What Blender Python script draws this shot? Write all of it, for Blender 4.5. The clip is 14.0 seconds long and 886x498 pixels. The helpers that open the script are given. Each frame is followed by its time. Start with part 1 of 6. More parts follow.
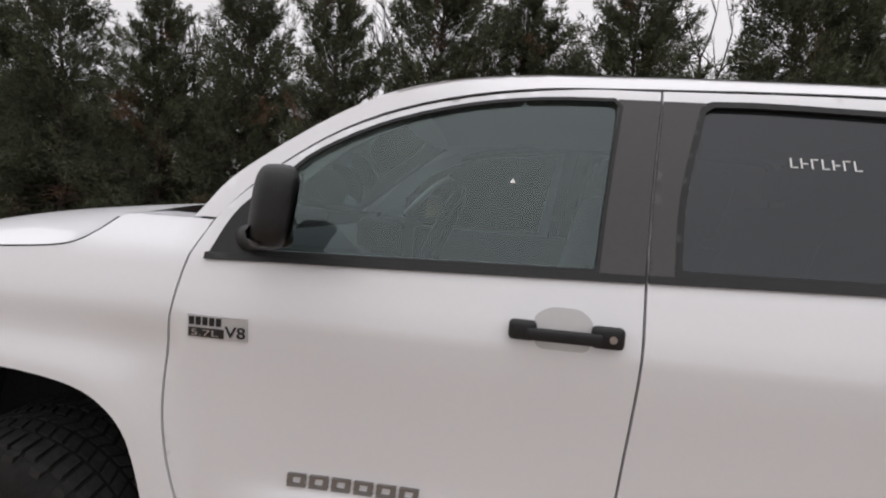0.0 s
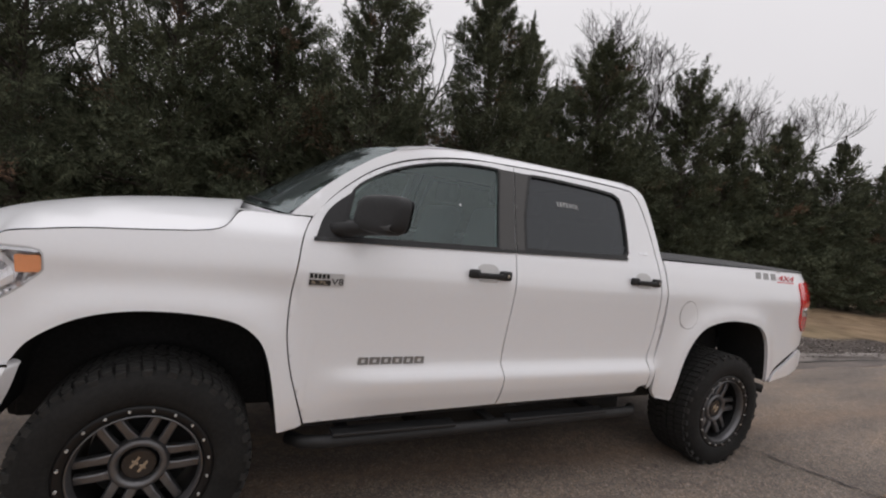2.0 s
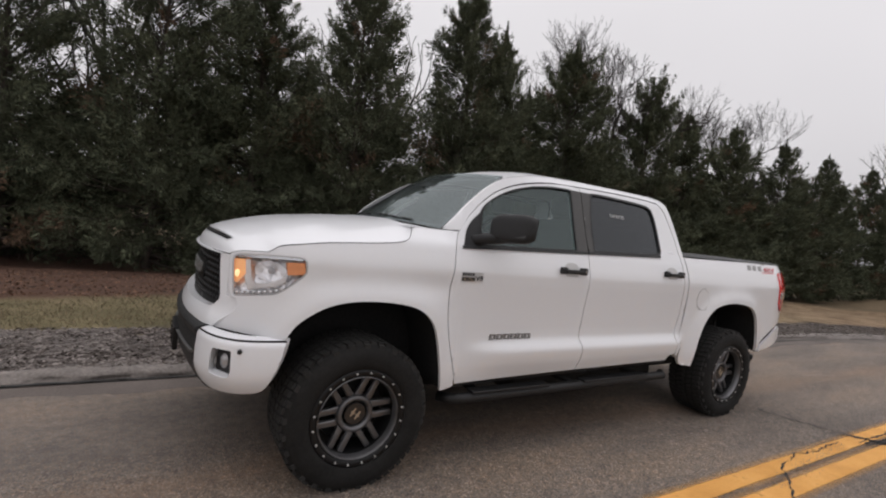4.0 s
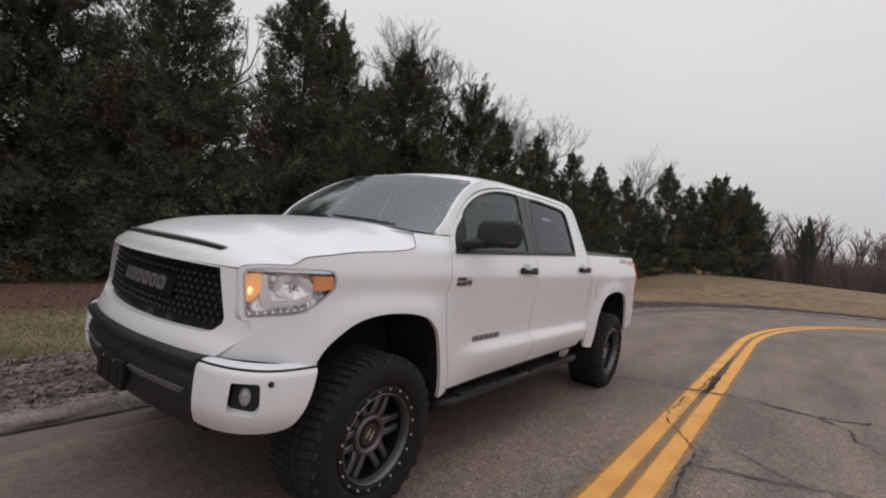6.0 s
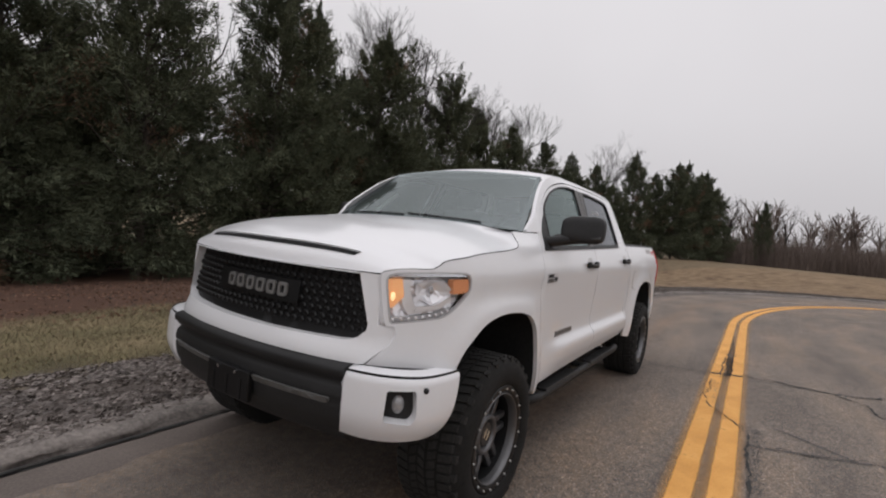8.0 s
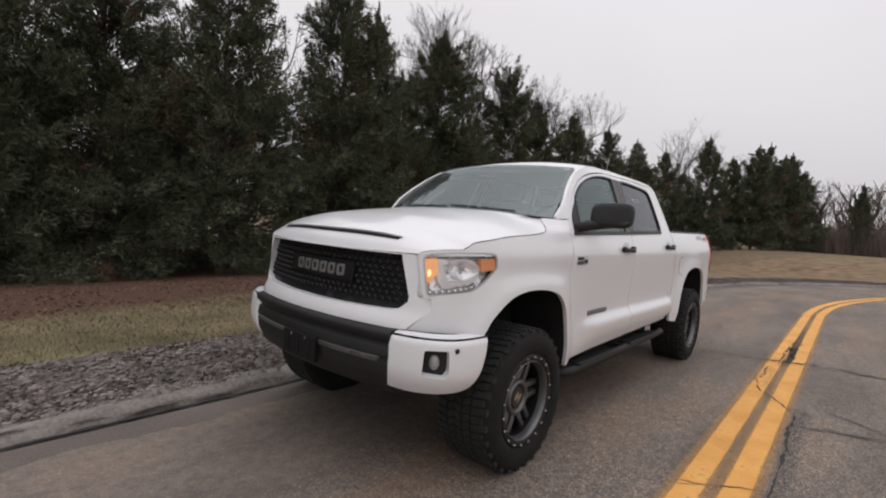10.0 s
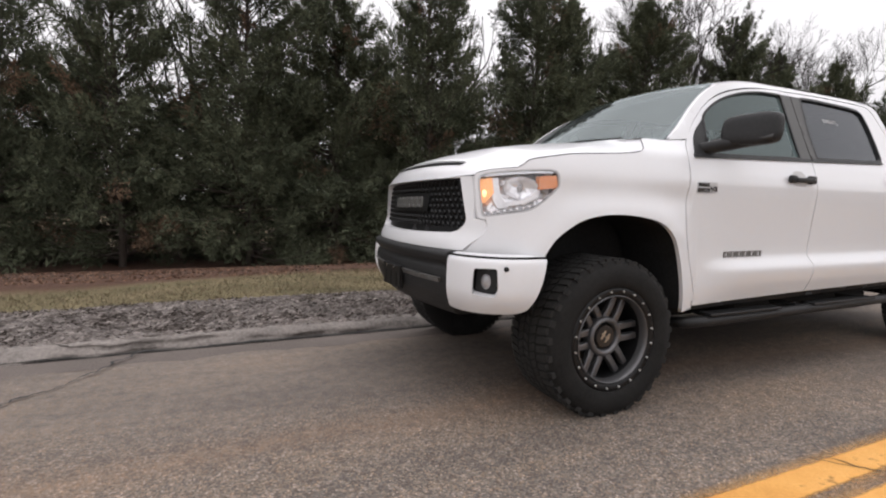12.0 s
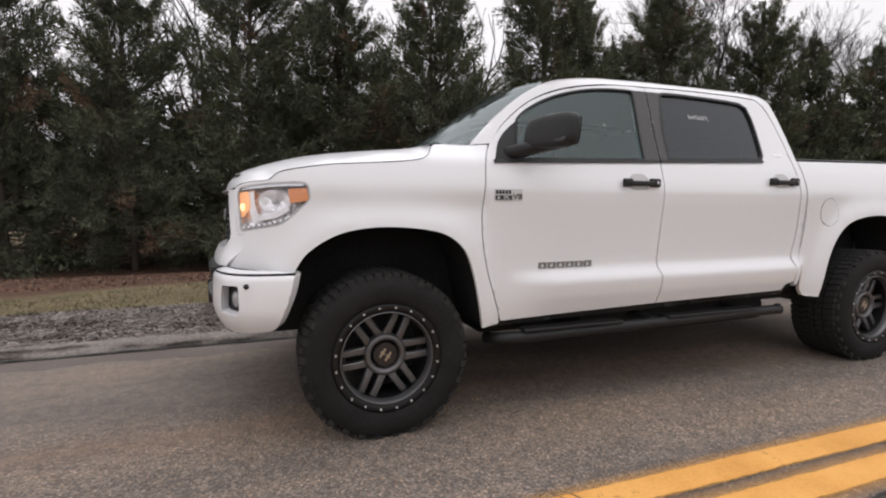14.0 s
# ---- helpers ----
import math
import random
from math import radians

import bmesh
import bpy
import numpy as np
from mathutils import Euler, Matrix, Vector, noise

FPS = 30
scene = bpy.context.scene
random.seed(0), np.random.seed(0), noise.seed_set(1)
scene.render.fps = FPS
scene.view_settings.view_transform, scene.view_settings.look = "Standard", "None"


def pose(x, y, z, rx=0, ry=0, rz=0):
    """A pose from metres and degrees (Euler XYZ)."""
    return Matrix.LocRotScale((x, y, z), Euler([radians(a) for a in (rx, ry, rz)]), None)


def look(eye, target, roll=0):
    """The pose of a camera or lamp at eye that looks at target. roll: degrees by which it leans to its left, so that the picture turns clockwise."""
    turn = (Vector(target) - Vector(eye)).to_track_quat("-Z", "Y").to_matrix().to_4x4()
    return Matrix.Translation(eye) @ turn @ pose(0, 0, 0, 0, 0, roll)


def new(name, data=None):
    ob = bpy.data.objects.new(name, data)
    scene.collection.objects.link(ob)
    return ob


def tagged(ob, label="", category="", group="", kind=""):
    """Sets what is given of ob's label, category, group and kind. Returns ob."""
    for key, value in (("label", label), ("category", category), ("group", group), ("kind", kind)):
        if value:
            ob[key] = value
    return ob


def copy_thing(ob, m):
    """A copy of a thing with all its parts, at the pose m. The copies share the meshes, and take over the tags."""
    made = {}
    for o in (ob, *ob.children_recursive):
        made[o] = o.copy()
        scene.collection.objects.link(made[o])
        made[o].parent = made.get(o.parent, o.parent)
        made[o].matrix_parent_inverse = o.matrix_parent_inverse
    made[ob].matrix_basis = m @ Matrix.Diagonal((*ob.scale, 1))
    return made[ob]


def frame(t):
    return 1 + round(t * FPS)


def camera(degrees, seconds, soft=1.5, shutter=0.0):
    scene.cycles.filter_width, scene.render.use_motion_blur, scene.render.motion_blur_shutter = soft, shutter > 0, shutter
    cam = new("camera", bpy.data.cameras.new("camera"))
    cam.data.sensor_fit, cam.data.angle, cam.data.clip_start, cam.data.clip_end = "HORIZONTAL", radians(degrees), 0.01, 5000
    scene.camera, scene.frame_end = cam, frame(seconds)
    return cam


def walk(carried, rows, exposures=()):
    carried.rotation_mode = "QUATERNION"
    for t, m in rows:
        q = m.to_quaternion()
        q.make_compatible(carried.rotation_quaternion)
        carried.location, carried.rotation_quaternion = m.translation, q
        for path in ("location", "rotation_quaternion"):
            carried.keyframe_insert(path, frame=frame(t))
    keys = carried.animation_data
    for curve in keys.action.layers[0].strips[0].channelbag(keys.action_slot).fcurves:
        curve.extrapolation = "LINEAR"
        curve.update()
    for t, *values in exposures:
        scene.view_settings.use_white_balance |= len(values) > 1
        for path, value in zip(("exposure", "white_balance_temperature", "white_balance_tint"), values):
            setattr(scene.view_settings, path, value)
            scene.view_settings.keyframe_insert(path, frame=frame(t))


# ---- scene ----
cam = camera(86.5, 14.0, soft=2.1)
EXPOSURES = [(0, -0.13), (1, -0.13), (2, -0.26), (5, -0.30), (5.6, -0.39), (9.5, -0.30), (10.5, -0.10), (11.5, 0.15), (12.5, 0.21), (13.2, 0.16), (14, 0.10)]
PATH = [
    (0, (1.36, -1.118, 1.567), (1.132, 0.86, 1.381), 4.2),
    (0.5, (1.105, -1.378, 1.559), (1.063, 0.611, 1.352), 4.9),
    (1, (0.814, -1.62, 1.571), (0.908, 0.367, 1.365), 5.3),
    (1.5, (0.437, -1.858, 1.579), (1.085, 0.028, 1.428), 7.0),
    (2, (0.173, -2.138, 1.541), (1.063, -0.351, 1.425), 7.3),
    (4.3, (-1.18, -2.398, 1.5), (-0.102, -0.716, 1.409), 6.3),
    (4.5, (-1.289, -2.351, 1.508), (-0.151, -0.709, 1.418), 6.3),
    (5, (-1.459, -2.179, 1.487), (-0.043, -0.768, 1.429), 6.6),
    (5.5, (-1.637, -1.879, 1.482), (-0.106, -0.592, 1.435), 6.6),
    (6, (-1.775, -1.669, 1.463), (-0.183, -0.459, 1.42), 6.5),
    (6.5, (-1.935, -1.401, 1.473), (-0.313, -0.232, 1.426), 6.4),
    (7, (-2.031, -1.148, 1.43), (-0.396, 0.003, 1.377), 6.2),
    (7.2, (-2.063, -1.041, 1.44), (-0.418, 0.094, 1.384), 6.2),
    (9.3, (-2.402, -1.178, 1.431), (-0.715, -0.107, 1.35), 4.7),
    (9.5, (-2.416, -1.224, 1.436), (-0.774, -0.086, 1.346), 4.6),
    (10, (-2.399, -1.391, 1.405), (-0.888, -0.085, 1.293), 4.0),
    (10.5, (-2.33, -1.536, 1.344), (-0.989, -0.059, 1.214), 3.2),
    (11, (-2.163, -1.638, 1.18), (-1.024, -0.001, 1.027), 2.4),
    (11.5, (-1.994, -1.758, 1.071), (-1.111, 0.029, 0.905), 1.4),
    (12, (-1.78, -1.88, 1.071), (-0.982, -0.055, 0.897), 1.0),
    (12.5, (-1.473, -1.988, 1.101), (-0.719, -0.144, 0.926), 0.7),
    (13, (-1.121, -2.045, 1.089), (-0.382, -0.195, 0.914), 0.4),
    (13.5, (-0.799, -2.152, 1.105), (-0.09, -0.29, 0.926), 0.2),
    (14, (-0.484, -2.271, 1.147), (0.167, -0.389, 0.97), -0.0),
]
walk(cam, [(t, look(eye, target, roll)) for t, eye, target, roll in PATH], EXPOSURES)

# ---- world and light ----
def build_world():
    w = bpy.data.worlds.new("overcast_sky")
    w.use_nodes = True
    scene.world = w
    nt = w.node_tree
    nt.nodes.clear()
    out = nt.nodes.new("ShaderNodeOutputWorld")
    bg = nt.nodes.new("ShaderNodeBackground")
    sky = nt.nodes.new("ShaderNodeTexSky")
    sky.sky_type = "NISHITA"
    sky.sun_disc = False
    sky.sun_elevation, sky.sun_rotation = radians(84), radians(203)
    sky.air_density, sky.dust_density = 1.0, 4.0
    hsv = nt.nodes.new("ShaderNodeHueSaturation")
    hsv.inputs["Saturation"].default_value = 0.06
    nt.links.new(sky.outputs[0], hsv.inputs["Color"])
    # cloud deck: brighter towards the zenith
    tc = nt.nodes.new("ShaderNodeTexCoord")
    sep = nt.nodes.new("ShaderNodeSeparateXYZ")
    nt.links.new(tc.outputs["Generated"], sep.inputs[0])
    ramp = nt.nodes.new("ShaderNodeValToRGB")
    ramp.color_ramp.elements[0].position, ramp.color_ramp.elements[0].color = 0.0, (SKY_LOW * 1.0, SKY_LOW * 0.965, SKY_LOW * 1.0, 1)
    ramp.color_ramp.elements[1].position, ramp.color_ramp.elements[1].color = 1.0, (SKY_HIGH, SKY_HIGH * 0.975, SKY_HIGH * 1.02, 1)
    for place, level in ((0.25, SKY_MID), (0.66, SKY_UP), (0.84, SKY_UP * 1.35)):
        e = ramp.color_ramp.elements.new(place)
        e.color = (level, level * 0.97, level * 1.005, 1)
    nt.links.new(sep.outputs["Z"], ramp.inputs[0])
    nz = nt.nodes.new("ShaderNodeTexNoise")
    nz.inputs["Scale"].default_value = 2.2
    nz.inputs["Detail"].default_value = 3
    nt.links.new(tc.outputs["Generated"], nz.inputs["Vector"])
    mr = nt.nodes.new("ShaderNodeMapRange")
    mr.inputs["To Min"].default_value, mr.inputs["To Max"].default_value = 0.93, 1.07
    nt.links.new(nz.outputs["Fac"], mr.inputs["Value"])
    mul = nt.nodes.new("ShaderNodeMix")
    mul.data_type, mul.blend_type = "RGBA", "MULTIPLY"
    mul.inputs["Factor"].default_value = 1.0
    nt.links.new(ramp.outputs[0], mul.inputs["A"])
    nt.links.new(mr.outputs[0], mul.inputs["B"])
    sc = nt.nodes.new("ShaderNodeMix")
    sc.data_type, sc.blend_type = "RGBA", "MIX"
    sc.inputs["Factor"].default_value = 0.9
    nt.links.new(hsv.outputs[0], sc.inputs["A"])
    nt.links.new(mul.outputs["Result"], sc.inputs["B"])
    nt.links.new(sc.outputs["Result"], bg.inputs["Color"])
    bg.inputs["Strength"].default_value = SKY_GAIN
    nt.links.new(bg.outputs[0], out.inputs[0])


SKY_LOW, SKY_MID, SKY_UP, SKY_HIGH, SKY_GAIN = 7.4, 9.4, 11.6, 23.0, 0.1
build_world()
sun_data = bpy.data.lights.new("sun", "SUN")
sun_data.energy, sun_data.angle, sun_data.color = 0.42, radians(178), (1.0, 0.975, 0.97)
sun = new("sun", sun_data)
sun.matrix_world = look((-0.4, -1.2, 14), (0, 0, 0))


# ---- materials ----
def mat(name, color, rough=0.6, metal=0.0, vary=0.15, scale=4.0, fine=60.0, bump=0.0, bump_scale=80.0, coat=0.0, tint=None, spec=0.5, random_vary=0.0, coords="Object"):
    m = bpy.data.materials.new(name)
    m.use_nodes = True
    nt = m.node_tree
    b = nt.nodes["Principled BSDF"]
    b.inputs["Roughness"].default_value = rough
    b.inputs["Metallic"].default_value = metal
    b.inputs["Coat Weight"].default_value = coat
    b.inputs["Coat Roughness"].default_value = 0.04
    b.inputs["Specular IOR Level"].default_value = spec
    tc = nt.nodes.new("ShaderNodeTexCoord")
    n1 = nt.nodes.new("ShaderNodeTexNoise")
    n1.inputs["Scale"].default_value, n1.inputs["Detail"].default_value = scale, 5
    n2 = nt.nodes.new("ShaderNodeTexNoise")
    n2.inputs["Scale"].default_value, n2.inputs["Detail"].default_value = fine, 3
    for n in (n1, n2):
        nt.links.new(tc.outputs[coords], n.inputs["Vector"])
    mx = nt.nodes.new("ShaderNodeMath")
    mx.operation = "ADD"
    nt.links.new(n1.outputs["Fac"], mx.inputs[0])
    nt.links.new(n2.outputs["Fac"], mx.inputs[1])
    rp = nt.nodes.new("ShaderNodeMapRange")
    rp.inputs["From Min"].default_value, rp.inputs["From Max"].default_value = 0.65, 1.35
    nt.links.new(mx.outputs[0], rp.inputs["Value"])
    mc = nt.nodes.new("ShaderNodeMix")
    mc.data_type = "RGBA"
    c2 = tint if tint else color
    mc.inputs["A"].default_value = (*[c * (1 - vary) for c in color], 1)
    mc.inputs["B"].default_value = (*[min(1, c * (1 + vary)) for c in c2], 1)
    nt.links.new(rp.outputs[0], mc.inputs["Factor"])
    last = mc.outputs["Result"]
    if random_vary:
        oi = nt.nodes.new("ShaderNodeNewGeometry")
        hv = nt.nodes.new("ShaderNodeHueSaturation")
        mr = nt.nodes.new("ShaderNodeMapRange")
        mr.inputs["To Min"].default_value, mr.inputs["To Max"].default_value = 1 - random_vary, 1 + random_vary
        nt.links.new(oi.outputs["Random Per Island"], mr.inputs["Value"])
        nt.links.new(mr.outputs[0], hv.inputs["Value"])
        nt.links.new(last, hv.inputs["Color"])
        last = hv.outputs["Color"]
    nt.links.new(last, b.inputs["Base Color"])
    if bump:
        n3 = nt.nodes.new("ShaderNodeTexNoise")
        n3.inputs["Scale"].default_value, n3.inputs["Detail"].default_value = bump_scale, 4
        nt.links.new(tc.outputs[coords], n3.inputs["Vector"])
        bp = nt.nodes.new("ShaderNodeBump")
        bp.inputs["Strength"].default_value, bp.inputs["Distance"].default_value = bump, 0.01
        nt.links.new(n3.outputs["Fac"], bp.inputs["Height"])
        nt.links.new(bp.outputs[0], b.inputs["Normal"])
    return m


def glass_mat(name, color, rough=0.0, ior=1.55, haze=0.0, gloss=(0.8, 0.8, 0.8)):
    """Tinted pane: partly clear, with the gloss of glass on top."""
    m = bpy.data.materials.new(name)
    m.use_nodes = True
    nt = m.node_tree
    nt.nodes.clear()
    out = nt.nodes.new("ShaderNodeOutputMaterial")
    tr = nt.nodes.new("ShaderNodeBsdfTransparent")
    tr.inputs[0].default_value = (*color, 1)
    gl = nt.nodes.new("ShaderNodeBsdfGlossy")
    gl.inputs["Roughness"].default_value = rough
    gl.inputs["Color"].default_value = (*gloss, 1)
    # gloss rises towards grazing angles, alike from both sides of the pane
    f0 = ((ior - 1) / (ior + 1)) ** 2
    lw = nt.nodes.new("ShaderNodeLayerWeight")
    lw.inputs["Blend"].default_value = 0.5
    pw = nt.nodes.new("ShaderNodeMath")
    pw.operation = "POWER"
    pw.inputs[1].default_value = 5.0
    nt.links.new(lw.outputs["Facing"], pw.inputs[0])
    fr = nt.nodes.new("ShaderNodeMath")
    fr.operation = "MULTIPLY_ADD"
    fr.inputs[1].default_value, fr.inputs[2].default_value = 1 - f0, f0
    nt.links.new(pw.outputs[0], fr.inputs[0])
    mx = nt.nodes.new("ShaderNodeMixShader")
    nt.links.new(fr.outputs[0], mx.inputs[0])
    # pale veil lightens the pane where sky reflection came out too weak
    veil = nt.nodes.new("ShaderNodeBsdfDiffuse")
    veil.inputs[0].default_value = (0.52, 0.60, 0.61, 1)
    hazed = nt.nodes.new("ShaderNodeMixShader")
    hazed.inputs[0].default_value = haze
    nt.links.new(tr.outputs[0], hazed.inputs[1])
    nt.links.new(veil.outputs[0], hazed.inputs[2])
    nt.links.new(hazed.outputs[0], mx.inputs[1])
    nt.links.new(gl.outputs[0], mx.inputs[2])
    nt.links.new(mx.outputs[0], out.inputs[0])
    return m


def glow_mat(name, color, strength):
    m = mat(name, color, 0.3)
    b = m.node_tree.nodes["Principled BSDF"]
    b.inputs["Emission Color"].default_value = (*color, 1)
    b.inputs["Emission Strength"].default_value = strength
    return m


WHITE = mat("white_paint", (0.70, 0.702, 0.718), 0.35, vary=0.012, scale=2.0, coat=0.6)
BLACK_TRIM = mat("black_plastic", (0.016, 0.016, 0.0165), 0.5, vary=0.25, bump=0.15, bump_scale=300, spec=0.3)
BLACK_GLOSS = mat("black_gloss", (0.02, 0.019, 0.019), 0.28, vary=0.1)
PILLAR = mat("pillar_film", (0.035, 0.033, 0.031), 0.42, vary=0.1)
DARK = mat("dark_cavity", (0.020, 0.020, 0.020), 0.9, vary=0.3, spec=0.1)
TREAD = mat("tyre_tread", (0.022, 0.0215, 0.0205), 0.85, vary=0.4, scale=12, bump=0.3, bump_scale=150, spec=0.3)
RUBBER = mat("tyre_rubber", (0.013, 0.0125, 0.012), 0.85, vary=0.4, scale=9, bump=0.3, bump_scale=150, spec=0.2)
GUNMETAL = mat("gunmetal_alloy", (0.13, 0.129, 0.133), 0.38, 0.7, vary=0.12)
STEEL = mat("bright_steel", (0.65, 0.65, 0.66), 0.25, 1.0, vary=0.08)
BADGE = mat("satin_badge", (0.56, 0.56, 0.57), 0.3, 0.35, vary=0.05)
CHROME = mat("chrome", (0.8, 0.8, 0.81), 0.08, 1.0, vary=0.03)
GREY_BADGE = mat("grey_badge", (0.24, 0.235, 0.23), 0.35, 0.6, vary=0.08)
AMBER = mat("amber_lens", (0.80, 0.33, 0.15), 0.15, vary=0.08, coat=0.5)
AMBER_LIT = glow_mat("lit_amber_lens", (1.0, 0.46, 0.20), 0.30)
BULB = glow_mat("lit_bulb", (1.0, 0.68, 0.36), 1.0)
RED = mat("red_lens", (0.55, 0.015, 0.015), 0.15, vary=0.1, coat=0.5)
REFLECTOR = mat("lamp_reflector", (0.90, 0.90, 0.92), 0.28, 0.55, vary=0.10, scale=20)
GRILLE_BLACK = mat("grille_black", (0.006, 0.006, 0.0065), 0.42, vary=0.2, spec=0.3)
BLOCK_GREY = mat("emblem_grey", (0.22, 0.217, 0.212), 0.4, 0.5, vary=0.1)
BOLT = mat("zinc_bolt", (0.42, 0.42, 0.41), 0.35, 0.2, vary=0.05)
LENS = glass_mat("clear_lens", (0.97, 0.97, 0.98))
TINT_FRONT = glass_mat("side_glass", (0.46, 0.55, 0.54), ior=1.8, haze=0.02, gloss=(0.72, 0.84, 0.83))
TINT_REAR = glass_mat("privacy_glass", (0.05, 0.05, 0.05), ior=1.66, haze=0.03, gloss=(0.74, 0.76, 0.80))
LAMP_FRAME = mat("lamp_frame_silver", (0.46, 0.46, 0.47), 0.3, 0.4, vary=0.08)
LAMP_GREY = mat("lamp_dome_grey", (0.42, 0.42, 0.43), 0.3, 0.4, vary=0.1, scale=20)
FOG_GLASS = mat("fog_lamp_glass", (0.36, 0.36, 0.37), 0.2, 0.4, vary=0.2, scale=30)
SCREEN = glass_mat("windscreen_glass", (0.55, 0.62, 0.62), ior=2.75, haze=0.06, gloss=(0.50, 0.555, 0.56))
TINT_FAR = glass_mat("far_side_glass", (0.55, 0.62, 0.61), ior=1.4)
SEAT = mat("grey_seat_cloth", (0.17, 0.17, 0.17), 0.85, vary=0.2, bump=0.2)
# grey stands in for light caught along the black bumper ledge
HIGHLIGHT_TRIM = mat("lit_ledge_grey", (0.10, 0.10, 0.097), 0.45, vary=0.15)
DASH = mat("dashboard_plastic", (0.05, 0.05, 0.052), 0.6, vary=0.15)
LINER = mat("grey_headliner", (0.55, 0.55, 0.53), 0.9, vary=0.05)
RED_DECAL = mat("red_decal", (0.55, 0.03, 0.04), 0.4, vary=0.05)
CHALK = mat("white_marker", (0.75, 0.75, 0.74), 0.8, vary=0.1)
BRONZE = mat("bronze_mark", (0.42, 0.34, 0.25), 0.4, 0.5, vary=0.1)
BARK = mat("conifer_bark", (0.055, 0.042, 0.034), 0.9, vary=0.4, scale=6, bump=0.5, bump_scale=40)
GREY_BARK = mat("bare_bark", (0.040, 0.034, 0.031), 0.9, vary=0.3, scale=6, bump=0.3, bump_scale=40)
NEEDLE = mat("dark_needles", (0.057, 0.070, 0.045), 0.8, vary=0.4, scale=0.5, fine=5, random_vary=0.35, tint=(0.088, 0.096, 0.060), spec=0.12)
NEEDLE_DRY = mat("dry_needles", (0.13, 0.085, 0.055), 0.8, vary=0.3, random_vary=0.35, spec=0.2)
BRUSH = mat("bare_brush", (0.145, 0.115, 0.10), 0.9, vary=0.3, random_vary=0.3, spec=0.1)
CRACK = mat("crack_filler", (0.02, 0.019, 0.018), 0.85, vary=0.3)
GRIT = mat("crumbled_edge", (0.16, 0.15, 0.145), 0.9, vary=0.5, scale=25, fine=120)
CONCRETE = mat("kerb_concrete", (0.180, 0.158, 0.143), 0.88, vary=0.5, scale=2.2, fine=38, bump=0.6, bump_scale=60)
GRASS = mat("winter_grass", (0.122, 0.110, 0.064), 0.85, vary=0.45, scale=1.0, random_vary=0.35, tint=(0.185, 0.145, 0.095), spec=0.2)
LITTER = mat("stone_chips", (0.27, 0.238, 0.220), 0.85, vary=0.3, random_vary=0.45)
CRUMB = mat("dark_crumbs", (0.062, 0.050, 0.043), 0.9, vary=0.3, random_vary=0.4, spec=0.2)
GUTTER = mat("gutter_concrete", (0.118, 0.098, 0.087), 0.8, vary=0.35, scale=1.4, fine=70, bump=0.25, bump_scale=140, spec=0.3)


def ramp_node(nt, stops):
    r = nt.nodes.new("ShaderNodeValToRGB")
    els = r.color_ramp.elements
    els[0].position, els[0].color = stops[0][0], (*stops[0][1], 1)
    els[1].position, els[1].color = stops[-1][0], (*stops[-1][1], 1)
    for p, c in stops[1:-1]:
        e = els.new(p)
        e.color = (*c, 1)
    return r


def noise_node(nt, vec, scale, detail=5, rough=0.55):
    n = nt.nodes.new("ShaderNodeTexNoise")
    n.inputs["Scale"].default_value, n.inputs["Detail"].default_value, n.inputs["Roughness"].default_value = scale, detail, rough
    nt.links.new(vec, n.inputs["Vector"])
    return n.outputs["Fac"]


def math_node(nt, op, a, b):
    n = nt.nodes.new("ShaderNodeMath")
    n.operation = op
    for i, v in enumerate((a, b)):
        if isinstance(v, (int, float)):
            n.inputs[i].default_value = v
        else:
            nt.links.new(v, n.inputs[i])
    return n.outputs[0]


def mix_node(nt, fac, a, b, blend="MIX"):
    n = nt.nodes.new("ShaderNodeMix")
    n.data_type, n.blend_type = "RGBA", blend
    for key, v in (("Factor", fac), ("A", a), ("B", b)):
        if isinstance(v, (int, float)):
            n.inputs[key].default_value = v
        elif isinstance(v, tuple):
            n.inputs[key].default_value = (*v, 1)
        else:
            nt.links.new(v, n.inputs[key])
    return n.outputs["Result"]


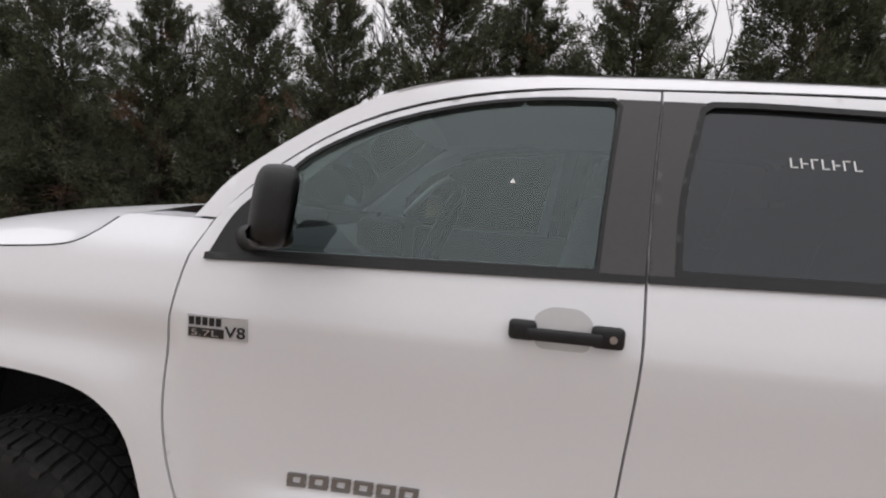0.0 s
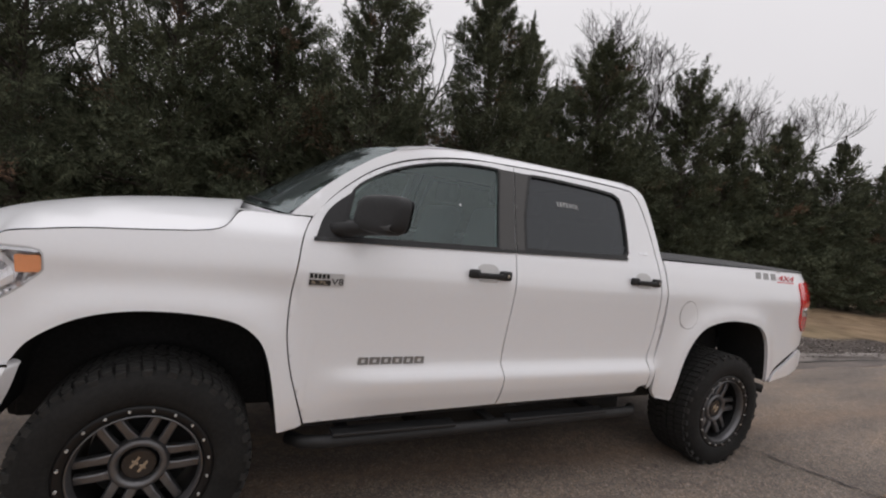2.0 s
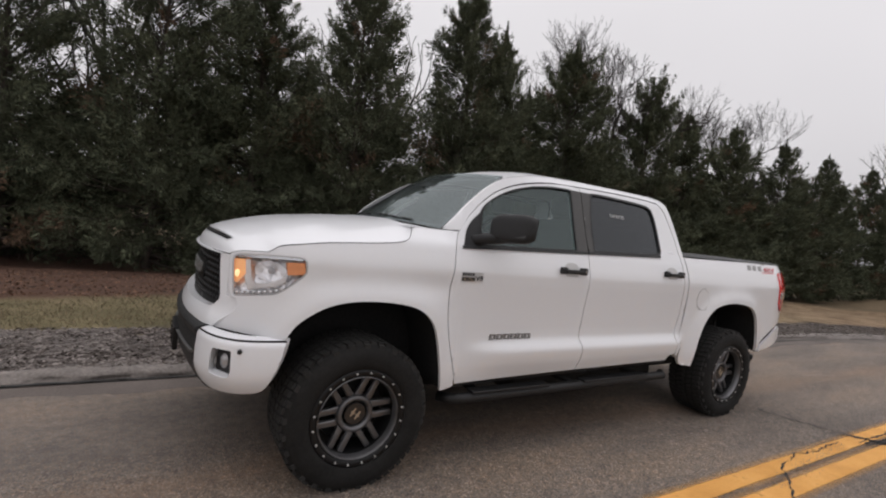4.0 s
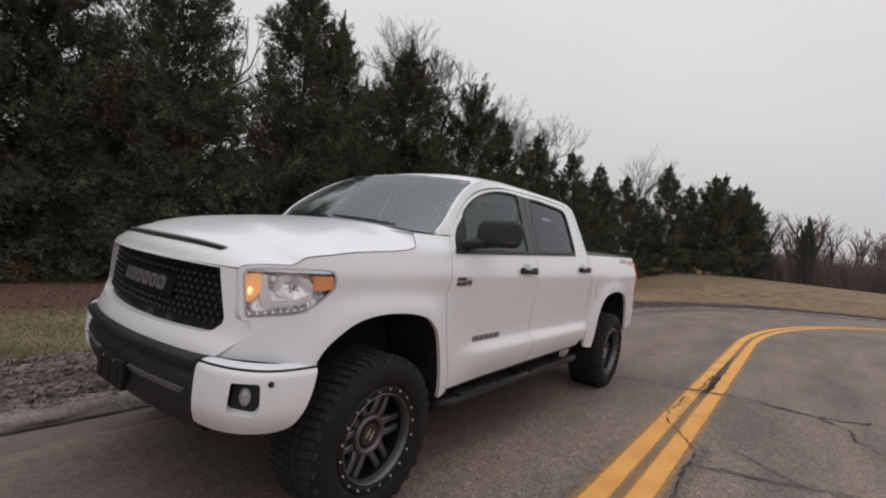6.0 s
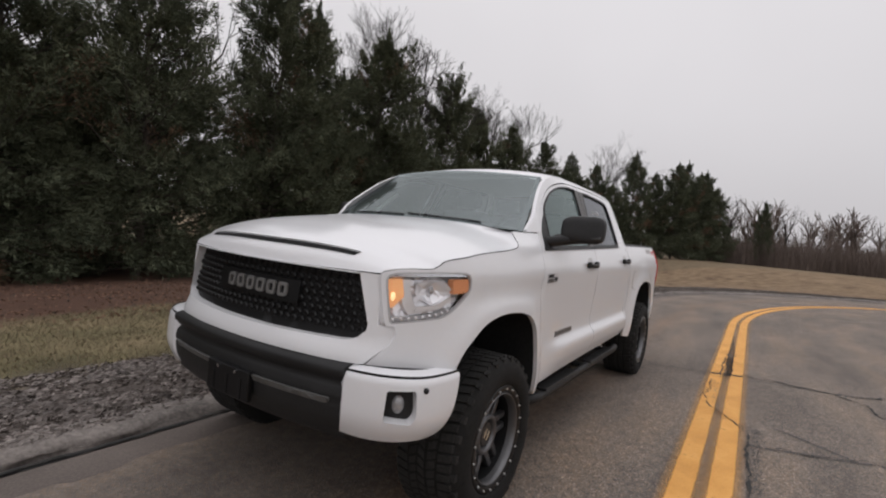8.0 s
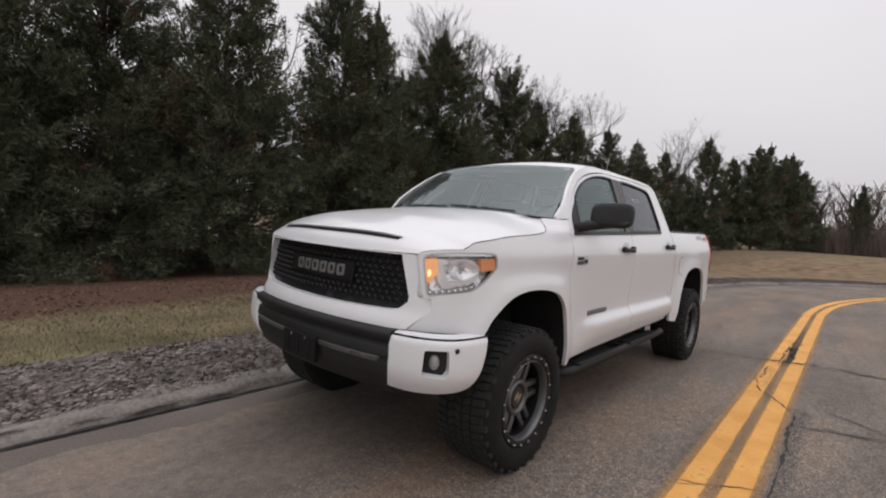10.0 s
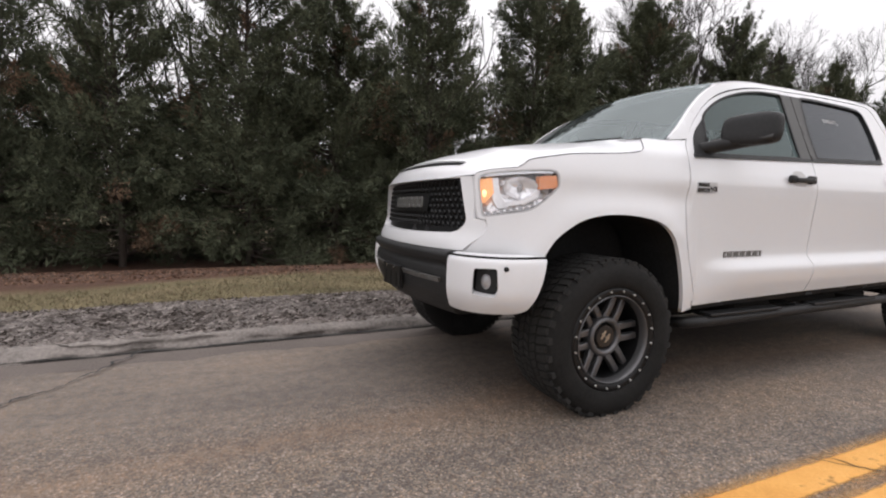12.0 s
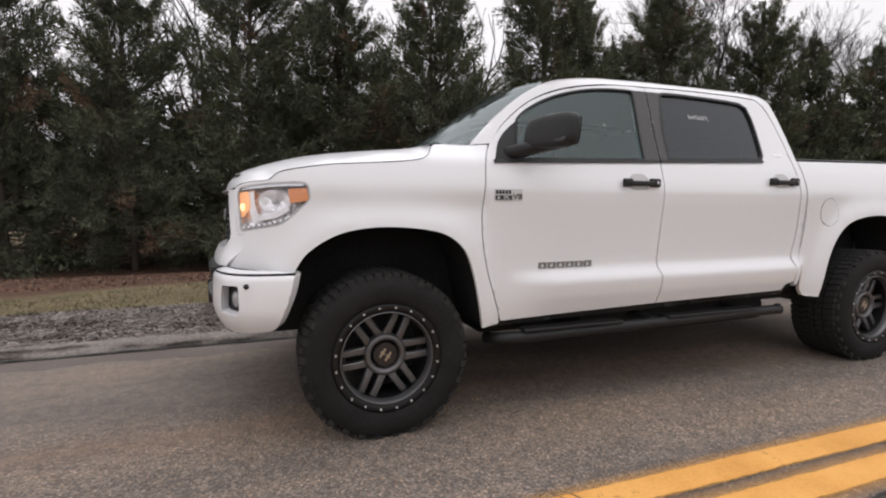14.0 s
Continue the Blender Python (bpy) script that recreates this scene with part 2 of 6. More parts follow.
def asphalt_mat():
    """Worn grey asphalt: aggregate speckle, brownish wheel bands along the road, dark stains."""
    m = bpy.data.materials.new("worn_asphalt")
    m.use_nodes = True
    nt = m.node_tree
    b = nt.nodes["Principled BSDF"]
    uv = nt.nodes.new("ShaderNodeUVMap")
    sep = nt.nodes.new("ShaderNodeSeparateXYZ")
    nt.links.new(uv.outputs[0], sep.inputs[0])
    tc = nt.nodes.new("ShaderNodeTexCoord")
    obj = tc.outputs["Object"]
    stretch = nt.nodes.new("ShaderNodeMapping")
    stretch.inputs["Scale"].default_value = (0.35, 1.6, 1)
    nt.links.new(uv.outputs[0], stretch.inputs["Vector"])
    bands = noise_node(nt, stretch.outputs[0], 1.1, 4)
    big = noise_node(nt, obj, 0.5, 5)
    speck = noise_node(nt, obj, 14, 5, 0.7)
    vor = nt.nodes.new("ShaderNodeTexVoronoi")
    vor.inputs["Scale"].default_value = 125
    nt.links.new(obj, vor.inputs["Vector"])
    base = ramp_node(nt, [(0.34, (0.132, 0.113, 0.100)), (0.5, (0.172, 0.145, 0.125)), (0.66, (0.222, 0.180, 0.146))])
    nt.links.new(bands, base.inputs[0])
    rust = ramp_node(nt, [(0.48, (0, 0, 0)), (0.70, (1, 1, 1))])
    nt.links.new(bands, rust.inputs[0])
    col = mix_node(nt, math_node(nt, "MULTIPLY", rust.outputs[0], 0.3), base.outputs[0], (0.195, 0.145, 0.105))
    dark = ramp_node(nt, [(0.35, (0.80, 0.80, 0.80)), (0.62, (1.0, 1.0, 1.0))])
    nt.links.new(big, dark.inputs[0])
    col = mix_node(nt, 1.0, col, dark.outputs[0], "MULTIPLY")
    grain = nt.nodes.new("ShaderNodeSeparateColor")
    nt.links.new(vor.outputs["Color"], grain.inputs[0])
    sp = ramp_node(nt, [(0.0, (0.48, 0.48, 0.48)), (0.45, (0.90, 0.90, 0.90)), (0.76, (1.18, 1.17, 1.15)), (0.92, (1.65, 1.62, 1.58)), (1.0, (2.3, 2.25, 2.2))])
    nt.links.new(grain.outputs[0], sp.inputs[0])
    smooth_strip = nt.nodes.new("ShaderNodeMapRange")
    smooth_strip.inputs["From Min"].default_value, smooth_strip.inputs["From Max"].default_value = -1.15, -1.6
    smooth_strip.inputs["To Min"].default_value = 0.30
    across = math_node(nt, "ADD", sep.outputs["Y"], math_node(nt, "MULTIPLY", math_node(nt, "SUBTRACT", big, 0.5), 0.9))
    nt.links.new(across, smooth_strip.inputs["Value"])
    col = mix_node(nt, smooth_strip.outputs[0], col, mix_node(nt, 1.0, col, sp.outputs[0], "MULTIPLY"))
    stain = ramp_node(nt, [(0.0, (0, 0, 0)), (0.35, (0.2, 0.2, 0.2)), (0.5, (1, 1, 1)), (0.68, (0.15, 0.15, 0.15)), (1.0, (0, 0, 0))])
    where = nt.nodes.new("ShaderNodeMapRange")
    where.inputs["From Min"].default_value, where.inputs["From Max"].default_value = -2.3, -1.1
    nt.links.new(across, where.inputs["Value"])
    nt.links.new(where.outputs[0], stain.inputs[0])
    col = mix_node(nt, math_node(nt, "MULTIPLY", stain.outputs[0], 0.45), col, (0.205, 0.138, 0.094))
    hue = ramp_node(nt, [(0.0, (0.94, 0.98, 1.04)), (0.5, (1.0, 1.0, 1.0)), (0.75, (1.04, 1.0, 0.95)), (1.0, (1.15, 1.0, 0.86))])
    nt.links.new(grain.outputs[1], hue.inputs[0])
    col = mix_node(nt, 1.0, col, hue.outputs[0], "MULTIPLY")
    sp2 = ramp_node(nt, [(0.35, (0.80, 0.80, 0.80)), (0.65, (1.2, 1.18, 1.15))])
    nt.links.new(speck, sp2.inputs[0])
    col = mix_node(nt, 1.0, col, sp2.outputs[0], "MULTIPLY")
    nt.links.new(col, b.inputs["Base Color"])
    b.inputs["Roughness"].default_value = 0.78
    b.inputs["Specular IOR Level"].default_value = 0.35
    bp = nt.nodes.new("ShaderNodeBump")
    bp.inputs["Strength"].default_value, bp.inputs["Distance"].default_value = 0.7, 0.006
    nt.links.new(math_node(nt, "ADD", speck, vor.outputs["Distance"]), bp.inputs["Height"])
    nt.links.new(bp.outputs[0], b.inputs["Normal"])
    return m


def verge_mat():
    """Ground beside the road by distance from the kerb: grey crumbled strip, winter grass, brown needle litter."""
    m = bpy.data.materials.new("verge_ground")
    m.use_nodes = True
    nt = m.node_tree
    b = nt.nodes["Principled BSDF"]
    uv = nt.nodes.new("ShaderNodeUVMap")
    sep = nt.nodes.new("ShaderNodeSeparateXYZ")
    nt.links.new(uv.outputs[0], sep.inputs[0])
    tc = nt.nodes.new("ShaderNodeTexCoord")
    obj = tc.outputs["Object"]
    n1 = noise_node(nt, obj, 1.3, 6)
    n2 = noise_node(nt, obj, 9, 5, 0.65)
    n3 = noise_node(nt, obj, 45, 3, 0.7)
    edge = math_node(nt, "ADD", sep.outputs["Y"], math_node(nt, "MULTIPLY", math_node(nt, "SUBTRACT", n1, 0.5), 0.9))
    edge = math_node(nt, "ADD", edge, math_node(nt, "MULTIPLY", math_node(nt, "SUBTRACT", n2, 0.5), 0.5))
    grey = ramp_node(nt, [(0.38, (0.050, 0.041, 0.036)), (0.5, (0.088, 0.074, 0.066)), (0.58, (0.145, 0.124, 0.112)), (0.68, (0.27, 0.245, 0.23))])
    nt.links.new(math_node(nt, "ADD", math_node(nt, "ADD", math_node(nt, "MULTIPLY", n2, 0.4), math_node(nt, "MULTIPLY", n3, 0.25)), math_node(nt, "MULTIPLY", n1, 0.35)), grey.inputs[0])
    grass = ramp_node(nt, [(0.36, (0.078, 0.070, 0.037)), (0.5, (0.155, 0.132, 0.071)), (0.64, (0.255, 0.198, 0.12))])
    nt.links.new(math_node(nt, "ADD", math_node(nt, "MULTIPLY", n1, 0.6), math_node(nt, "MULTIPLY", n3, 0.4)), grass.inputs[0])
    mulch = ramp_node(nt, [(0.35, (0.045, 0.024, 0.017)), (0.55, (0.092, 0.050, 0.034)), (0.7, (0.16, 0.092, 0.062))])
    nt.links.new(math_node(nt, "ADD", math_node(nt, "MULTIPLY", n2, 0.5), math_node(nt, "MULTIPLY", n3, 0.5)), mulch.inputs[0])
    f1 = nt.nodes.new("ShaderNodeMapRange")
    f1.inputs["From Min"].default_value, f1.inputs["From Max"].default_value = 0.95, 1.25
    nt.links.new(edge, f1.inputs["Value"])
    f2 = nt.nodes.new("ShaderNodeMapRange")
    f2.inputs["From Min"].default_value, f2.inputs["From Max"].default_value = 2.1, 2.7
    # the litter lies under the straight tree row only; the far bend is all dry grass
    bend = nt.nodes.new("ShaderNodeMapRange")
    bend.inputs["From Min"].default_value, bend.inputs["From Max"].default_value = 8.0, 15.0
    nt.links.new(sep.outputs["X"], bend.inputs["Value"])
    wide = nt.nodes.new("ShaderNodeMapRange")
    wide.inputs["From Min"].default_value, wide.inputs["From Max"].default_value = -3.5, 1.0
    wide.inputs["To Max"].default_value = 1.5
    nt.links.new(sep.outputs["X"], wide.inputs["Value"])
    shift = math_node(nt, "ADD", wide.outputs[0], math_node(nt, "MULTIPLY", bend.outputs[0], 40.0))
    nt.links.new(math_node(nt, "SUBTRACT", edge, shift), f2.inputs["Value"])
    tan = ramp_node(nt, [(0.36, (0.095, 0.060, 0.036)), (0.46, (0.165, 0.112, 0.066)), (0.56, (0.225, 0.158, 0.096)), (0.68, (0.285, 0.208, 0.135))])
    nt.links.new(math_node(nt, "ADD", math_node(nt, "MULTIPLY", n1, 0.7), math_node(nt, "MULTIPLY", n3, 0.3)), tan.inputs[0])
    lawn = mix_node(nt, bend.outputs[0], grass.outputs[0], tan.outputs[0])
    soil = ramp_node(nt, [(0.38, (0.030, 0.024, 0.020)), (0.5, (0.060, 0.048, 0.040)), (0.62, (0.105, 0.085, 0.070)), (0.72, (0.22, 0.19, 0.17))])
    nt.links.new(math_node(nt, "ADD", math_node(nt, "MULTIPLY", n2, 0.5), math_node(nt, "MULTIPLY", n1, 0.5)), soil.inputs[0])
    c = mix_node(nt, f1.outputs[0], mix_node(nt, bend.outputs[0], grey.outputs[0], soil.outputs[0]), lawn)
    c = mix_node(nt, f2.outputs[0], c, mulch.outputs[0])
    nt.links.new(c, b.inputs["Base Color"])
    b.inputs["Roughness"].default_value = 0.9
    b.inputs["Specular IOR Level"].default_value = 0.2
    bp = nt.nodes.new("ShaderNodeBump")
    bp.inputs["Strength"].default_value, bp.inputs["Distance"].default_value = 0.8, 0.02
    nt.links.new(math_node(nt, "ADD", n2, n3), bp.inputs["Height"])
    nt.links.new(bp.outputs[0], b.inputs["Normal"])
    return m




def stripe_mat():
    """Thick yellow road paint, rubbed off in flecks, with a thin orange fringe along its edges."""
    m = bpy.data.materials.new("yellow_road_paint")
    m.use_nodes = True
    nt = m.node_tree
    b = nt.nodes["Principled BSDF"]
    uv = nt.nodes.new("ShaderNodeUVMap")
    sep = nt.nodes.new("ShaderNodeSeparateXYZ")
    nt.links.new(uv.outputs[0], sep.inputs[0])
    obj = nt.nodes.new("ShaderNodeTexCoord").outputs["Object"]
    wave, fleck, fine = noise_node(nt, obj, 3.0, 4), noise_node(nt, obj, 22, 5, 0.7), noise_node(nt, obj, 90, 3, 0.7)
    d = math_node(nt, "MULTIPLY", math_node(nt, "ABSOLUTE", math_node(nt, "SUBTRACT", sep.outputs["Y"], 0.5), 0.0), 2.0)
    ragged = math_node(nt, "ADD", d, math_node(nt, "MULTIPLY", math_node(nt, "SUBTRACT", fleck, 0.5), 0.17))
    ragged = math_node(nt, "ADD", ragged, math_node(nt, "MULTIPLY", math_node(nt, "SUBTRACT", wave, 0.5), 0.11))
    body = nt.nodes.new("ShaderNodeMapRange")
    body.inputs["From Min"].default_value, body.inputs["From Max"].default_value = 0.565, 0.475
    nt.links.new(ragged, body.inputs["Value"])
    worn = ramp_node(nt, [(0.66, (1, 1, 1)), (0.74, (0.12, 0.12, 0.12))])
    nt.links.new(math_node(nt, "ADD", math_node(nt, "MULTIPLY", fleck, 0.55), math_node(nt, "MULTIPLY", wave, 0.55)), worn.inputs[0])
    solid = math_node(nt, "MULTIPLY", body.outputs[0], worn.outputs[0])
    fringe = nt.nodes.new("ShaderNodeMapRange")
    fringe.inputs["From Min"].default_value, fringe.inputs["From Max"].default_value = 0.98, 0.42
    fringe.inputs["To Max"].default_value = 0.50
    nt.links.new(math_node(nt, "ADD", d, math_node(nt, "MULTIPLY", math_node(nt, "SUBTRACT", fine, 0.5), 0.5)), fringe.inputs["Value"])
    nt.links.new(math_node(nt, "MAXIMUM", solid, fringe.outputs[0]), b.inputs["Alpha"])
    col = ramp_node(nt, [(0.3, (0.50, 0.235, 0.055)), (0.5, (0.66, 0.33, 0.085)), (0.7, (0.76, 0.41, 0.13))])
    nt.links.new(math_node(nt, "ADD", math_node(nt, "MULTIPLY", wave, 0.6), math_node(nt, "MULTIPLY", fine, 0.4)), col.inputs[0])
    nt.links.new(col.outputs[0], b.inputs["Base Color"])
    b.inputs["Roughness"].default_value = 0.75
    b.inputs["Specular IOR Level"].default_value = 0.3
    bp = nt.nodes.new("ShaderNodeBump")
    bp.inputs["Strength"].default_value, bp.inputs["Distance"].default_value = 0.4, 0.01
    nt.links.new(fine, bp.inputs["Height"])
    nt.links.new(bp.outputs[0], b.inputs["Normal"])
    return m


ASPHALT, VERGE, STRIPE = asphalt_mat(), verge_mat(), stripe_mat()
FAR_GROUND = mat("dry_field", (0.135, 0.098, 0.060), 0.9, vary=0.35, scale=0.05, fine=2.0, tint=(0.165, 0.122, 0.075), spec=0.2)


# ---- mesh helpers ----
def link_mesh(name, verts, faces, material, parent=None, label="", smooth=True):
    me = bpy.data.meshes.new(name)
    me.from_pydata(verts, [], faces)
    me.validate()
    if smooth:
        me.polygons.foreach_set("use_smooth", [True] * len(me.polygons))
    me.materials.append(material)
    ob = new(name, me)
    if parent:
        ob.parent = parent
    if label:
        ob["label"] = label
    return ob


def part(name, bm, material, parent, label="", smooth=False):
    me = bpy.data.meshes.new(name)
    if smooth:
        for f in bm.faces:
            f.smooth = True
    bm.to_mesh(me)
    bm.free()
    me.materials.append(material)
    ob = new(name, me)
    ob.parent = parent
    if label:
        ob["label"] = label
    return ob


def inside(p, poly):
    x, y = p
    hit = False
    for (ax, ay), (bx, by) in zip(poly, poly[1:] + poly[:1]):
        if (ay > y) != (by > y) and x < (bx - ax) * (y - ay) / (by - ay) + ax:
            hit = not hit
    return hit


def rounded(poly, n=5):
    """Closed Catmull-Rom curve through the points."""
    out = []
    k = len(poly)
    for i in range(k):
        p0, p1, p2, p3 = (Vector(poly[(i + j - 1) % k]) for j in range(4))
        for j in range(n):
            t = j / n
            out.append(tuple(0.5 * (2 * p1 + (p2 - p0) * t + (2 * p0 - 5 * p1 + 4 * p2 - p3) * t * t + (3 * p1 - p0 - 3 * p2 + p3) * t ** 3)))
    return out


def dense(poly, step):
    """Closed outline with points no further apart than step."""
    out = []
    for a, b in zip(poly, poly[1:] + poly[:1]):
        n = max(1, int(math.dist(a, b) / step))
        out += [(a[0] + (b[0] - a[0]) * i / n, a[1] + (b[1] - a[1]) * i / n) for i in range(n)]
    return out


def soft_corners(poly, r, n=4):
    """Outline with its corners rounded by about r."""
    out = []
    k = len(poly)
    for i in range(k):
        a, p, b = Vector(poly[i - 1]), Vector(poly[i]), Vector(poly[(i + 1) % k])
        d1, d2 = (a - p), (b - p)
        q1 = p + d1.normalized() * min(r, d1.length * 0.45)
        q2 = p + d2.normalized() * min(r, d2.length * 0.45)
        for j in range(n + 1):
            t = j / n
            out.append(tuple(q1 * (1 - t) ** 2 + p * 2 * t * (1 - t) + q2 * t * t))
    return out


from mathutils.geometry import delaunay_2d_cdt


def fair(poly, n=3):
    """Closed outline with its gentle bends rounded and its sharp corners kept."""
    k = len(poly)
    pts = [Vector(p) for p in poly]

    def bend(i):
        a, b = pts[i] - pts[i - 1], pts[(i + 1) % k] - pts[i]
        return a.angle(b, 0) < 0.7 if a.length > 1e-6 and b.length > 1e-6 else False

    soft = [bend(i) for i in range(k)]
    out = []
    for i in range(k):
        p1, p2 = pts[i], pts[(i + 1) % k]
        s1, s2 = soft[i], soft[(i + 1) % k]
        out.append(tuple(p1))
        if (p2 - p1).length < 0.03 or not (s1 or s2):
            continue
        p0 = pts[i - 1] if s1 else p1 * 2 - p2
        p3 = pts[(i + 2) % k] if s2 else p2 * 2 - p1
        for j in range(1, n):
            t = j / n
            m1, m2 = (p2 - p0) * 0.5, (p3 - p1) * 0.5
            L = (p2 - p1).length
            m1, m2 = m1.normalized() * L, m2.normalized() * L
            out.append(tuple(p1 * (2 * t ** 3 - 3 * t * t + 1) + m1 * (t ** 3 - 2 * t * t + t) + p2 * (3 * t * t - 2 * t ** 3) + m2 * (t ** 3 - t * t)))
    return out


def skin(name, outline, to3d, inward, material, parent, label="", holes=(), step=0.035, rim=0.02, flip=False, smooth=True):
    """A panel cut from a curved surface: outline and holes in the surface's own plane, with a turned-in edge."""
    loops = [dense(fair(list(outline)), step)] + [dense(fair(list(h)), step) for h in holes]
    pts, edges = [], []
    for lp in loops:
        o = len(pts)
        pts += lp
        edges += [(o + i, o + (i + 1) % len(lp)) for i in range(len(lp))]
    xs, zs = [p[0] for p in loops[0]], [p[1] for p in loops[0]]
    near = np.array(pts)
    for i in range(int((max(xs) - min(xs)) / step) + 1):
        for j in range(int((max(zs) - min(zs)) / step) + 1):
            p = (min(xs) + (i + 0.5 * (j % 2)) * step, min(zs) + j * step)
            if inside(p, loops[0]) and not any(inside(p, h) for h in loops[1:]) and np.min(np.hypot(near[:, 0] - p[0], near[:, 1] - p[1])) > step * 0.55:
                pts.append(p)
    v2, _, f2, *_ = delaunay_2d_cdt([Vector(p) for p in pts], edges, [], 0, 1e-6)
    keep = []
    for f in f2:
        c = (sum(v2[i].x for i in f) / 3, sum(v2[i].y for i in f) / 3)
        if inside(c, loops[0]) and not any(inside(c, h) for h in loops[1:]):
            keep.append(list(f))
    verts = [Vector(to3d(v.x, v.y)) for v in v2]
    count = {}
    for f in keep:
        for a, b in zip(f, f[1:] + f[:1]):
            count[(a, b)] = 1
    border = [e for e in count if (e[1], e[0]) not in count]
    faces = list(keep)
    inward = Vector(inward)
    moved = {}
    for a, b in border:
        for i in (a, b):
            if i not in moved:
                verts.append(verts[i].copy())
                verts.append(verts[i] + inward * rim)
                moved[i] = len(verts) - 2
        faces.append([moved[b], moved[a], moved[a] + 1, moved[b] + 1])
    if flip:
        faces = [f[::-1] for f in faces]
    return link_mesh(name, [tuple(v) for v in verts], faces, material, parent, label, smooth)


def sheet(name, fn, nu, nv, material, parent, label="", smooth=True, flip=False):
    """A curved sheet from fn(u, v), u and v from 0 to 1."""
    verts = [tuple(fn(i / nu, j / nv)) for j in range(nv + 1) for i in range(nu + 1)]
    faces = []
    for j in range(nv):
        for i in range(nu):
            a = j * (nu + 1) + i
            f = [a, a + 1, a + nu + 2, a + nu + 1]
            faces.append(f[::-1] if flip else f)
    return link_mesh(name, verts, faces, material, parent, label, smooth)


def box_bm(bm, x0, x1, y0, y1, z0, z1, bevel=0.0, segs=2):
    r = bmesh.ops.create_cube(bm, size=1, matrix=Matrix.Translation(((x0 + x1) / 2, (y0 + y1) / 2, (z0 + z1) / 2)) @ Matrix.Diagonal((x1 - x0, y1 - y0, z1 - z0, 1)))
    if bevel:
        es = list({e for v in r["verts"] for e in v.link_edges})
        bmesh.ops.bevel(bm, geom=es, offset=bevel, segments=segs, affect="EDGES", profile=0.5)


def box(name, x0, x1, y0, y1, z0, z1, material, parent, label="", bevel=0.01, smooth=False):
    bm = bmesh.new()
    box_bm(bm, x0, x1, y0, y1, z0, z1, bevel)
    return part(name, bm, material, parent, label, smooth)


def tube(name, pts, radii, material, parent=None, label="", sides=8, caps=True):
    """A tapered tube along points."""
    verts, faces = [], []
    pts = [Vector(p) for p in pts]
    side = Vector((0.31, 0.57, 0.76))
    for i, p in enumerate(pts):
        d = (pts[min(i + 1, len(pts) - 1)] - pts[max(i - 1, 0)]).normalized()
        a = d.cross(side).normalized()
        b = d.cross(a)
        r = radii[i] if isinstance(radii, (list, tuple)) else radii
        verts += [tuple(p + (a * math.cos(q) + b * math.sin(q)) * r) for q in (2 * math.pi * k / sides for k in range(sides))]
    for i in range(len(pts) - 1):
        for k in range(sides):
            faces.append([i * sides + k, i * sides + (k + 1) % sides, (i + 1) * sides + (k + 1) % sides, (i + 1) * sides + k])
    if caps:
        faces += [list(range(sides))[::-1], list(range((len(pts) - 1) * sides, len(pts) * sides))]
    return link_mesh(name, verts, faces, material, parent, label)


def empty(name, at=(0, 0, 0)):
    ob = new(name)
    ob.location = at
    return ob


# ---- ground, road, kerb ----
KERB_Y, BEND_X, BEND_R = 2.03, 9.8, 25.0
BEND_C = KERB_Y - BEND_R


def along(s, c):
    """Place at s metres along the kerb line and c metres beyond it (towards the trees)."""
    if s <= BEND_X:
        return s, KERB_Y + c
    a = (s - BEND_X) / BEND_R
    return BEND_X + math.sin(a) * (BEND_R + c), BEND_C + math.cos(a) * (BEND_R + c)


def kerb_distance(x, y):
    if x <= BEND_X:
        return y - KERB_Y
    return math.hypot(x - BEND_X, y - BEND_C) - BEND_R


def smooth01(v, a, b):
    t = min(1.0, max(0.0, (v - a) / (b - a)))
    return t * t * (3 - 2 * t)


def terrain(x, y):
    """Broad lie of the land beyond the kerb: a bank falling to the tree row, a low mound outside the bend."""
    c = kerb_distance(x, y)
    th = math.degrees(math.atan2(x - BEND_X, y - BEND_C)) if x > BEND_X else 0.0
    open_side = smooth01(th, 42, 60)
    fall = 0.65 * min(1.0, max(0.0, (c - 2.8) / 12.0)) + 0.35 * smooth01(c, 2.8, 14.8)
    z = 0.10 - 1.25 * fall * (1 - open_side)
    z -= 0.8 * smooth01(x, 34, 60) * smooth01(c, 12, 26) * (1 - open_side)
    z += 0.75 * smooth01(c, 2.0, 22) * smooth01(th, 50, 68)
    return z + 6 * smooth01(math.hypot(x, y), 140, 900)


def verge_z(x, y):
    c = kerb_distance(x, y)
    z = terrain(x, y) - 0.04 + 0.06 * smooth01(c, 0.1, 0.9) - 0.02 * smooth01(c, 1.0, 2.5)
    return z + 0.03 * noise.noise((x * 0.7, y * 0.7, 0)) * smooth01(c, 0.3, 1.5)


def uv_from(ob, coords):
    me = ob.data
    layer = me.uv_layers.new(name="UVMap")
    idx = np.empty(len(me.loops), dtype=np.int32)
    me.loops.foreach_get("vertex_index", idx)
    layer.data.foreach_set("uv", np.array(coords, dtype=np.float32)[idx].ravel())


def strip(name, svals, cvals, zfn, material, label, kind="structure", category=""):
    verts, uv, faces = [], [], []
    for s in svals:
        for c in cvals:
            x, y = along(s, c)
            verts.append((x, y, zfn(s, c, x, y)))
            uv.append((s, c))
    n = len(cvals)
    for i in range(len(svals) - 1):
        for j in range(n - 1):
            faces.append([i * n + j, (i + 1) * n + j, (i + 1) * n + j + 1, i * n + j + 1])
    ob = link_mesh(name, verts, faces, material)
    uv_from(ob, uv)
    return tagged(ob, label, category or name.replace("_", " "), kind=kind)


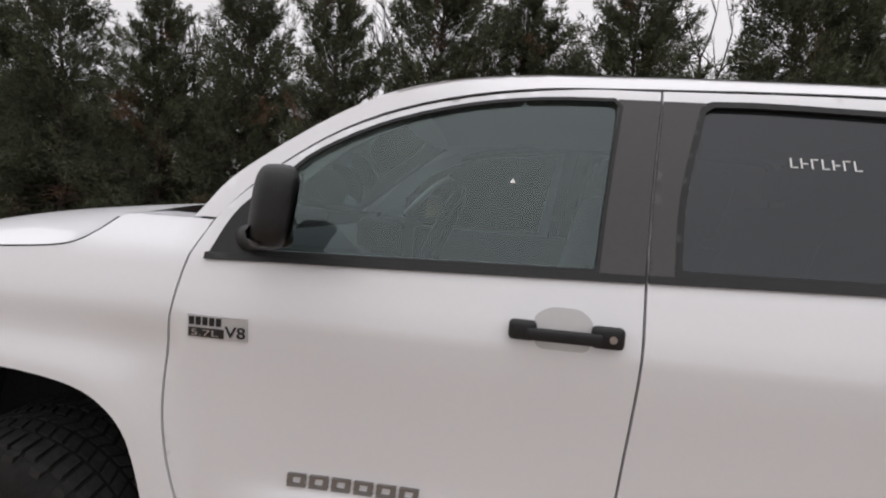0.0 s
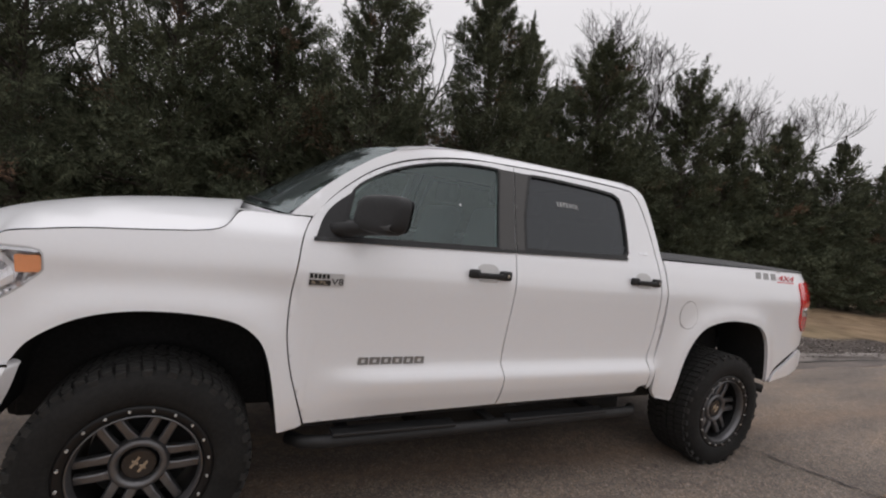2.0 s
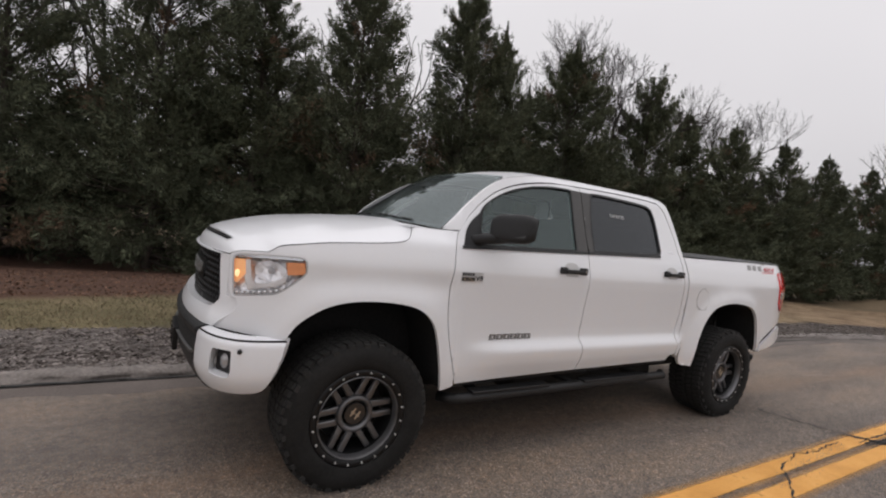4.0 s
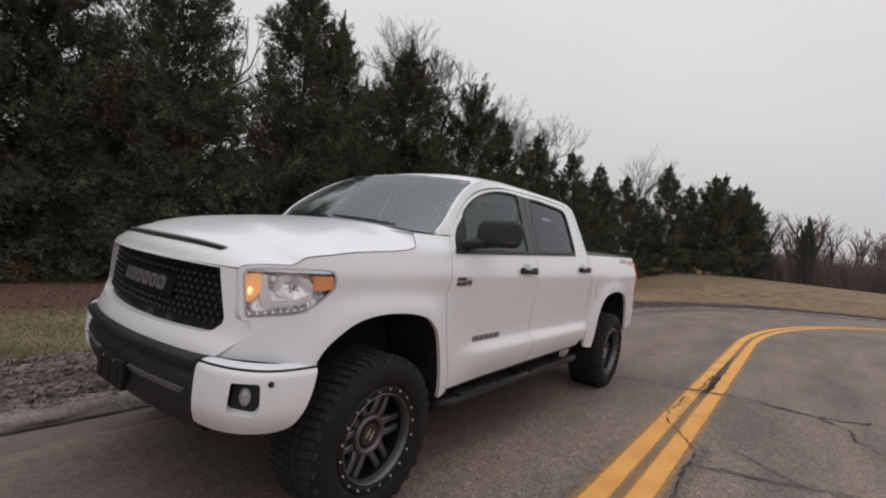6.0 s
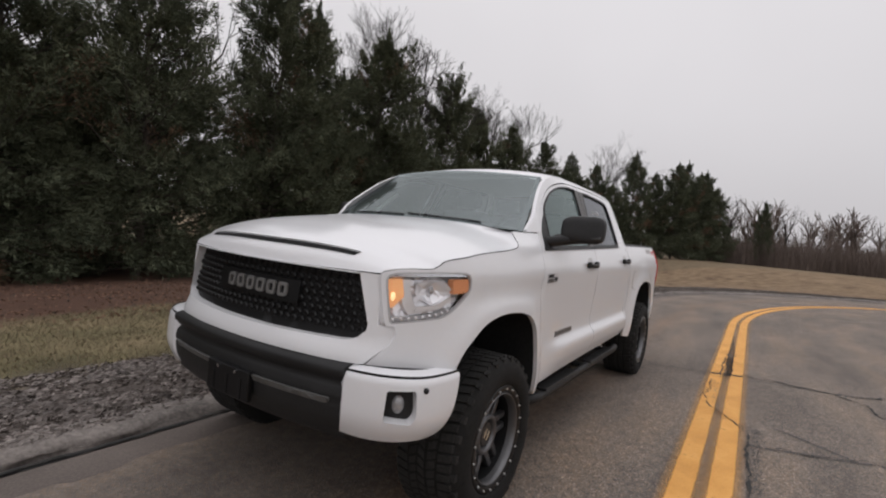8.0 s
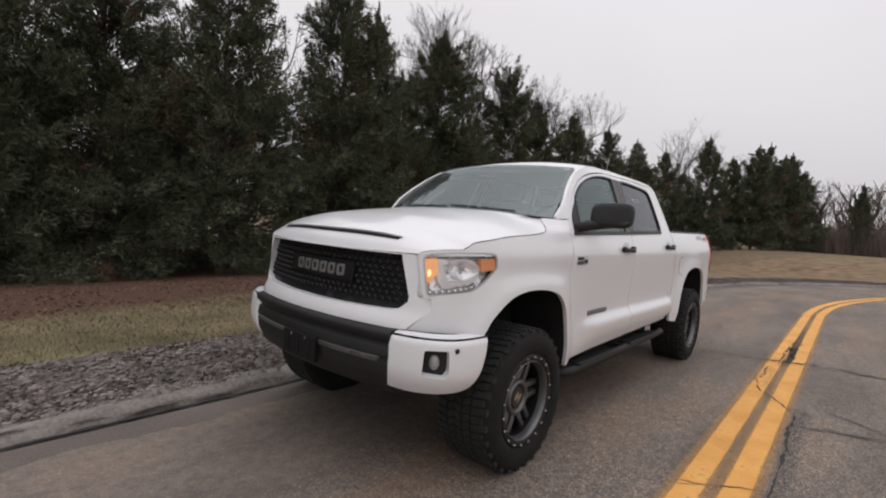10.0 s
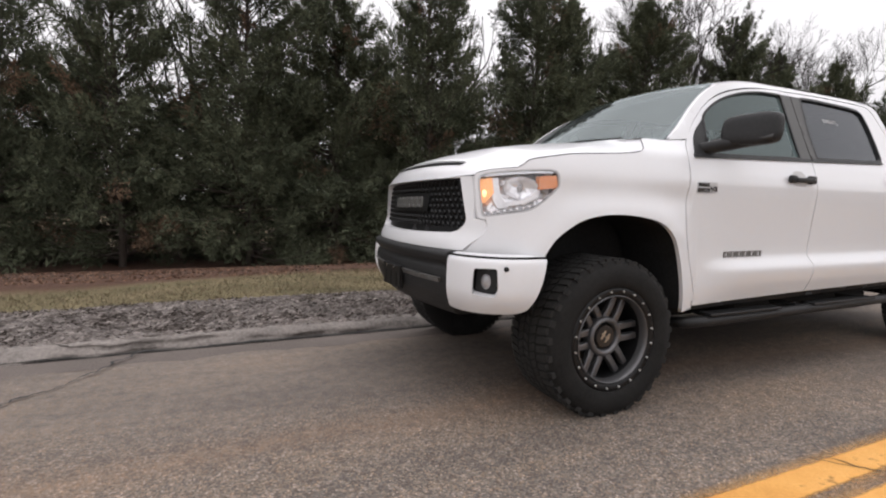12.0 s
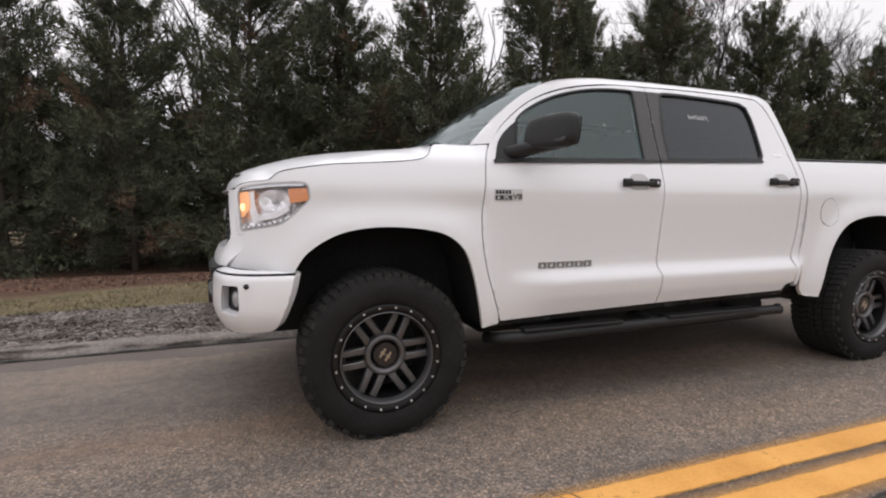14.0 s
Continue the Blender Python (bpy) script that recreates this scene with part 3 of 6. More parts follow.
def stops(a, b, step):
    n = max(1, round((b - a) / step))
    return [a + (b - a) * i / n for i in range(n + 1)]


S_ROAD = stops(-60, -8, 2.0) + stops(-7.8, 12, 0.2) + stops(12.5, 52, 0.5)
strip("road", S_ROAD, stops(-6.3, 0.0, 0.3), lambda s, c, x, y: 0.004 * noise.noise((x * 0.8, y * 0.8, 3)) - 0.012 * smooth01(c, -0.45, 0.0),
      ASPHALT, "worn grey asphalt road with brownish wheel bands", category="road")


def kerb_profile():
    """Low rolled concrete kerb: gutter lip, sloped worn face, flat top."""
    prof = [(-0.02, -0.06), (-0.012, 0.010), (0.01, 0.03), (0.035, 0.052), (0.065, 0.068), (0.10, 0.076), (0.14, 0.078), (0.19, 0.07), (0.24, -0.05)]
    return prof


def build_kerb():
    verts, faces = [], []
    prof = kerb_profile()
    ss = stops(-60, -6, 1.0) + stops(-5.9, 8, 0.08) + stops(8.2, 52, 0.3)
    for s in ss:
        for k, (c, z) in enumerate(prof):
            wob = 0.036 * noise.noise((s * 1.3, k * 0.35, 0)) + 0.030 * noise.noise((s * 4.3, k * 0.9, 5)) + 0.020 * noise.noise((s * 13.0, k * 1.7, 9)) * (k > 2)
            x, y = along(s, c + wob * (1.6 if k > 0 else 0.4) + (0.24 * max(-0.4, noise.noise((s * 0.55, 0, 12)) + 0.5 * noise.noise((s * 1.9, 0, 14))) * max(0, (k - 3) / 5)))
            verts.append((x, y, z + (0.5 * wob if k > 0 else 0)))
    n = len(prof)
    for i in range(len(ss) - 1):
        for j in range(n - 1):
            faces.append([i * n + j, (i + 1) * n + j, (i + 1) * n + j + 1, i * n + j + 1])
    ob = link_mesh("kerb", verts, faces, CONCRETE)
    tagged(ob, "low worn concrete kerb along the road edge", "kerb", kind="structure")
    # dark joint between kerb and asphalt
    gap = strip("kerb_joint", ss, [-0.05, -0.014], lambda s, c, x, y: 0.002 + 0.006 * noise.noise((s * 2, 0, 0)), CRACK, "dark open joint between kerb and asphalt", category="joint")
    verts2, faces2 = [], []
    for s in ss:
        for c, z in [(-6.3, -0.05), (-6.28, 0.10), (-6.45, 0.12), (-6.6, 0.10), (-6.62, -0.05)]:
            x, y = along(s, c)
            verts2.append((x, y, z))
    for i in range(len(ss) - 1):
        for j in range(4):
            faces2.append([i * 5 + j, i * 5 + j + 1, (i + 1) * 5 + j + 1, (i + 1) * 5 + j])
    tagged(link_mesh("kerb_opposite", verts2, faces2, CONCRETE), "low concrete kerb on the opposite road edge", "kerb", kind="structure")


build_kerb()
strip("gutter", stops(-60, -6, 1.0) + stops(-5.9, 8, 0.1) + stops(8.3, 52, 0.4), [-0.33, -0.2, -0.1, -0.055],
      lambda s, c, x, y: 0.010 + 0.003 * noise.noise((s * 1.1, c * 3, 6)) - 0.012 * smooth01(c, -0.45, 0.0) - (0.022 * (0.55 + noise.noise((s * 0.9, 0, 2)) + 0.6 * noise.noise((s * 3.1, 0, 4))) if c < -0.3 else 0), GUTTER, "smooth brownish gutter strip beside the kerb", category="gutter")

strip("verge", stops(-60, -8, 1.5) + stops(-7.7, 14, 0.15) + stops(14.5, 55, 0.5), [0.13, 0.17, 0.21, 0.25, 0.3, 0.36, 0.45, 0.55, 0.65, 0.75, 0.85, 0.95, 1.1, 1.3, 1.5, 1.75, 2, 2.3, 2.6, 3, 3.5, 4, 5, 6, 7.5, 9, 11, 14, 18, 24],
      lambda s, c, x, y: verge_z(x, y) + (0.035 * noise.noise((x * 2.3, y * 3.4, 8)) + 0.02 * noise.noise((x * 7.0, y * 9.0, 3))) * smooth01(c, 0.15, 0.35) * (1 - smooth01(c, 0.95, 1.3)), VERGE, "crumbled grey strip, winter grass and brown needle litter", category="verge")


def build_far_ground():
    axis = [-2500, -1200, -600, -300, -150, -80, -50] + list(range(-40, 121, 2)) + [140, 180, 300, 600, 1200, 2500]
    verts, faces = [], []
    for x in axis:
        for y in axis:
            c = kerb_distance(x, y)
            z = terrain(x, y) - 0.2 + 0.16 * smooth01(c, 20, 26) if c > 0.5 else -0.10 + 6 * smooth01(math.hypot(x, y), 140, 900)
            verts.append((x, y, z))
    n = len(axis)
    for i in range(n - 1):
        for j in range(n - 1):
            faces.append([i * n + j, (i + 1) * n + j, (i + 1) * n + j + 1, i * n + j + 1])
    tagged(link_mesh("ground", verts, faces, FAR_GROUND), "dry brown winter field reaching the horizon", "ground", kind="structure")


build_far_ground()


def ribbon(name, pts, widths, z, material, parent=None, label=""):
    """A flat jagged ribbon on the road along points."""
    verts, faces = [], []
    for i, (x, y) in enumerate(pts):
        a, b = pts[max(0, i - 1)], pts[min(len(pts) - 1, i + 1)]
        d = Vector((b[0] - a[0], b[1] - a[1])).normalized()
        w = widths[i] if isinstance(widths, list) else widths
        verts += [(x - d.y * w, y + d.x * w, z), (x + d.y * w, y - d.x * w, z)]
    for i in range(len(pts) - 1):
        faces.append([2 * i, 2 * i + 1, 2 * i + 3, 2 * i + 2])
    return link_mesh(name, verts, faces, material, parent, label)


def wander(a, b, step, amp, seed):
    rnd = random.Random(seed)
    n = max(2, int(math.dist(a, b) / step))
    out, off = [], 0.0
    dx, dy = (b[0] - a[0]), (b[1] - a[1])
    L = math.hypot(dx, dy)
    for i in range(n + 1):
        off = off * 0.8 + rnd.uniform(-amp, amp)
        f = i / n
        k = min(1, 4 * f, 4 * (1 - f))
        out.append((a[0] + dx * f - dy / L * off * k, a[1] + dy * f + dx / L * off * k))
    return out


LINES = (-2.845, -3.052)
for k, c0 in enumerate(LINES):
    verts, faces, uvs = [], [], []
    ss = stops(-60, -4, 2.0) + stops(-3.95, 12, 0.05) + stops(12.2, 52, 0.25)
    for s in ss:
        for side in (-1, 1):
            x, y = along(s, c0 + side * 0.13)
            verts.append((x, y, 0.0075))
            uvs.append((s, side * 0.5 + 0.5))
    faces = [[2 * i, 2 * i + 2, 2 * i + 3, 2 * i + 1] for i in range(len(ss) - 1)]
    line = link_mesh("road_line", verts, faces, STRIPE)
    uv_from(line, uvs)
    tagged(line, "worn yellow centre line painted on the asphalt", "road line", group="double yellow line", kind="structure")


def crack(pts, w, seed, label="dark jagged crack in the asphalt", material=None, z=0.0105):
    fade = [min(1.0, 0.25 + 5 * min(i, len(pts) - 1 - i) / len(pts)) for i in range(len(pts))]
    wide = [w * f * max(0.12, 0.5 + 0.75 * noise.noise((i * 0.35, seed * 3.7, 0))) for i, f in enumerate(fade)]
    ob = ribbon("crack", pts, wide, z, material or CRACK)
    tagged(ob, label, "crack", group="cracks in the road", kind="structure")


crack(wander((4.25, 0.15), (4.54, -0.69), 0.035, 0.02, 1), 0.015, 1)
crack(wander((4.54, -0.69), (4.86, -1.37), 0.03, 0.03, 2), 0.040, 2)
crack(wander((4.46, -0.60), (4.74, -1.15), 0.03, 0.018, 72), 0.012, 72)
crack(wander((4.86, -1.37), (4.78, -1.96), 0.03, 0.035, 3), 0.036, 3)
crack(wander((4.78, -1.96), (5.17, -2.48), 0.04, 0.04, 13), 0.026, 13)
crack(wander((5.17, -2.48), (5.3, -4.2), 0.06, 0.04, 24), 0.019, 24)
crack(wander((4.78, -1.96), (4.60, -2.18), 0.03, 0.03, 73), 0.026, 73)
crack(wander((4.60, -2.18), (4.07, -2.34), 0.03, 0.03, 23), 0.020, 23)
crack(wander((4.07, -2.34), (3.2, -2.75), 0.04, 0.03, 74), 0.008, 74)
# worn dark seam between and beside the two lines
for k in range(4):
    crack(wander((8.0 - 0.5 * k, -0.90 - 0.018 * k), (5.2 - 0.2 * k, -0.89 - 0.02 * k), 0.03, 0.012, 175 + k), 0.014, 175 + k, "dark worn strip between the yellow lines")
    crack(wander((5.9, -0.86 - 0.03 * k), (4.4, -0.86 - 0.03 * k), 0.025, 0.014, 185 + k), 0.016, 185 + k, "dark worn strip between the yellow lines")
crack(wander((5.62, -0.80), (5.50, -1.30), 0.03, 0.03, 78), 0.016, 78)
crack(wander((4.25, -0.78), (3.2, -0.80), 0.03, 0.025, 77), 0.011, 77)
crack(wander((3.2, -0.80), (2.80, -1.0), 0.025, 0.02, 79), 0.012, 79)
crack(wander((2.80, -1.0), (2.55, -1.12), 0.025, 0.015, 80), 0.014, 80)
crack(wander((2.2, -1.13), (2.48, -1.77), 0.03, 0.02, 81), 0.010, 81)
crack(wander((2.48, -1.77), (2.75, -2.35), 0.03, 0.02, 82), 0.012, 82)
crack(wander((10.19, -1.2), (10.25, -1.85), 0.05, 0.03, 11), 0.022, 11)
crack(wander((10.25, -1.85), (10.67, -2.7), 0.06, 0.04, 83), 0.016, 83)
crack(wander((-2.40, 1.98), (-2.68, 1.50), 0.018, 0.018, 4), 0.014, 4, z=0.019)
crack(wander((-2.68, 1.50), (-3.02, 1.08), 0.018, 0.018, 5), 0.014, 5)
crack(wander((-8.0, KERB_Y - 0.035), (10.9, KERB_Y - 0.035), 0.04, 0.006, 55), 0.020, 55, "dark open joint between kerb and gutter", z=0.0135)
crack(wander((0.55, -0.72), (0.85, -1.2), 0.03, 0.02, 6), 0.006, 6)
crack(wander((0.50, -0.72), (0.75, -1.0), 0.03, 0.015, 16), 0.004, 16)
crack(wander((2.6, -1.16), (1.2, -1.17), 0.03, 0.012, 8), 0.014, 8)
crack(wander((1.2, -1.17), (-1.5, -1.175), 0.04, 0.012, 9), 0.010, 9)


def crumbs(a, b, n, spread, seed):
    """Loose grains broken from the asphalt along a crack."""
    rnd = random.Random(seed)
    verts, faces = [], []
    for _ in range(n):
        f = rnd.random()
        x, y = a[0] + (b[0] - a[0]) * f + rnd.gauss(0, spread * 0.4), a[1] + (b[1] - a[1]) * f + rnd.gauss(0, spread)
        r, q = rnd.uniform(0.002, 0.0075), rnd.uniform(0, 6.28)
        o = len(verts)
        verts += [(x + math.cos(q + 1.57 * m) * r * rnd.uniform(0.6, 1.2), y + math.sin(q + 1.57 * m) * r * rnd.uniform(0.6, 1.2), 0.004) for m in range(4)]
        verts.append((x, y, 0.008 + r * 0.7))
        faces += [[o + m, o + (m + 1) % 4, o + 4] for m in range(4)]
    tagged(link_mesh("loose_grit", verts, faces, GRIT, smooth=False), "pale crumbled grit along a crack in the asphalt", "grit", kind="stuff")


crumbs((-1.5, -1.215), (2.7, -1.20), 1500, 0.028, 14)
crumbs((2.2, -1.2), (2.7, -2.3), 420, 0.03, 15)
crumbs((2.85, -1.35), (2.5, -1.85), 260, 0.025, 17)
crumbs((4.2, -0.80), (2.7, -0.95), 420, 0.03, 18)
crumbs((4.5, -0.7), (4.85, -2.1), 300, 0.03, 19)


def GRASS_EDGE(s):
    """Where the grass gives way to needle litter, by place along the kerb."""
    return 2.35 + 1.5 * smooth01(s, -3.5, 1.0)


def scatter_blades(name, n, smin, smax, cmin, cmax, h0, h1, material, label, seed, lean=0.5, keep=None):
    rnd = random.Random(seed)
    verts, faces = [], []
    for _ in range(n):
        s, c = rnd.uniform(smin, smax), rnd.uniform(cmin, cmax)
        if keep and rnd.random() > keep(s, c):
            continue
        x, y = along(s, c)
        z = verge_z(x, y) - 0.004
        a, h, w = rnd.uniform(0, 6.28), rnd.uniform(h0, h1), rnd.uniform(0.002, 0.0055)
        dx, dy = math.cos(a), math.sin(a)
        lx, ly = rnd.uniform(-lean, lean) * h, rnd.uniform(-lean, lean) * h
        o = len(verts)
        verts += [(x - dx * w, y - dy * w, z), (x + dx * w, y + dy * w, z), (x + lx, y + ly, z + h)]
        faces.append([o, o + 1, o + 2])
    tagged(link_mesh(name, verts, faces, material, smooth=False), label, name.replace("_", " "), kind="stuff")


scatter_blades("grass", 110000, -9, 10, 0.95, 4.6, 0.02, 0.055, GRASS, "short pale winter grass on the verge", 21, 0.9, lambda s, c: (0.25 + 0.75 * smooth01(c + 0.5 * noise.noise((s, c, 0)), 0.95, 1.4)) * (1 - smooth01(c - GRASS_EDGE(s), -0.5, 0.2)))


def scatter_chips(name, n, smin, smax, cmin, cmax, r0, r1, material, label, seed, lift=0.0):
    rnd = random.Random(seed)
    verts, faces = [], []
    for _ in range(n):
        s, c = rnd.uniform(smin, smax), rnd.uniform(cmin, cmax)
        if noise.noise((s * 2.2, c * 4.5, 2)) < rnd.uniform(-0.25, 0.45):
            continue
        x, y = along(s, c)
        z = verge_z(x, y) + 0.004 + lift
        r, a = rnd.uniform(r0, r1), rnd.uniform(0, 6.28)
        o = len(verts)
        for k in range(4):
            q = a + k * 1.571 + rnd.uniform(-0.4, 0.4)
            rr = r * rnd.uniform(0.5, 1.2) * (1.6 if k % 2 else 0.7)
            verts.append((x + math.cos(q) * rr, y + math.sin(q) * rr, z + rnd.uniform(-0.003, 0.012)))
        verts.append((x, y, z + r * rnd.uniform(0.25, 0.6)))
        faces += [[o + k, o + (k + 1) % 4, o + 4] for k in range(4)]
    tagged(link_mesh(name, verts, faces, material, smooth=False), label, "gravel", kind="stuff")


scatter_chips("gravel_chips", 3000, -8, 10, 0.10, 1.15, 0.006, 0.018, LITTER, "pale stone chips and frozen crumbs on the verge strip", 31)


def scatter_flakes(name, n, smin, smax, cmin, cmax, l0, l1, material, label, seed, bias):
    """Loose curled flakes, each a bent four-sided shred lying on the strip."""
    rnd = random.Random(seed)
    verts, faces = [], []
    for _ in range(n):
        s, c = rnd.uniform(smin, smax), rnd.uniform(cmin, cmax)
        edge = 0.35 * math.exp(-((c - 0.16) / 0.07) ** 2) + 0.25 * math.exp(-((c - 1.0) / 0.08) ** 2)
        if bias * (noise.noise((s * 1.6, c * 4.0, 2)) + 0.5 * noise.noise((s * 6, c * 9, 5))) + edge < rnd.uniform(-0.5, 0.5):
            continue
        x, y = along(s, c)
        z = verge_z(x, y) + 0.006 + rnd.uniform(0, 0.02)
        a = rnd.gauss(0.15, 0.5) + (math.pi if rnd.random() < 0.5 else 0)
        L, w = rnd.uniform(l0, l1), rnd.uniform(0.0015, 0.0042)
        dx, dy = math.cos(a), math.sin(a)
        o = len(verts)
        verts += [(x - dx * L, y - dy * L, z - 0.005), (x - dy * w, y + dx * w, z + rnd.uniform(0.002, 0.014)), (x + dx * L, y + dy * L, z + rnd.uniform(-0.006, 0.006)), (x + dy * w, y - dx * w, z - 0.003)]
        faces.append([o, o + 1, o + 2, o + 3])
    tagged(link_mesh(name, verts, faces, material, smooth=False), label, "loose flakes", kind="stuff")


scatter_flakes("pale_flakes", 70000, -7, 9, 0.10, 1.12, 0.012, 0.042, LITTER, "pale curled flakes on the crumbled strip", 32, 1.0)
scatter_flakes("dark_crumbs", 20000, -7, 9, 0.14, 1.15, 0.008, 0.026, CRUMB, "dark crumbs between the flakes", 33, -1.0)
scatter_flakes("dark_crumbs", 14000, 9, 40, -0.02, 0.9, 0.012, 0.035, CRUMB, "dark crumbled debris along the bend", 34, 0.3)
scatter_flakes("pale_flakes", 8000, 9, 40, 0.05, 1.0, 0.012, 0.035, LITTER, "pale flakes along the bend", 35, 1.0)


def leaf_litter(n, seed, material, label, cmin, cmax):
    """Fallen leaves and needle clumps, each a small bent shred lying on the bank."""
    rnd = random.Random(seed)
    verts, faces = [], []
    for _ in range(n):
        s, c = rnd.uniform(-14, 14), cmin + (cmax - cmin) * rnd.random() ** 1.6
        if noise.noise((s * 0.9, c * 1.3, seed)) + 0.5 * noise.noise((s * 3, c * 4, 1)) < rnd.uniform(-0.7, 0.4):
            continue
        x, y = along(s, c)
        z = verge_z(x, y) + 0.004
        a, L, w = rnd.uniform(0, 6.28), rnd.uniform(0.012, 0.036), rnd.uniform(0.004, 0.011)
        dx, dy = math.cos(a), math.sin(a)
        o = len(verts)
        verts += [(x - dx * L, y - dy * L, z), (x - dy * w, y + dx * w, z + rnd.uniform(0.005, 0.03)), (x + dx * L, y + dy * L, z + rnd.uniform(0, 0.02)), (x + dy * w, y - dx * w, z)]
        faces.append([o, o + 1, o + 2, o + 3])
    tagged(link_mesh("leaf_litter", verts, faces, material, smooth=False), label, "leaf litter", kind="stuff")


LEAF_BROWN = mat("fallen_leaves", (0.115, 0.066, 0.044), 0.85, vary=0.35, scale=2, random_vary=0.5, tint=(0.17, 0.105, 0.072), spec=0.2)
leaf_litter(26000, 61, LEAF_BROWN, "brown fallen leaves and needles on the bank below the trees", 3.0, 13.0)
leaf_litter(4000, 62, CRUMB, "dark rotted leaves and twigs on the bank", 3.8, 12.0)


# ---- trees ----
def limb_tube(verts, faces, pts, r0, r1, sides):
    """Adds one tapered round limb along points."""
    o = len(verts)
    for i, p in enumerate(pts):
        d = (pts[min(i + 1, len(pts) - 1)] - pts[max(i - 1, 0)]).normalized()
        a = d.cross(Vector((0.3, 0.5, 0.8))).normalized()
        b = d.cross(a)
        r = r0 + (r1 - r0) * i / (len(pts) - 1)
        verts += [tuple(p + (a * math.cos(q) + b * math.sin(q)) * r) for q in (6.283 * k / sides for k in range(sides))]
    for i in range(len(pts) - 1):
        for k in range(sides):
            faces.append([o + i * sides + k, o + i * sides + (k + 1) % sides, o + (i + 1) * sides + (k + 1) % sides, o + (i + 1) * sides + k])


def conifer_meshes(seed, height, radius, plumes, needles, bare=0.0, leaf=1.0, broken=0.0, blunt=0.62):
    """Trunk with rising limbs, each clothed in a soft plume of short needle twigs; base at the origin."""
    rng = np.random.default_rng(seed)
    tv, tf = [], []
    wob = [Vector((rng.uniform(-0.1, 0.1), rng.uniform(-0.1, 0.1), 0)) for _ in range(9)]
    trunk = [Vector((0, 0, height * i / 8 - (0.3 if i == 0 else 0))) + (wob[i] if 0 < i < 8 else Vector()) for i in range(9)]
    limb_tube(tv, tf, trunk, 0.014 * height, 0.012, 7)
    green, dry = [], []
    for b in range(plumes):
        f = ((b + rng.random()) / plumes) ** 0.92
        z = (0.035 + 0.955 * f) * height
        ang = b * 2.399 + rng.uniform(-0.5, 0.5)
        ca, sa = math.cos(ang), math.sin(ang)
        lump = 0.74 + 0.52 * (0.5 + 0.5 * noise.noise((ca * 1.3 + seed, sa * 1.3, z * 0.55)))
        shape = min(1.0, 0.80 + 1.6 * f) * max(0.0, 1 - f) ** blunt
        env = radius * lump * shape
        if broken and f > 0.72:
            env = max(env, radius * broken * rng.uniform(0.4, 1.0))
        thin = noise.noise((ca * 1.1 + seed * 3, sa * 1.1, z * 0.5 + 7)) > 0.40 - 0.55 * bare
        lift = radians(max(-9, -12 + 50 * f + rng.uniform(-12, 22)))
        spire = 1 - 0.75 * smooth01(f, 0.70, 1.0)
        L = max(0.35 * spire, env * rng.uniform(0.68, 1.26) / max(0.5, math.cos(lift)))
        ti = min(7.999, z / height * 8)
        t0 = trunk[int(ti)].lerp(trunk[int(ti) + 1], ti - int(ti))
        d = Vector((ca * math.cos(lift), sa * math.cos(lift), math.sin(lift)))
        sweep = rng.uniform(0.05, 0.30)

        def at(q):
            return t0 + d * (L * q) + Vector((0, 0, sweep * L * q * q))
        if L > 0.5:
            limb_tube(tv, tf, [at(q) for q in (0, 0.35, 0.7, 0.96)], 0.010 + 0.010 * L, 0.004, 3)
        n = int(needles * L ** 0.85 * (0.3 if thin else 1.0) * (1.6 - 0.6 * spire))
        # several feathery shoots fork from each limb
        shoots = max(2, int(L * 3.2))
        sq = 0.22 + 0.74 * rng.random(shoots)
        sang = ang + rng.uniform(-1.2, 1.2, shoots) * (1.15 - 0.55 * sq)
        slift = lift + rng.uniform(-0.30, 0.55, shoots)
        slen = (0.30 * spire + 0.42 * L * (1.05 - 0.6 * sq)) * rng.uniform(0.6, 1.1, shoots)
        base = np.array([at(q) for q in sq])
        sd = np.stack([np.cos(sang) * np.cos(slift), np.sin(sang) * np.cos(slift), np.sin(slift)], 1)
        base[0], sd[0], slen[0] = at(0.25), d + Vector((0, 0, sweep)), 0.8 * L
        which = rng.integers(0, shoots, n)
        q = rng.random(n) ** 0.85
        axis = sd[which] / np.linalg.norm(sd[which], axis=1)[:, None]
        off = rng.normal(size=(n, 3))
        off -= axis * np.sum(off * axis, 1)[:, None]
        off /= np.linalg.norm(off, axis=1)[:, None] + 1e-6
        rp = (0.03 + 0.20 * slen[which] * np.sin(np.pi * (0.15 + 0.80 * q))) * rng.random(n) ** 0.6
        p = base[which] + axis * (slen[which] * q)[:, None] + off * rp[:, None]
        tip = axis * 0.9 + off * rng.uniform(0.2, 0.9, n)[:, None] + rng.normal(size=(n, 3)) * 0.28
        tip /= np.linalg.norm(tip, axis=1)[:, None]
        lat = np.cross(tip, rng.normal(size=(n, 3)))
        lat /= np.linalg.norm(lat, axis=1)[:, None] + 1e-6
        ln, wd = rng.uniform(0.11, 0.24, n) * leaf * (0.45 + 0.55 * spire), rng.uniform(0.013, 0.026, n) * leaf * (0.6 + 0.4 * spire)
        tri = np.stack([p + lat * wd[:, None], p + tip * ln[:, None], p - lat * wd[:, None]], 1)
        (dry if rng.random() < (0.22 if thin else 0.025) else green).append(tri)
    # leading shoot
    n = int(needles * 2.0)
    q = rng.random(n)
    p = np.stack([rng.normal(size=n) * 0.13 * (1.1 - q), rng.normal(size=n) * 0.13 * (1.1 - q), height * (0.90 + 0.13 * q)], 1)
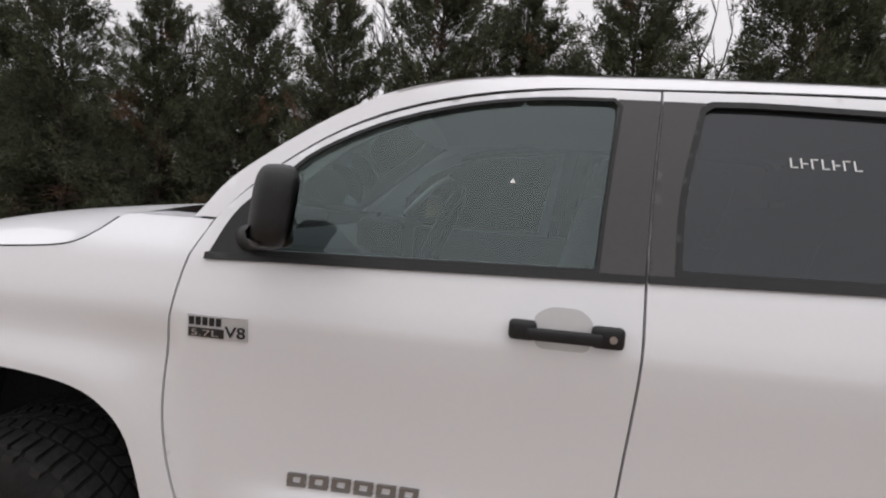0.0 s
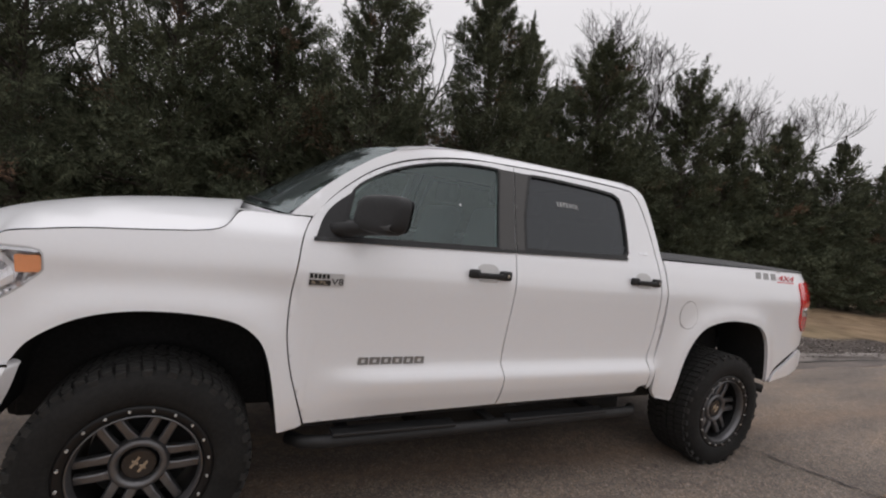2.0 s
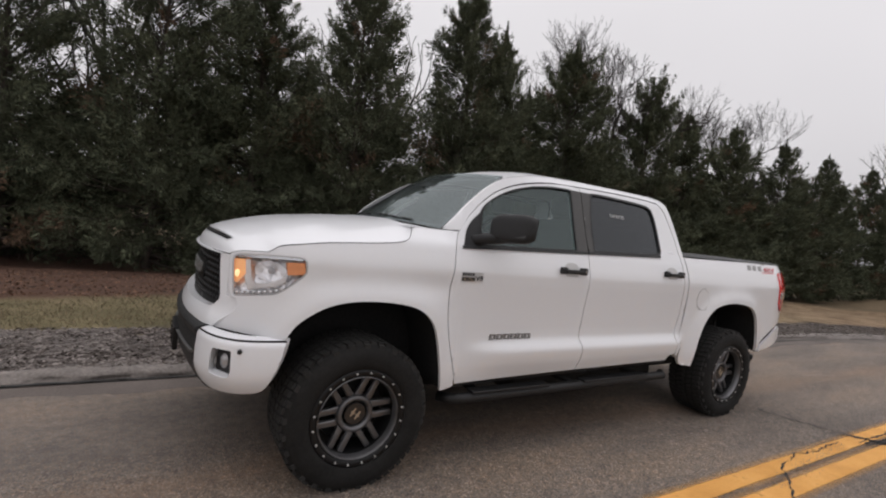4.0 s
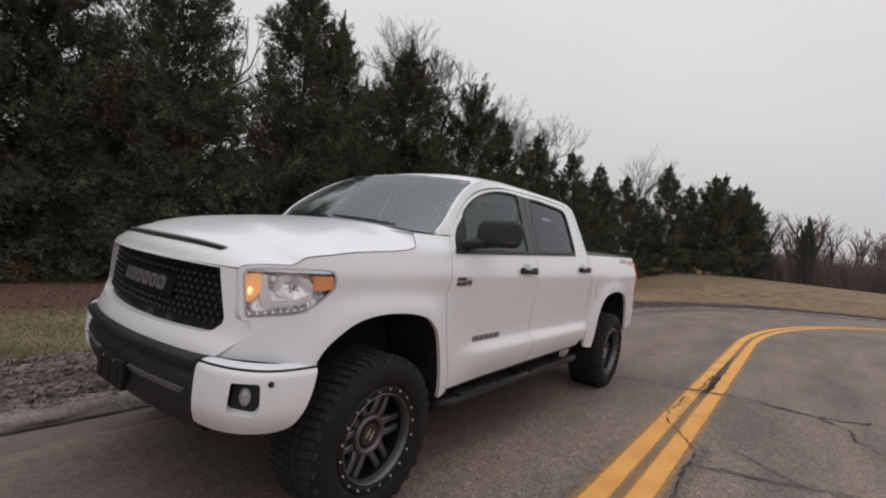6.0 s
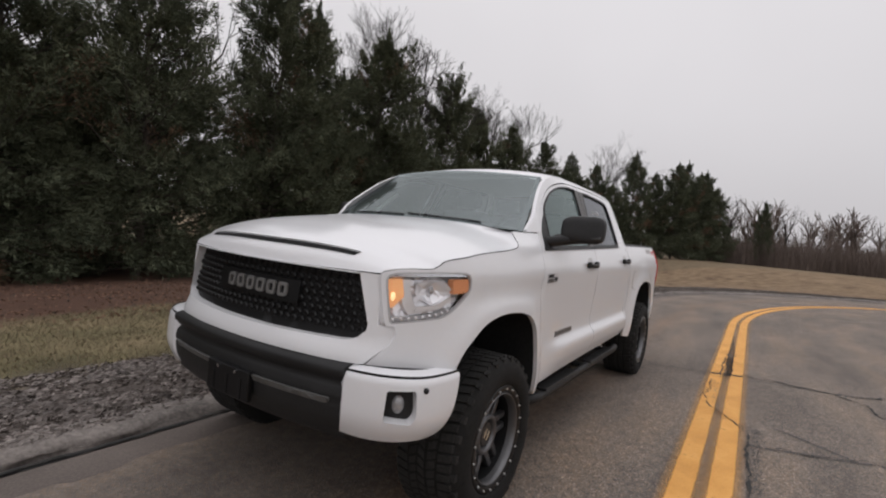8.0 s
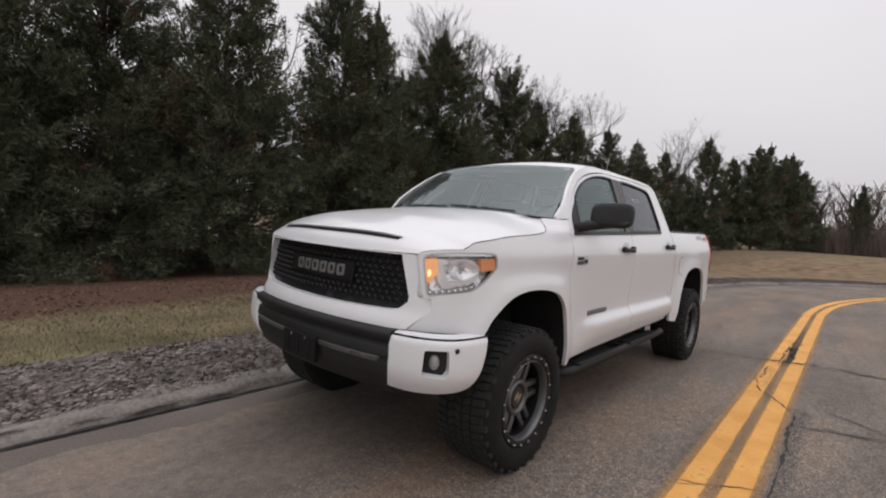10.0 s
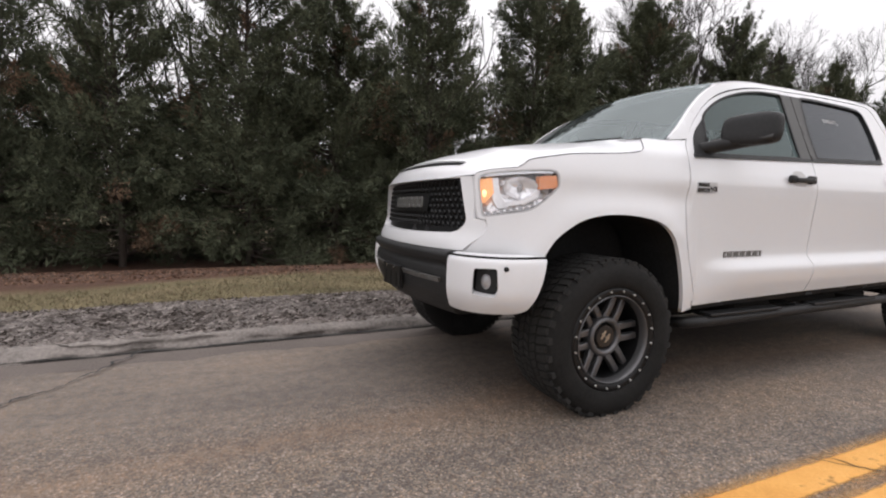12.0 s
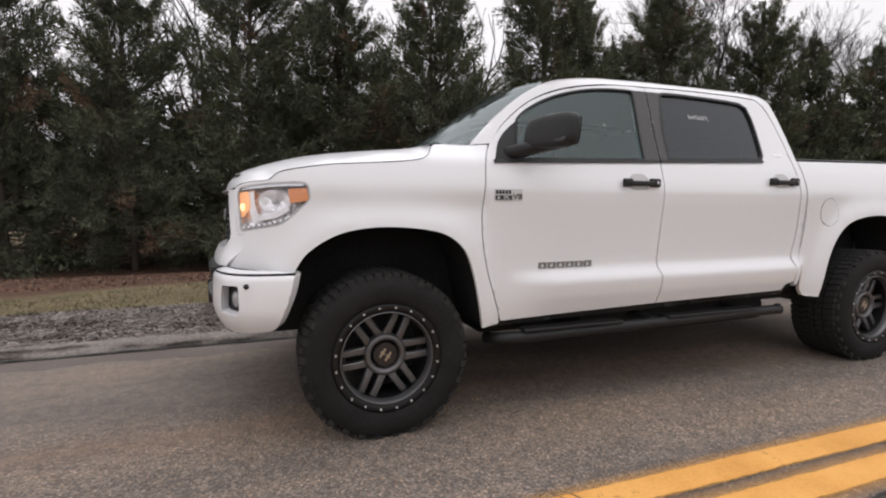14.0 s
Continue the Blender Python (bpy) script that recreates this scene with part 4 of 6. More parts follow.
    tip = rng.normal(size=(n, 3)) * 0.5 + np.array([0, 0, 0.8])
    lat = np.cross(tip, rng.normal(size=(n, 3))) * 0.012 * leaf
    green.append(np.stack([p + lat, p + tip * 0.11 * leaf, p - lat], 1))
    out = []
    for group in (green, dry):
        pts = np.concatenate(group).reshape(-1, 3) if group else np.zeros((0, 3))
        out.append((pts.tolist(), np.arange(len(pts)).reshape(-1, 3).tolist()))
    return (tv, tf), out[0], out[1]


def conifer(label, *shape, **more):
    t, c, d = conifer_meshes(*shape, **more)
    root = empty("evergreen_tree")
    tagged(root, label, "tree", group="evergreen screen")
    link_mesh("trunk", *t, BARK, root)
    link_mesh("crown", *c, NEEDLE, root, smooth=False)
    if d[0]:
        link_mesh("dry_sprays", *d, NEEDLE_DRY, root, "browned dry sprays", smooth=False)
    return root


LBL = "tall dark green evergreen with ragged feathery boughs"
KINDS = [conifer("tall dark green evergreen with a thinning crown and bare trunk showing", 11, 12.0, 4.0, 230, 235, bare=0.38, leaf=1.0, blunt=0.9),
         conifer(LBL, 12, 12.0, 4.4, 250, 225, bare=0.18, leaf=1.0, blunt=0.86),
         conifer(LBL, 13, 12.0, 4.2, 240, 230, bare=0.20, leaf=1.0, blunt=0.90),
         conifer("tall dark evergreen with a broad broken top", 14, 12.0, 4.2, 210, 150, bare=0.02, leaf=1.3, broken=0.30, blunt=0.62),
         conifer("dense dark green evergreen in the screening row", 15, 12.0, 4.2, 180, 75, leaf=2.0, blunt=0.85),
         conifer("dense dark green evergreen in the screening row", 16, 12.0, 4.0, 180, 75, leaf=2.0, blunt=0.75),
         conifer("lower dark evergreen behind the screening row", 17, 7.5, 3.4, 90, 75, leaf=2.4, blunt=0.6)]
# x, y, height, kind, turn, girth
ROW = [
    (-21.4, 17.0, 12.6, 4, 200, 0.9), (-17.4, 17.2, 12.8, 1, 10, 0.80), (-12.8, 17.0, 11.2, 2, 120, 0.72), (-9.0, 17.1, 12.7, 1, 300, 0.66),
    (-5.4, 17.0, 12.9, 0, 70, 0.74), (-1.4, 16.9, 13.4, 1, 150, 0.86), (1.8, 17.1, 11.6, 2, 250, 0.9), (3.8, 18.0, 8.6, 1, 40, 0.55), (5.7, 17.0, 13.4, 2, 20, 0.92), (10.9, 16.9, 14.0, 1, 160, 0.94),
    (13.2, 17.4, 12.9, 2, 80, 0.66), (15.0, 17.3, 10.2, 2, 210, 0.7), (17.8, 17.0, 13.2, 1, 330, 1.08), (21.4, 17.6, 8.3, 4, 100, 0.9), (24.5, 17.0, 12.4, 3, 45, 0.86),
    (28.7, 17.2, 11.9, 4, 200, 0.8), (31.4, 17.4, 8.6, 5, 280, 0.9), (34.3, 17.0, 12.1, 5, 15, 0.8), (38.0, 17.3, 9.0, 4, 190, 0.9), (41.8, 17.0, 12.5, 4, 75, 0.8),
    (45.6, 17.2, 10.2, 5, 140, 0.85), (49.7, 17.0, 12.9, 5, 310, 0.8), (54.2, 17.3, 11.0, 4, 30, 0.9), (59.0, 16.8, 12.7, 4, 220, 0.9), (65.0, 13.3, 14.1, 5, 90, 0.8),
    (69.5, 11.4, 11.8, 4, 180, 0.9), (72.0, 8.9, 13.4, 5, 10, 0.9), (75.5, 8.1, 14.1, 4, 250, 0.85), (78.0, 6.6, 12.8, 5, 60, 0.9), (80.0, 6.0, 13.3, 4, 150, 0.8),
    (82.5, 4.6, 11.2, 5, 330, 0.85), (62.0, 15.2, 10.0, 4, 20, 0.9), (85.0, -1.9, 9.8, 4, 80, 0.45),
    (-22.6, 21.4, 7.4, 6, 15, 1.0), (-18.9, 20.9, 6.0, 6, 130, 1.0), (-15.2, 21.5, 7.2, 6, 250, 1.0), (-11.3, 20.8, 7.0, 6, 60, 1.05), (-7.5, 21.4, 7.2, 6, 190, 1.0), (-3.7, 21.2, 6.3, 6, 310, 1.05),
    (0.1, 21.6, 6.8, 6, 100, 1.0), (3.9, 21.0, 7.6, 6, 220, 1.0), (8.2, 21.5, 8.4, 6, 340, 1.05), (14.2, 21.2, 7.8, 6, 45, 1.0), (20.4, 21.0, 8.0, 6, 160, 1.0),
    (25.8, 20.6, 8.0, 6, 75, 1.0), (31.0, 21.0, 7.8, 6, 200, 1.0), (36.6, 20.8, 8.2, 6, 290, 1.0), (43.0, 20.9, 8.0, 6, 30, 1.05), (50.0, 20.7, 8.4, 6, 120, 1.1),
]
for x, y, h, k, turn, girth in ROW:
    s = h / (7.5 if k == 6 else 12.0)
    tree = copy_thing(KINDS[k], pose(x, y, terrain(x, y) - 0.05, 0, 0, turn))
    tree.scale = (girth, girth, s)
for src in KINDS:
    for o in list(src.children_recursive):
        bpy.data.objects.remove(o)
    bpy.data.objects.remove(src)


def bare_tree_mesh(seed, height, spread, levels=5, twig=0.006):
    rnd = random.Random(seed)
    verts, faces = [], []

    def seg(a, b, r0, r1, sides):
        d = (b - a).normalized()
        u = d.cross(Vector((0.41, 0.33, 0.85))).normalized()
        w = d.cross(u)
        o = len(verts)
        for p, r in ((a, r0), (b, r1)):
            for k in range(sides):
                q = 6.283 * k / sides
                verts.append(tuple(p + (u * math.cos(q) + w * math.sin(q)) * r))
        for k in range(sides):
            faces.append([o + k, o + (k + 1) % sides, o + sides + (k + 1) % sides, o + sides + k])

    def grow(p, d, L, r, lev):
        q = p
        n = 3 if lev > 1 else 2
        for i in range(n):
            d = (d + Vector((rnd.uniform(-1, 1), rnd.uniform(-1, 1), rnd.uniform(-0.6, 0.9))) * 0.26).normalized()
            e = q + d * (L / n)
            r2 = max(twig * (0.45 + 0.14 * lev), r * 0.86)
            seg(q, e, r, r2, 6 if lev > 3 else 3)
            q, r = e, r2
            if lev > 0 and i > 0:
                side = Vector((rnd.uniform(-1, 1), rnd.uniform(-1, 1), rnd.uniform(0.0, 0.9))).normalized()
                grow(q, (d * 0.6 + side * spread).normalized(), L * rnd.uniform(0.5, 0.75), r * 0.55, lev - 1)
        if lev > 0:
            for _ in range(2):
                side = Vector((rnd.uniform(-1, 1), rnd.uniform(-1, 1), rnd.uniform(-0.1, 0.6))).normalized()
                grow(q, (d + side * spread).normalized(), L * rnd.uniform(0.6, 0.8), r * 0.7, lev - 1)

    grow(Vector((0, 0, -0.3)), Vector((0, 0, 1)), height * 0.36, height * 0.036, levels)
    k = height / max(v[2] for v in verts)
    # the crown stands over its root
    pts = np.array(verts) * k
    high = pts[pts[:, 2] > height * 0.55]
    lean = high.mean(0) / high.mean(0)[2]
    pts[:, 0] -= lean[0] * pts[:, 2]
    pts[:, 1] -= lean[1] * pts[:, 2]
    return pts.tolist(), faces


BARE_LBL = "leafless grey deciduous tree with fine branching twigs"


def bare_tree(seed, x, y, height, spread=0.75, levels=5, turn=0, girth=0.85):
    root = empty("bare_tree", (x, y, terrain(x, y) - 0.1))
    root.rotation_euler, root.scale = (0, 0, radians(turn)), (girth, girth, 1)
    tagged(root, BARE_LBL, "tree", group="bare trees")
    link_mesh("trunk", *bare_tree_mesh(seed, height, spread, levels, 0.0014 * height), GREY_BARK, root)
    return root


# behind the evergreen row
bare_tree(41, 22.9, 21.0, 17.6, 0.95, 6, 0, 0.85)
bare_tree(42, 37.2, 20.0, 17.0, 0.95, 6, 0, 0.62)
bare_tree(43, 72.0, 17.3, 19.0)
bare_tree(44, 73.0, 12.6, 14.6)
bare_tree(50, 95.0, 3.4, 12.2)
bare_tree(51, 96.0, -5.0, 10.6, 0.6, 4)
for k, (x, y, h) in enumerate([(-15.5, 22, 12.0), (-11.2, 21, 13.0), (-7.4, 22, 12.5), (-3.6, 21, 12.5), (0.2, 22, 12.0), (3.8, 21, 12.5), (8.6, 22, 13.5), (14.4, 21.5, 12.5)]):
    bare_tree(45 + 2 * k, x, y, h, 0.8, 4, 40 * k)


def far_wood():
    """Distant leafless wood beyond the bend, too far to tell trees apart singly."""
    verts, faces = [], []
    kinds = [bare_tree_mesh(60 + k, 10.0, 0.55, 3, 0.028) for k in range(4)]
    rnd = random.Random(5)
    for i in range(190):
        a = radians(rnd.uniform(-42, 16))
        d = rnd.uniform(92, 135)
        x, y = -2 + d * math.cos(a), -1 + d * math.sin(a)
        s, q = rnd.uniform(0.7, 1.15), rnd.uniform(0, 6.28)
        v, f = kinds[i % 4]
        o = len(verts)
        c0, s0 = math.cos(q), math.sin(q)
        z0 = terrain(x, y) - 0.2
        verts += [(x + (p[0] * c0 - p[1] * s0) * s, y + (p[0] * s0 + p[1] * c0) * s, z0 + p[2] * s) for p in v]
        faces += [[o + j for j in g] for g in f]
    tagged(link_mesh("far_wood", verts, faces, BRUSH, smooth=False), "distant leafless grey-brown wood beyond the bend", "wood", kind="stuff")


far_wood()


def brush_clumps(name, spots, n, r, h, seed, material, label):
    rnd = random.Random(seed)
    verts, faces = [], []
    for x0, y0 in spots:
        for _ in range(n):
            a, q = rnd.uniform(0, 6.28), rnd.random() ** 0.5 * r
            x, y = x0 + math.cos(a) * q, y0 + math.sin(a) * q
            z = terrain(x, y) - 0.05
            L, w = rnd.uniform(0.3, 1.0) * h, rnd.uniform(0.003, 0.007) * (1 + 0.7 * h)
            b = rnd.uniform(0, 6.28)
            o = len(verts)
            tx, ty = x + rnd.uniform(-0.4, 0.4) * L, y + rnd.uniform(-0.4, 0.4) * L
            verts += [(x - math.cos(b) * w, y - math.sin(b) * w, z - 0.05), (x + math.cos(b) * w, y + math.sin(b) * w, z - 0.05), (tx, ty, z + L)]
            faces.append([o, o + 1, o + 2])
    tagged(link_mesh(name, verts, faces, material, smooth=False), label, "undergrowth", kind="stuff")


rb = random.Random(9)
brush_clumps("undergrowth", [(rb.uniform(-26, 50), rb.uniform(17.5, 27)) for _ in range(230)], 70, 1.1, 1.3, 10, BRUSH, "bare brown undergrowth and twigs below the evergreens")
brush_clumps("far_scrub", [(88 + rb.uniform(-5, 22), rb.uniform(-60, 3)) for _ in range(420)], 200, 2.6, 5.2, 12, BRUSH, "brown leafless scrub on the far slope")


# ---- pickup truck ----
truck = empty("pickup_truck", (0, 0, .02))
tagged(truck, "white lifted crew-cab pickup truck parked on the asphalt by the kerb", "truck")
CY = 1.0
ZP = [.40, .50, .56, .62, .67, .70, .715, .735, .765, .785, .84, 1.0, 1.15, 1.22, 1.27, 1.32, 1.37, 1.42, 1.47, 1.88, 1.92, 1.955, 2.0]
YP_DOOR = [.06, .035, .008, -.018, -.030, -.034, -.034, -.022, .004, .014, .015, .005, -.008, -.010, .001, .018, .036, .060, .085, .27, .30, .35, .45]
YP_FLAT = [.04, .020, .008, .002, .0, .0, .0, .0, .0, .0, .0, -.002, -.008, -.010, .001, .018, .036, .060, .085, .27, .30, .35, .45]
F_ARCH = [(-.485, .56), (-.475, .66), (-.46, .74), (-.43, .82), (-.385, .89), (-.33, .945), (-.25, .99), (-.17, 1.015), (-.06, 1.03), (.06, 1.03), (.17, 1.02), (.275, 1.0), (.35, .965), (.415, .90), (.455, .80), (.485, .67), (.508, .55), (.52, .485)]
R_ARCH = [(3.13, .49), (3.14, .60), (3.172, .74), (3.215, .845), (3.27, .93), (3.36, 1.005), (3.48, 1.045), (3.64, 1.065), (3.80, 1.06), (3.95, 1.04), (4.05, 1.0), (4.12, .92), (4.165, .80), (4.19, .66), (4.20, .58)]


def arch_dist(x, z, arch):
    best = 9.0
    for (ax, az), (bx, bz) in zip(arch, arch[1:]):
        dx, dz = bx - ax, bz - az
        t = max(0, min(1, ((x - ax) * dx + (z - az) * dz) / (dx * dx + dz * dz)))
        best = min(best, math.hypot(x - ax - t * dx, z - az - t * dz))
    return best


def smooth_interp(z, ys):
    return sum(float(np.interp(z + o, ZP, ys)) for o in (-.007, 0, .007)) / 3


def side_y(x, z):
    """How far in the left body skin lies, by place along the truck and height."""
    f = smooth01(x, .60, 1.05) * (1 - smooth01(x, 2.86, 3.02))
    y = smooth_interp(z, YP_DOOR) * f + smooth_interp(z, YP_FLAT) * (1 - f)
    if z < 1.25:
        if x < .62:
            y -= .036 * math.exp(-(arch_dist(x, z, F_ARCH) / .11) ** 2)
        elif x > 2.95:
            y -= .036 * math.exp(-(arch_dist(x, z, R_ARCH) / .10) ** 2)
    # shallow hollow behind the headlight
    if x < .55:
        y += .010 * math.exp(-((z - 1.12) / .06) ** 2) * smooth01(x, -.5, -.1)
    if x < -.28:
        xx = x + .10 * max(0, min(.36, 1.21 - z)) * min(1, (-.28 - x) / .4)
        if xx < -.30:
            y += 1.75 * (-.30 - xx) ** 2
    if x < .62:
        y += .055 * smooth01(z, 1.36, 1.47) * (1 - smooth01(x, .48, .62))
    if x > 4.45:
        y += .55 * (x - 4.45) ** 2
    return y


def sides():
    for left in (True, False):
        yield (lambda y: y) if left else (lambda y: 2 * CY - y), left


def side_panel(name, outline, parent, left, mirror, material=None, label="", holes=(), out=0.0, step=0.035, rim=0.025):
    return skin(name, outline, lambda x, z: (x, mirror(side_y(x, z) - out), z), (0, 1 if left else -1, 0), material or WHITE, parent, label, holes, step, rim, flip=not left)


DOOR_F = [(.64, .508), (1.694, .537), (1.698, .69), (1.688, .77), (1.703, 1.08), (1.710, 1.25), (1.716, 1.40), (1.736, 1.62), (1.770, 1.898), (1.6, 1.897), (1.45, 1.885), (1.25, 1.855), (1.06, 1.805), (.90, 1.735), (.77, 1.645), (.67, 1.555), (.592, 1.46), (.557, 1.37), (.540, 1.25), (.525, 1.13), (.520, 1.0), (.527, .90), (.550, .78), (.590, .65)]
GLASS_F = [(.738, 1.394), (1.600, 1.418), (1.622, 1.60), (1.657, 1.845), (1.642, 1.862), (1.45, 1.856), (1.26, 1.83), (1.06, 1.775), (.90, 1.70), (.79, 1.615), (.765, 1.52)]
DOOR_R = [(1.702, .537), (2.775, .556), (2.80, .60), (2.865, .615), (2.858, .70), (2.85, .77), (2.872, .88), (2.885, 1.0), (2.883, 1.27), (2.88, 1.42), (2.868, 1.56), (2.84, 1.72), (2.80, 1.835), (2.75, 1.885), (2.6, 1.897), (2.2, 1.905), (1.777, 1.900), (1.743, 1.62), (1.723, 1.40), (1.717, 1.25), (1.710, 1.08), (1.695, .77), (1.705, .69)]
GLASS_R = [(1.795, 1.425), (2.575, 1.448), (2.61, 1.475), (2.625, 1.60), (2.63, 1.74), (2.615, 1.815), (2.56, 1.842), (2.2, 1.860), (1.90, 1.862), (1.875, 1.845), (1.815, 1.61)]
HEAD = [(-.676, 1.195), (-.668, 1.216), (-.65, 1.227), (-.56, 1.239), (-.45, 1.245), (-.39, 1.245), (-.362, 1.238), (-.352, 1.222), (-.347, 1.165), (-.362, 1.145), (-.454, 1.061), (-.495, 1.039), (-.53, 1.032), (-.60, 1.019), (-.655, 1.008), (-.665, 1.018), (-.672, 1.107)]
FENDER = [(-.43, .824), (-.385, .897)] + F_ARCH[5:] + [(.632, .50), (.583, .65), (.543, .78), (.520, .90), (.513, 1.0), (.518, 1.13), (.533, 1.25), (.550, 1.37), (.585, 1.462), (.50, 1.460), (.40, 1.459), (.30, 1.456), (.272, 1.437), (.252, 1.408), (.232, 1.385), (.206, 1.371), (.16, 1.360), (.08, 1.351), (0, 1.344), (-.24, 1.327), (-.37, 1.309), (-.475, 1.289), (-.51, 1.268), (-.526, 1.253), (-.60, 1.247), (-.655, 1.237), (-.684, 1.222), (-.688, 1.20), (-.682, 1.06), (-.674, 1.000), (-.648, .997), (-.645, .955), (-.656, .930), (-.727, .834), (-.6, .828)]
SAIL = [(.608, 1.376), (.742, 1.382), (.77, 1.52), (.795, 1.618), (.70, 1.545), (.645, 1.478)]
B_TRIM_F = [(1.598, 1.412), (1.7155, 1.412), (1.7355, 1.62), (1.7655, 1.868), (1.655, 1.868), (1.624, 1.60)]
B_TRIM_R = [(1.7245, 1.412), (1.797, 1.414), (1.819, 1.61), (1.88, 1.868), (1.7735, 1.868), (1.7435, 1.62)]


def offset_poly(poly, d):
    out = []
    k = len(poly)
    area = sum(poly[i][0] * poly[(i + 1) % k][1] - poly[(i + 1) % k][0] * poly[i][1] for i in range(k))
    sg = 1 if area > 0 else -1
    for i in range(k):
        a, p, b = Vector(poly[i - 1]), Vector(poly[i]), Vector(poly[(i + 1) % k])
        n1, n2 = (p - a).normalized(), (b - p).normalized()
        n = Vector((n1.y + n2.y, -n1.x - n2.x)) * sg
        if n.length < 1e-6:
            n = Vector((n1.y, -n1.x)) * sg
        n.normalize()
        out.append(tuple(p + n * d / max(0.5, math.cos(n1.angle(n2, 0) / 2))))
    return out


def door_handle(x0, z0, parent, mirror, left):
    """Black strap handle over a flush cup greyed like a shaded hollow, with a lock cylinder."""
    cup = skin("handle_cup", soft_corners([(x0 + .065, z0 - .045), (x0 + .19, z0 - .045), (x0 + .20, z0 + .025), (x0 + .168, z0 + .052), (x0 + .095, z0 + .052), (x0 + .058, z0 + .03)], .02),
               lambda x, z: (x, mirror(side_y(x, z) - .002 + .0), z), (0, 1 if left else -1, 0), HANDLE_CUP, parent, "white handle recess with its shade in the grey colour", (), .02, .004, flip=not left)
    bm = bmesh.new()
    y = side_y(x0 + .14, z0)
    a, b = sorted((mirror(y - .004), mirror(y - .034)))
    c, d = sorted((mirror(y - .022), mirror(y - .042)))
    box_bm(bm, x0, x0 + .065, a, b, z0 - .026, z0 + .022, .012, 3)
    box_bm(bm, x0 + .190, x0 + .265, a, b, z0 - .028, z0 + .024, .012, 3)
    box_bm(bm, x0 + .04, x0 + .215, c, d, z0 - .022, z0 + .008, .009, 3)
    h = part("door_handle", bm, BLACK_TRIM, parent, "black door handle", True)
    bm = bmesh.new()
    bmesh.ops.create_cone(bm, cap_ends=True, segments=16, radius1=.009, radius2=.009, depth=.006, matrix=Matrix.Translation((x0 + .236, mirror(y - .035), z0 - .002)) @ Matrix.Rotation(radians(90), 4, "X"))
    part("lock_cylinder", bm, STEEL, h)


# white cup darkened to grey; the hollow's shade is in this colour
HANDLE_CUP = mat("handle_recess_shade", (0.46, 0.45, 0.445), 0.4, vary=0.03, coat=0.4)

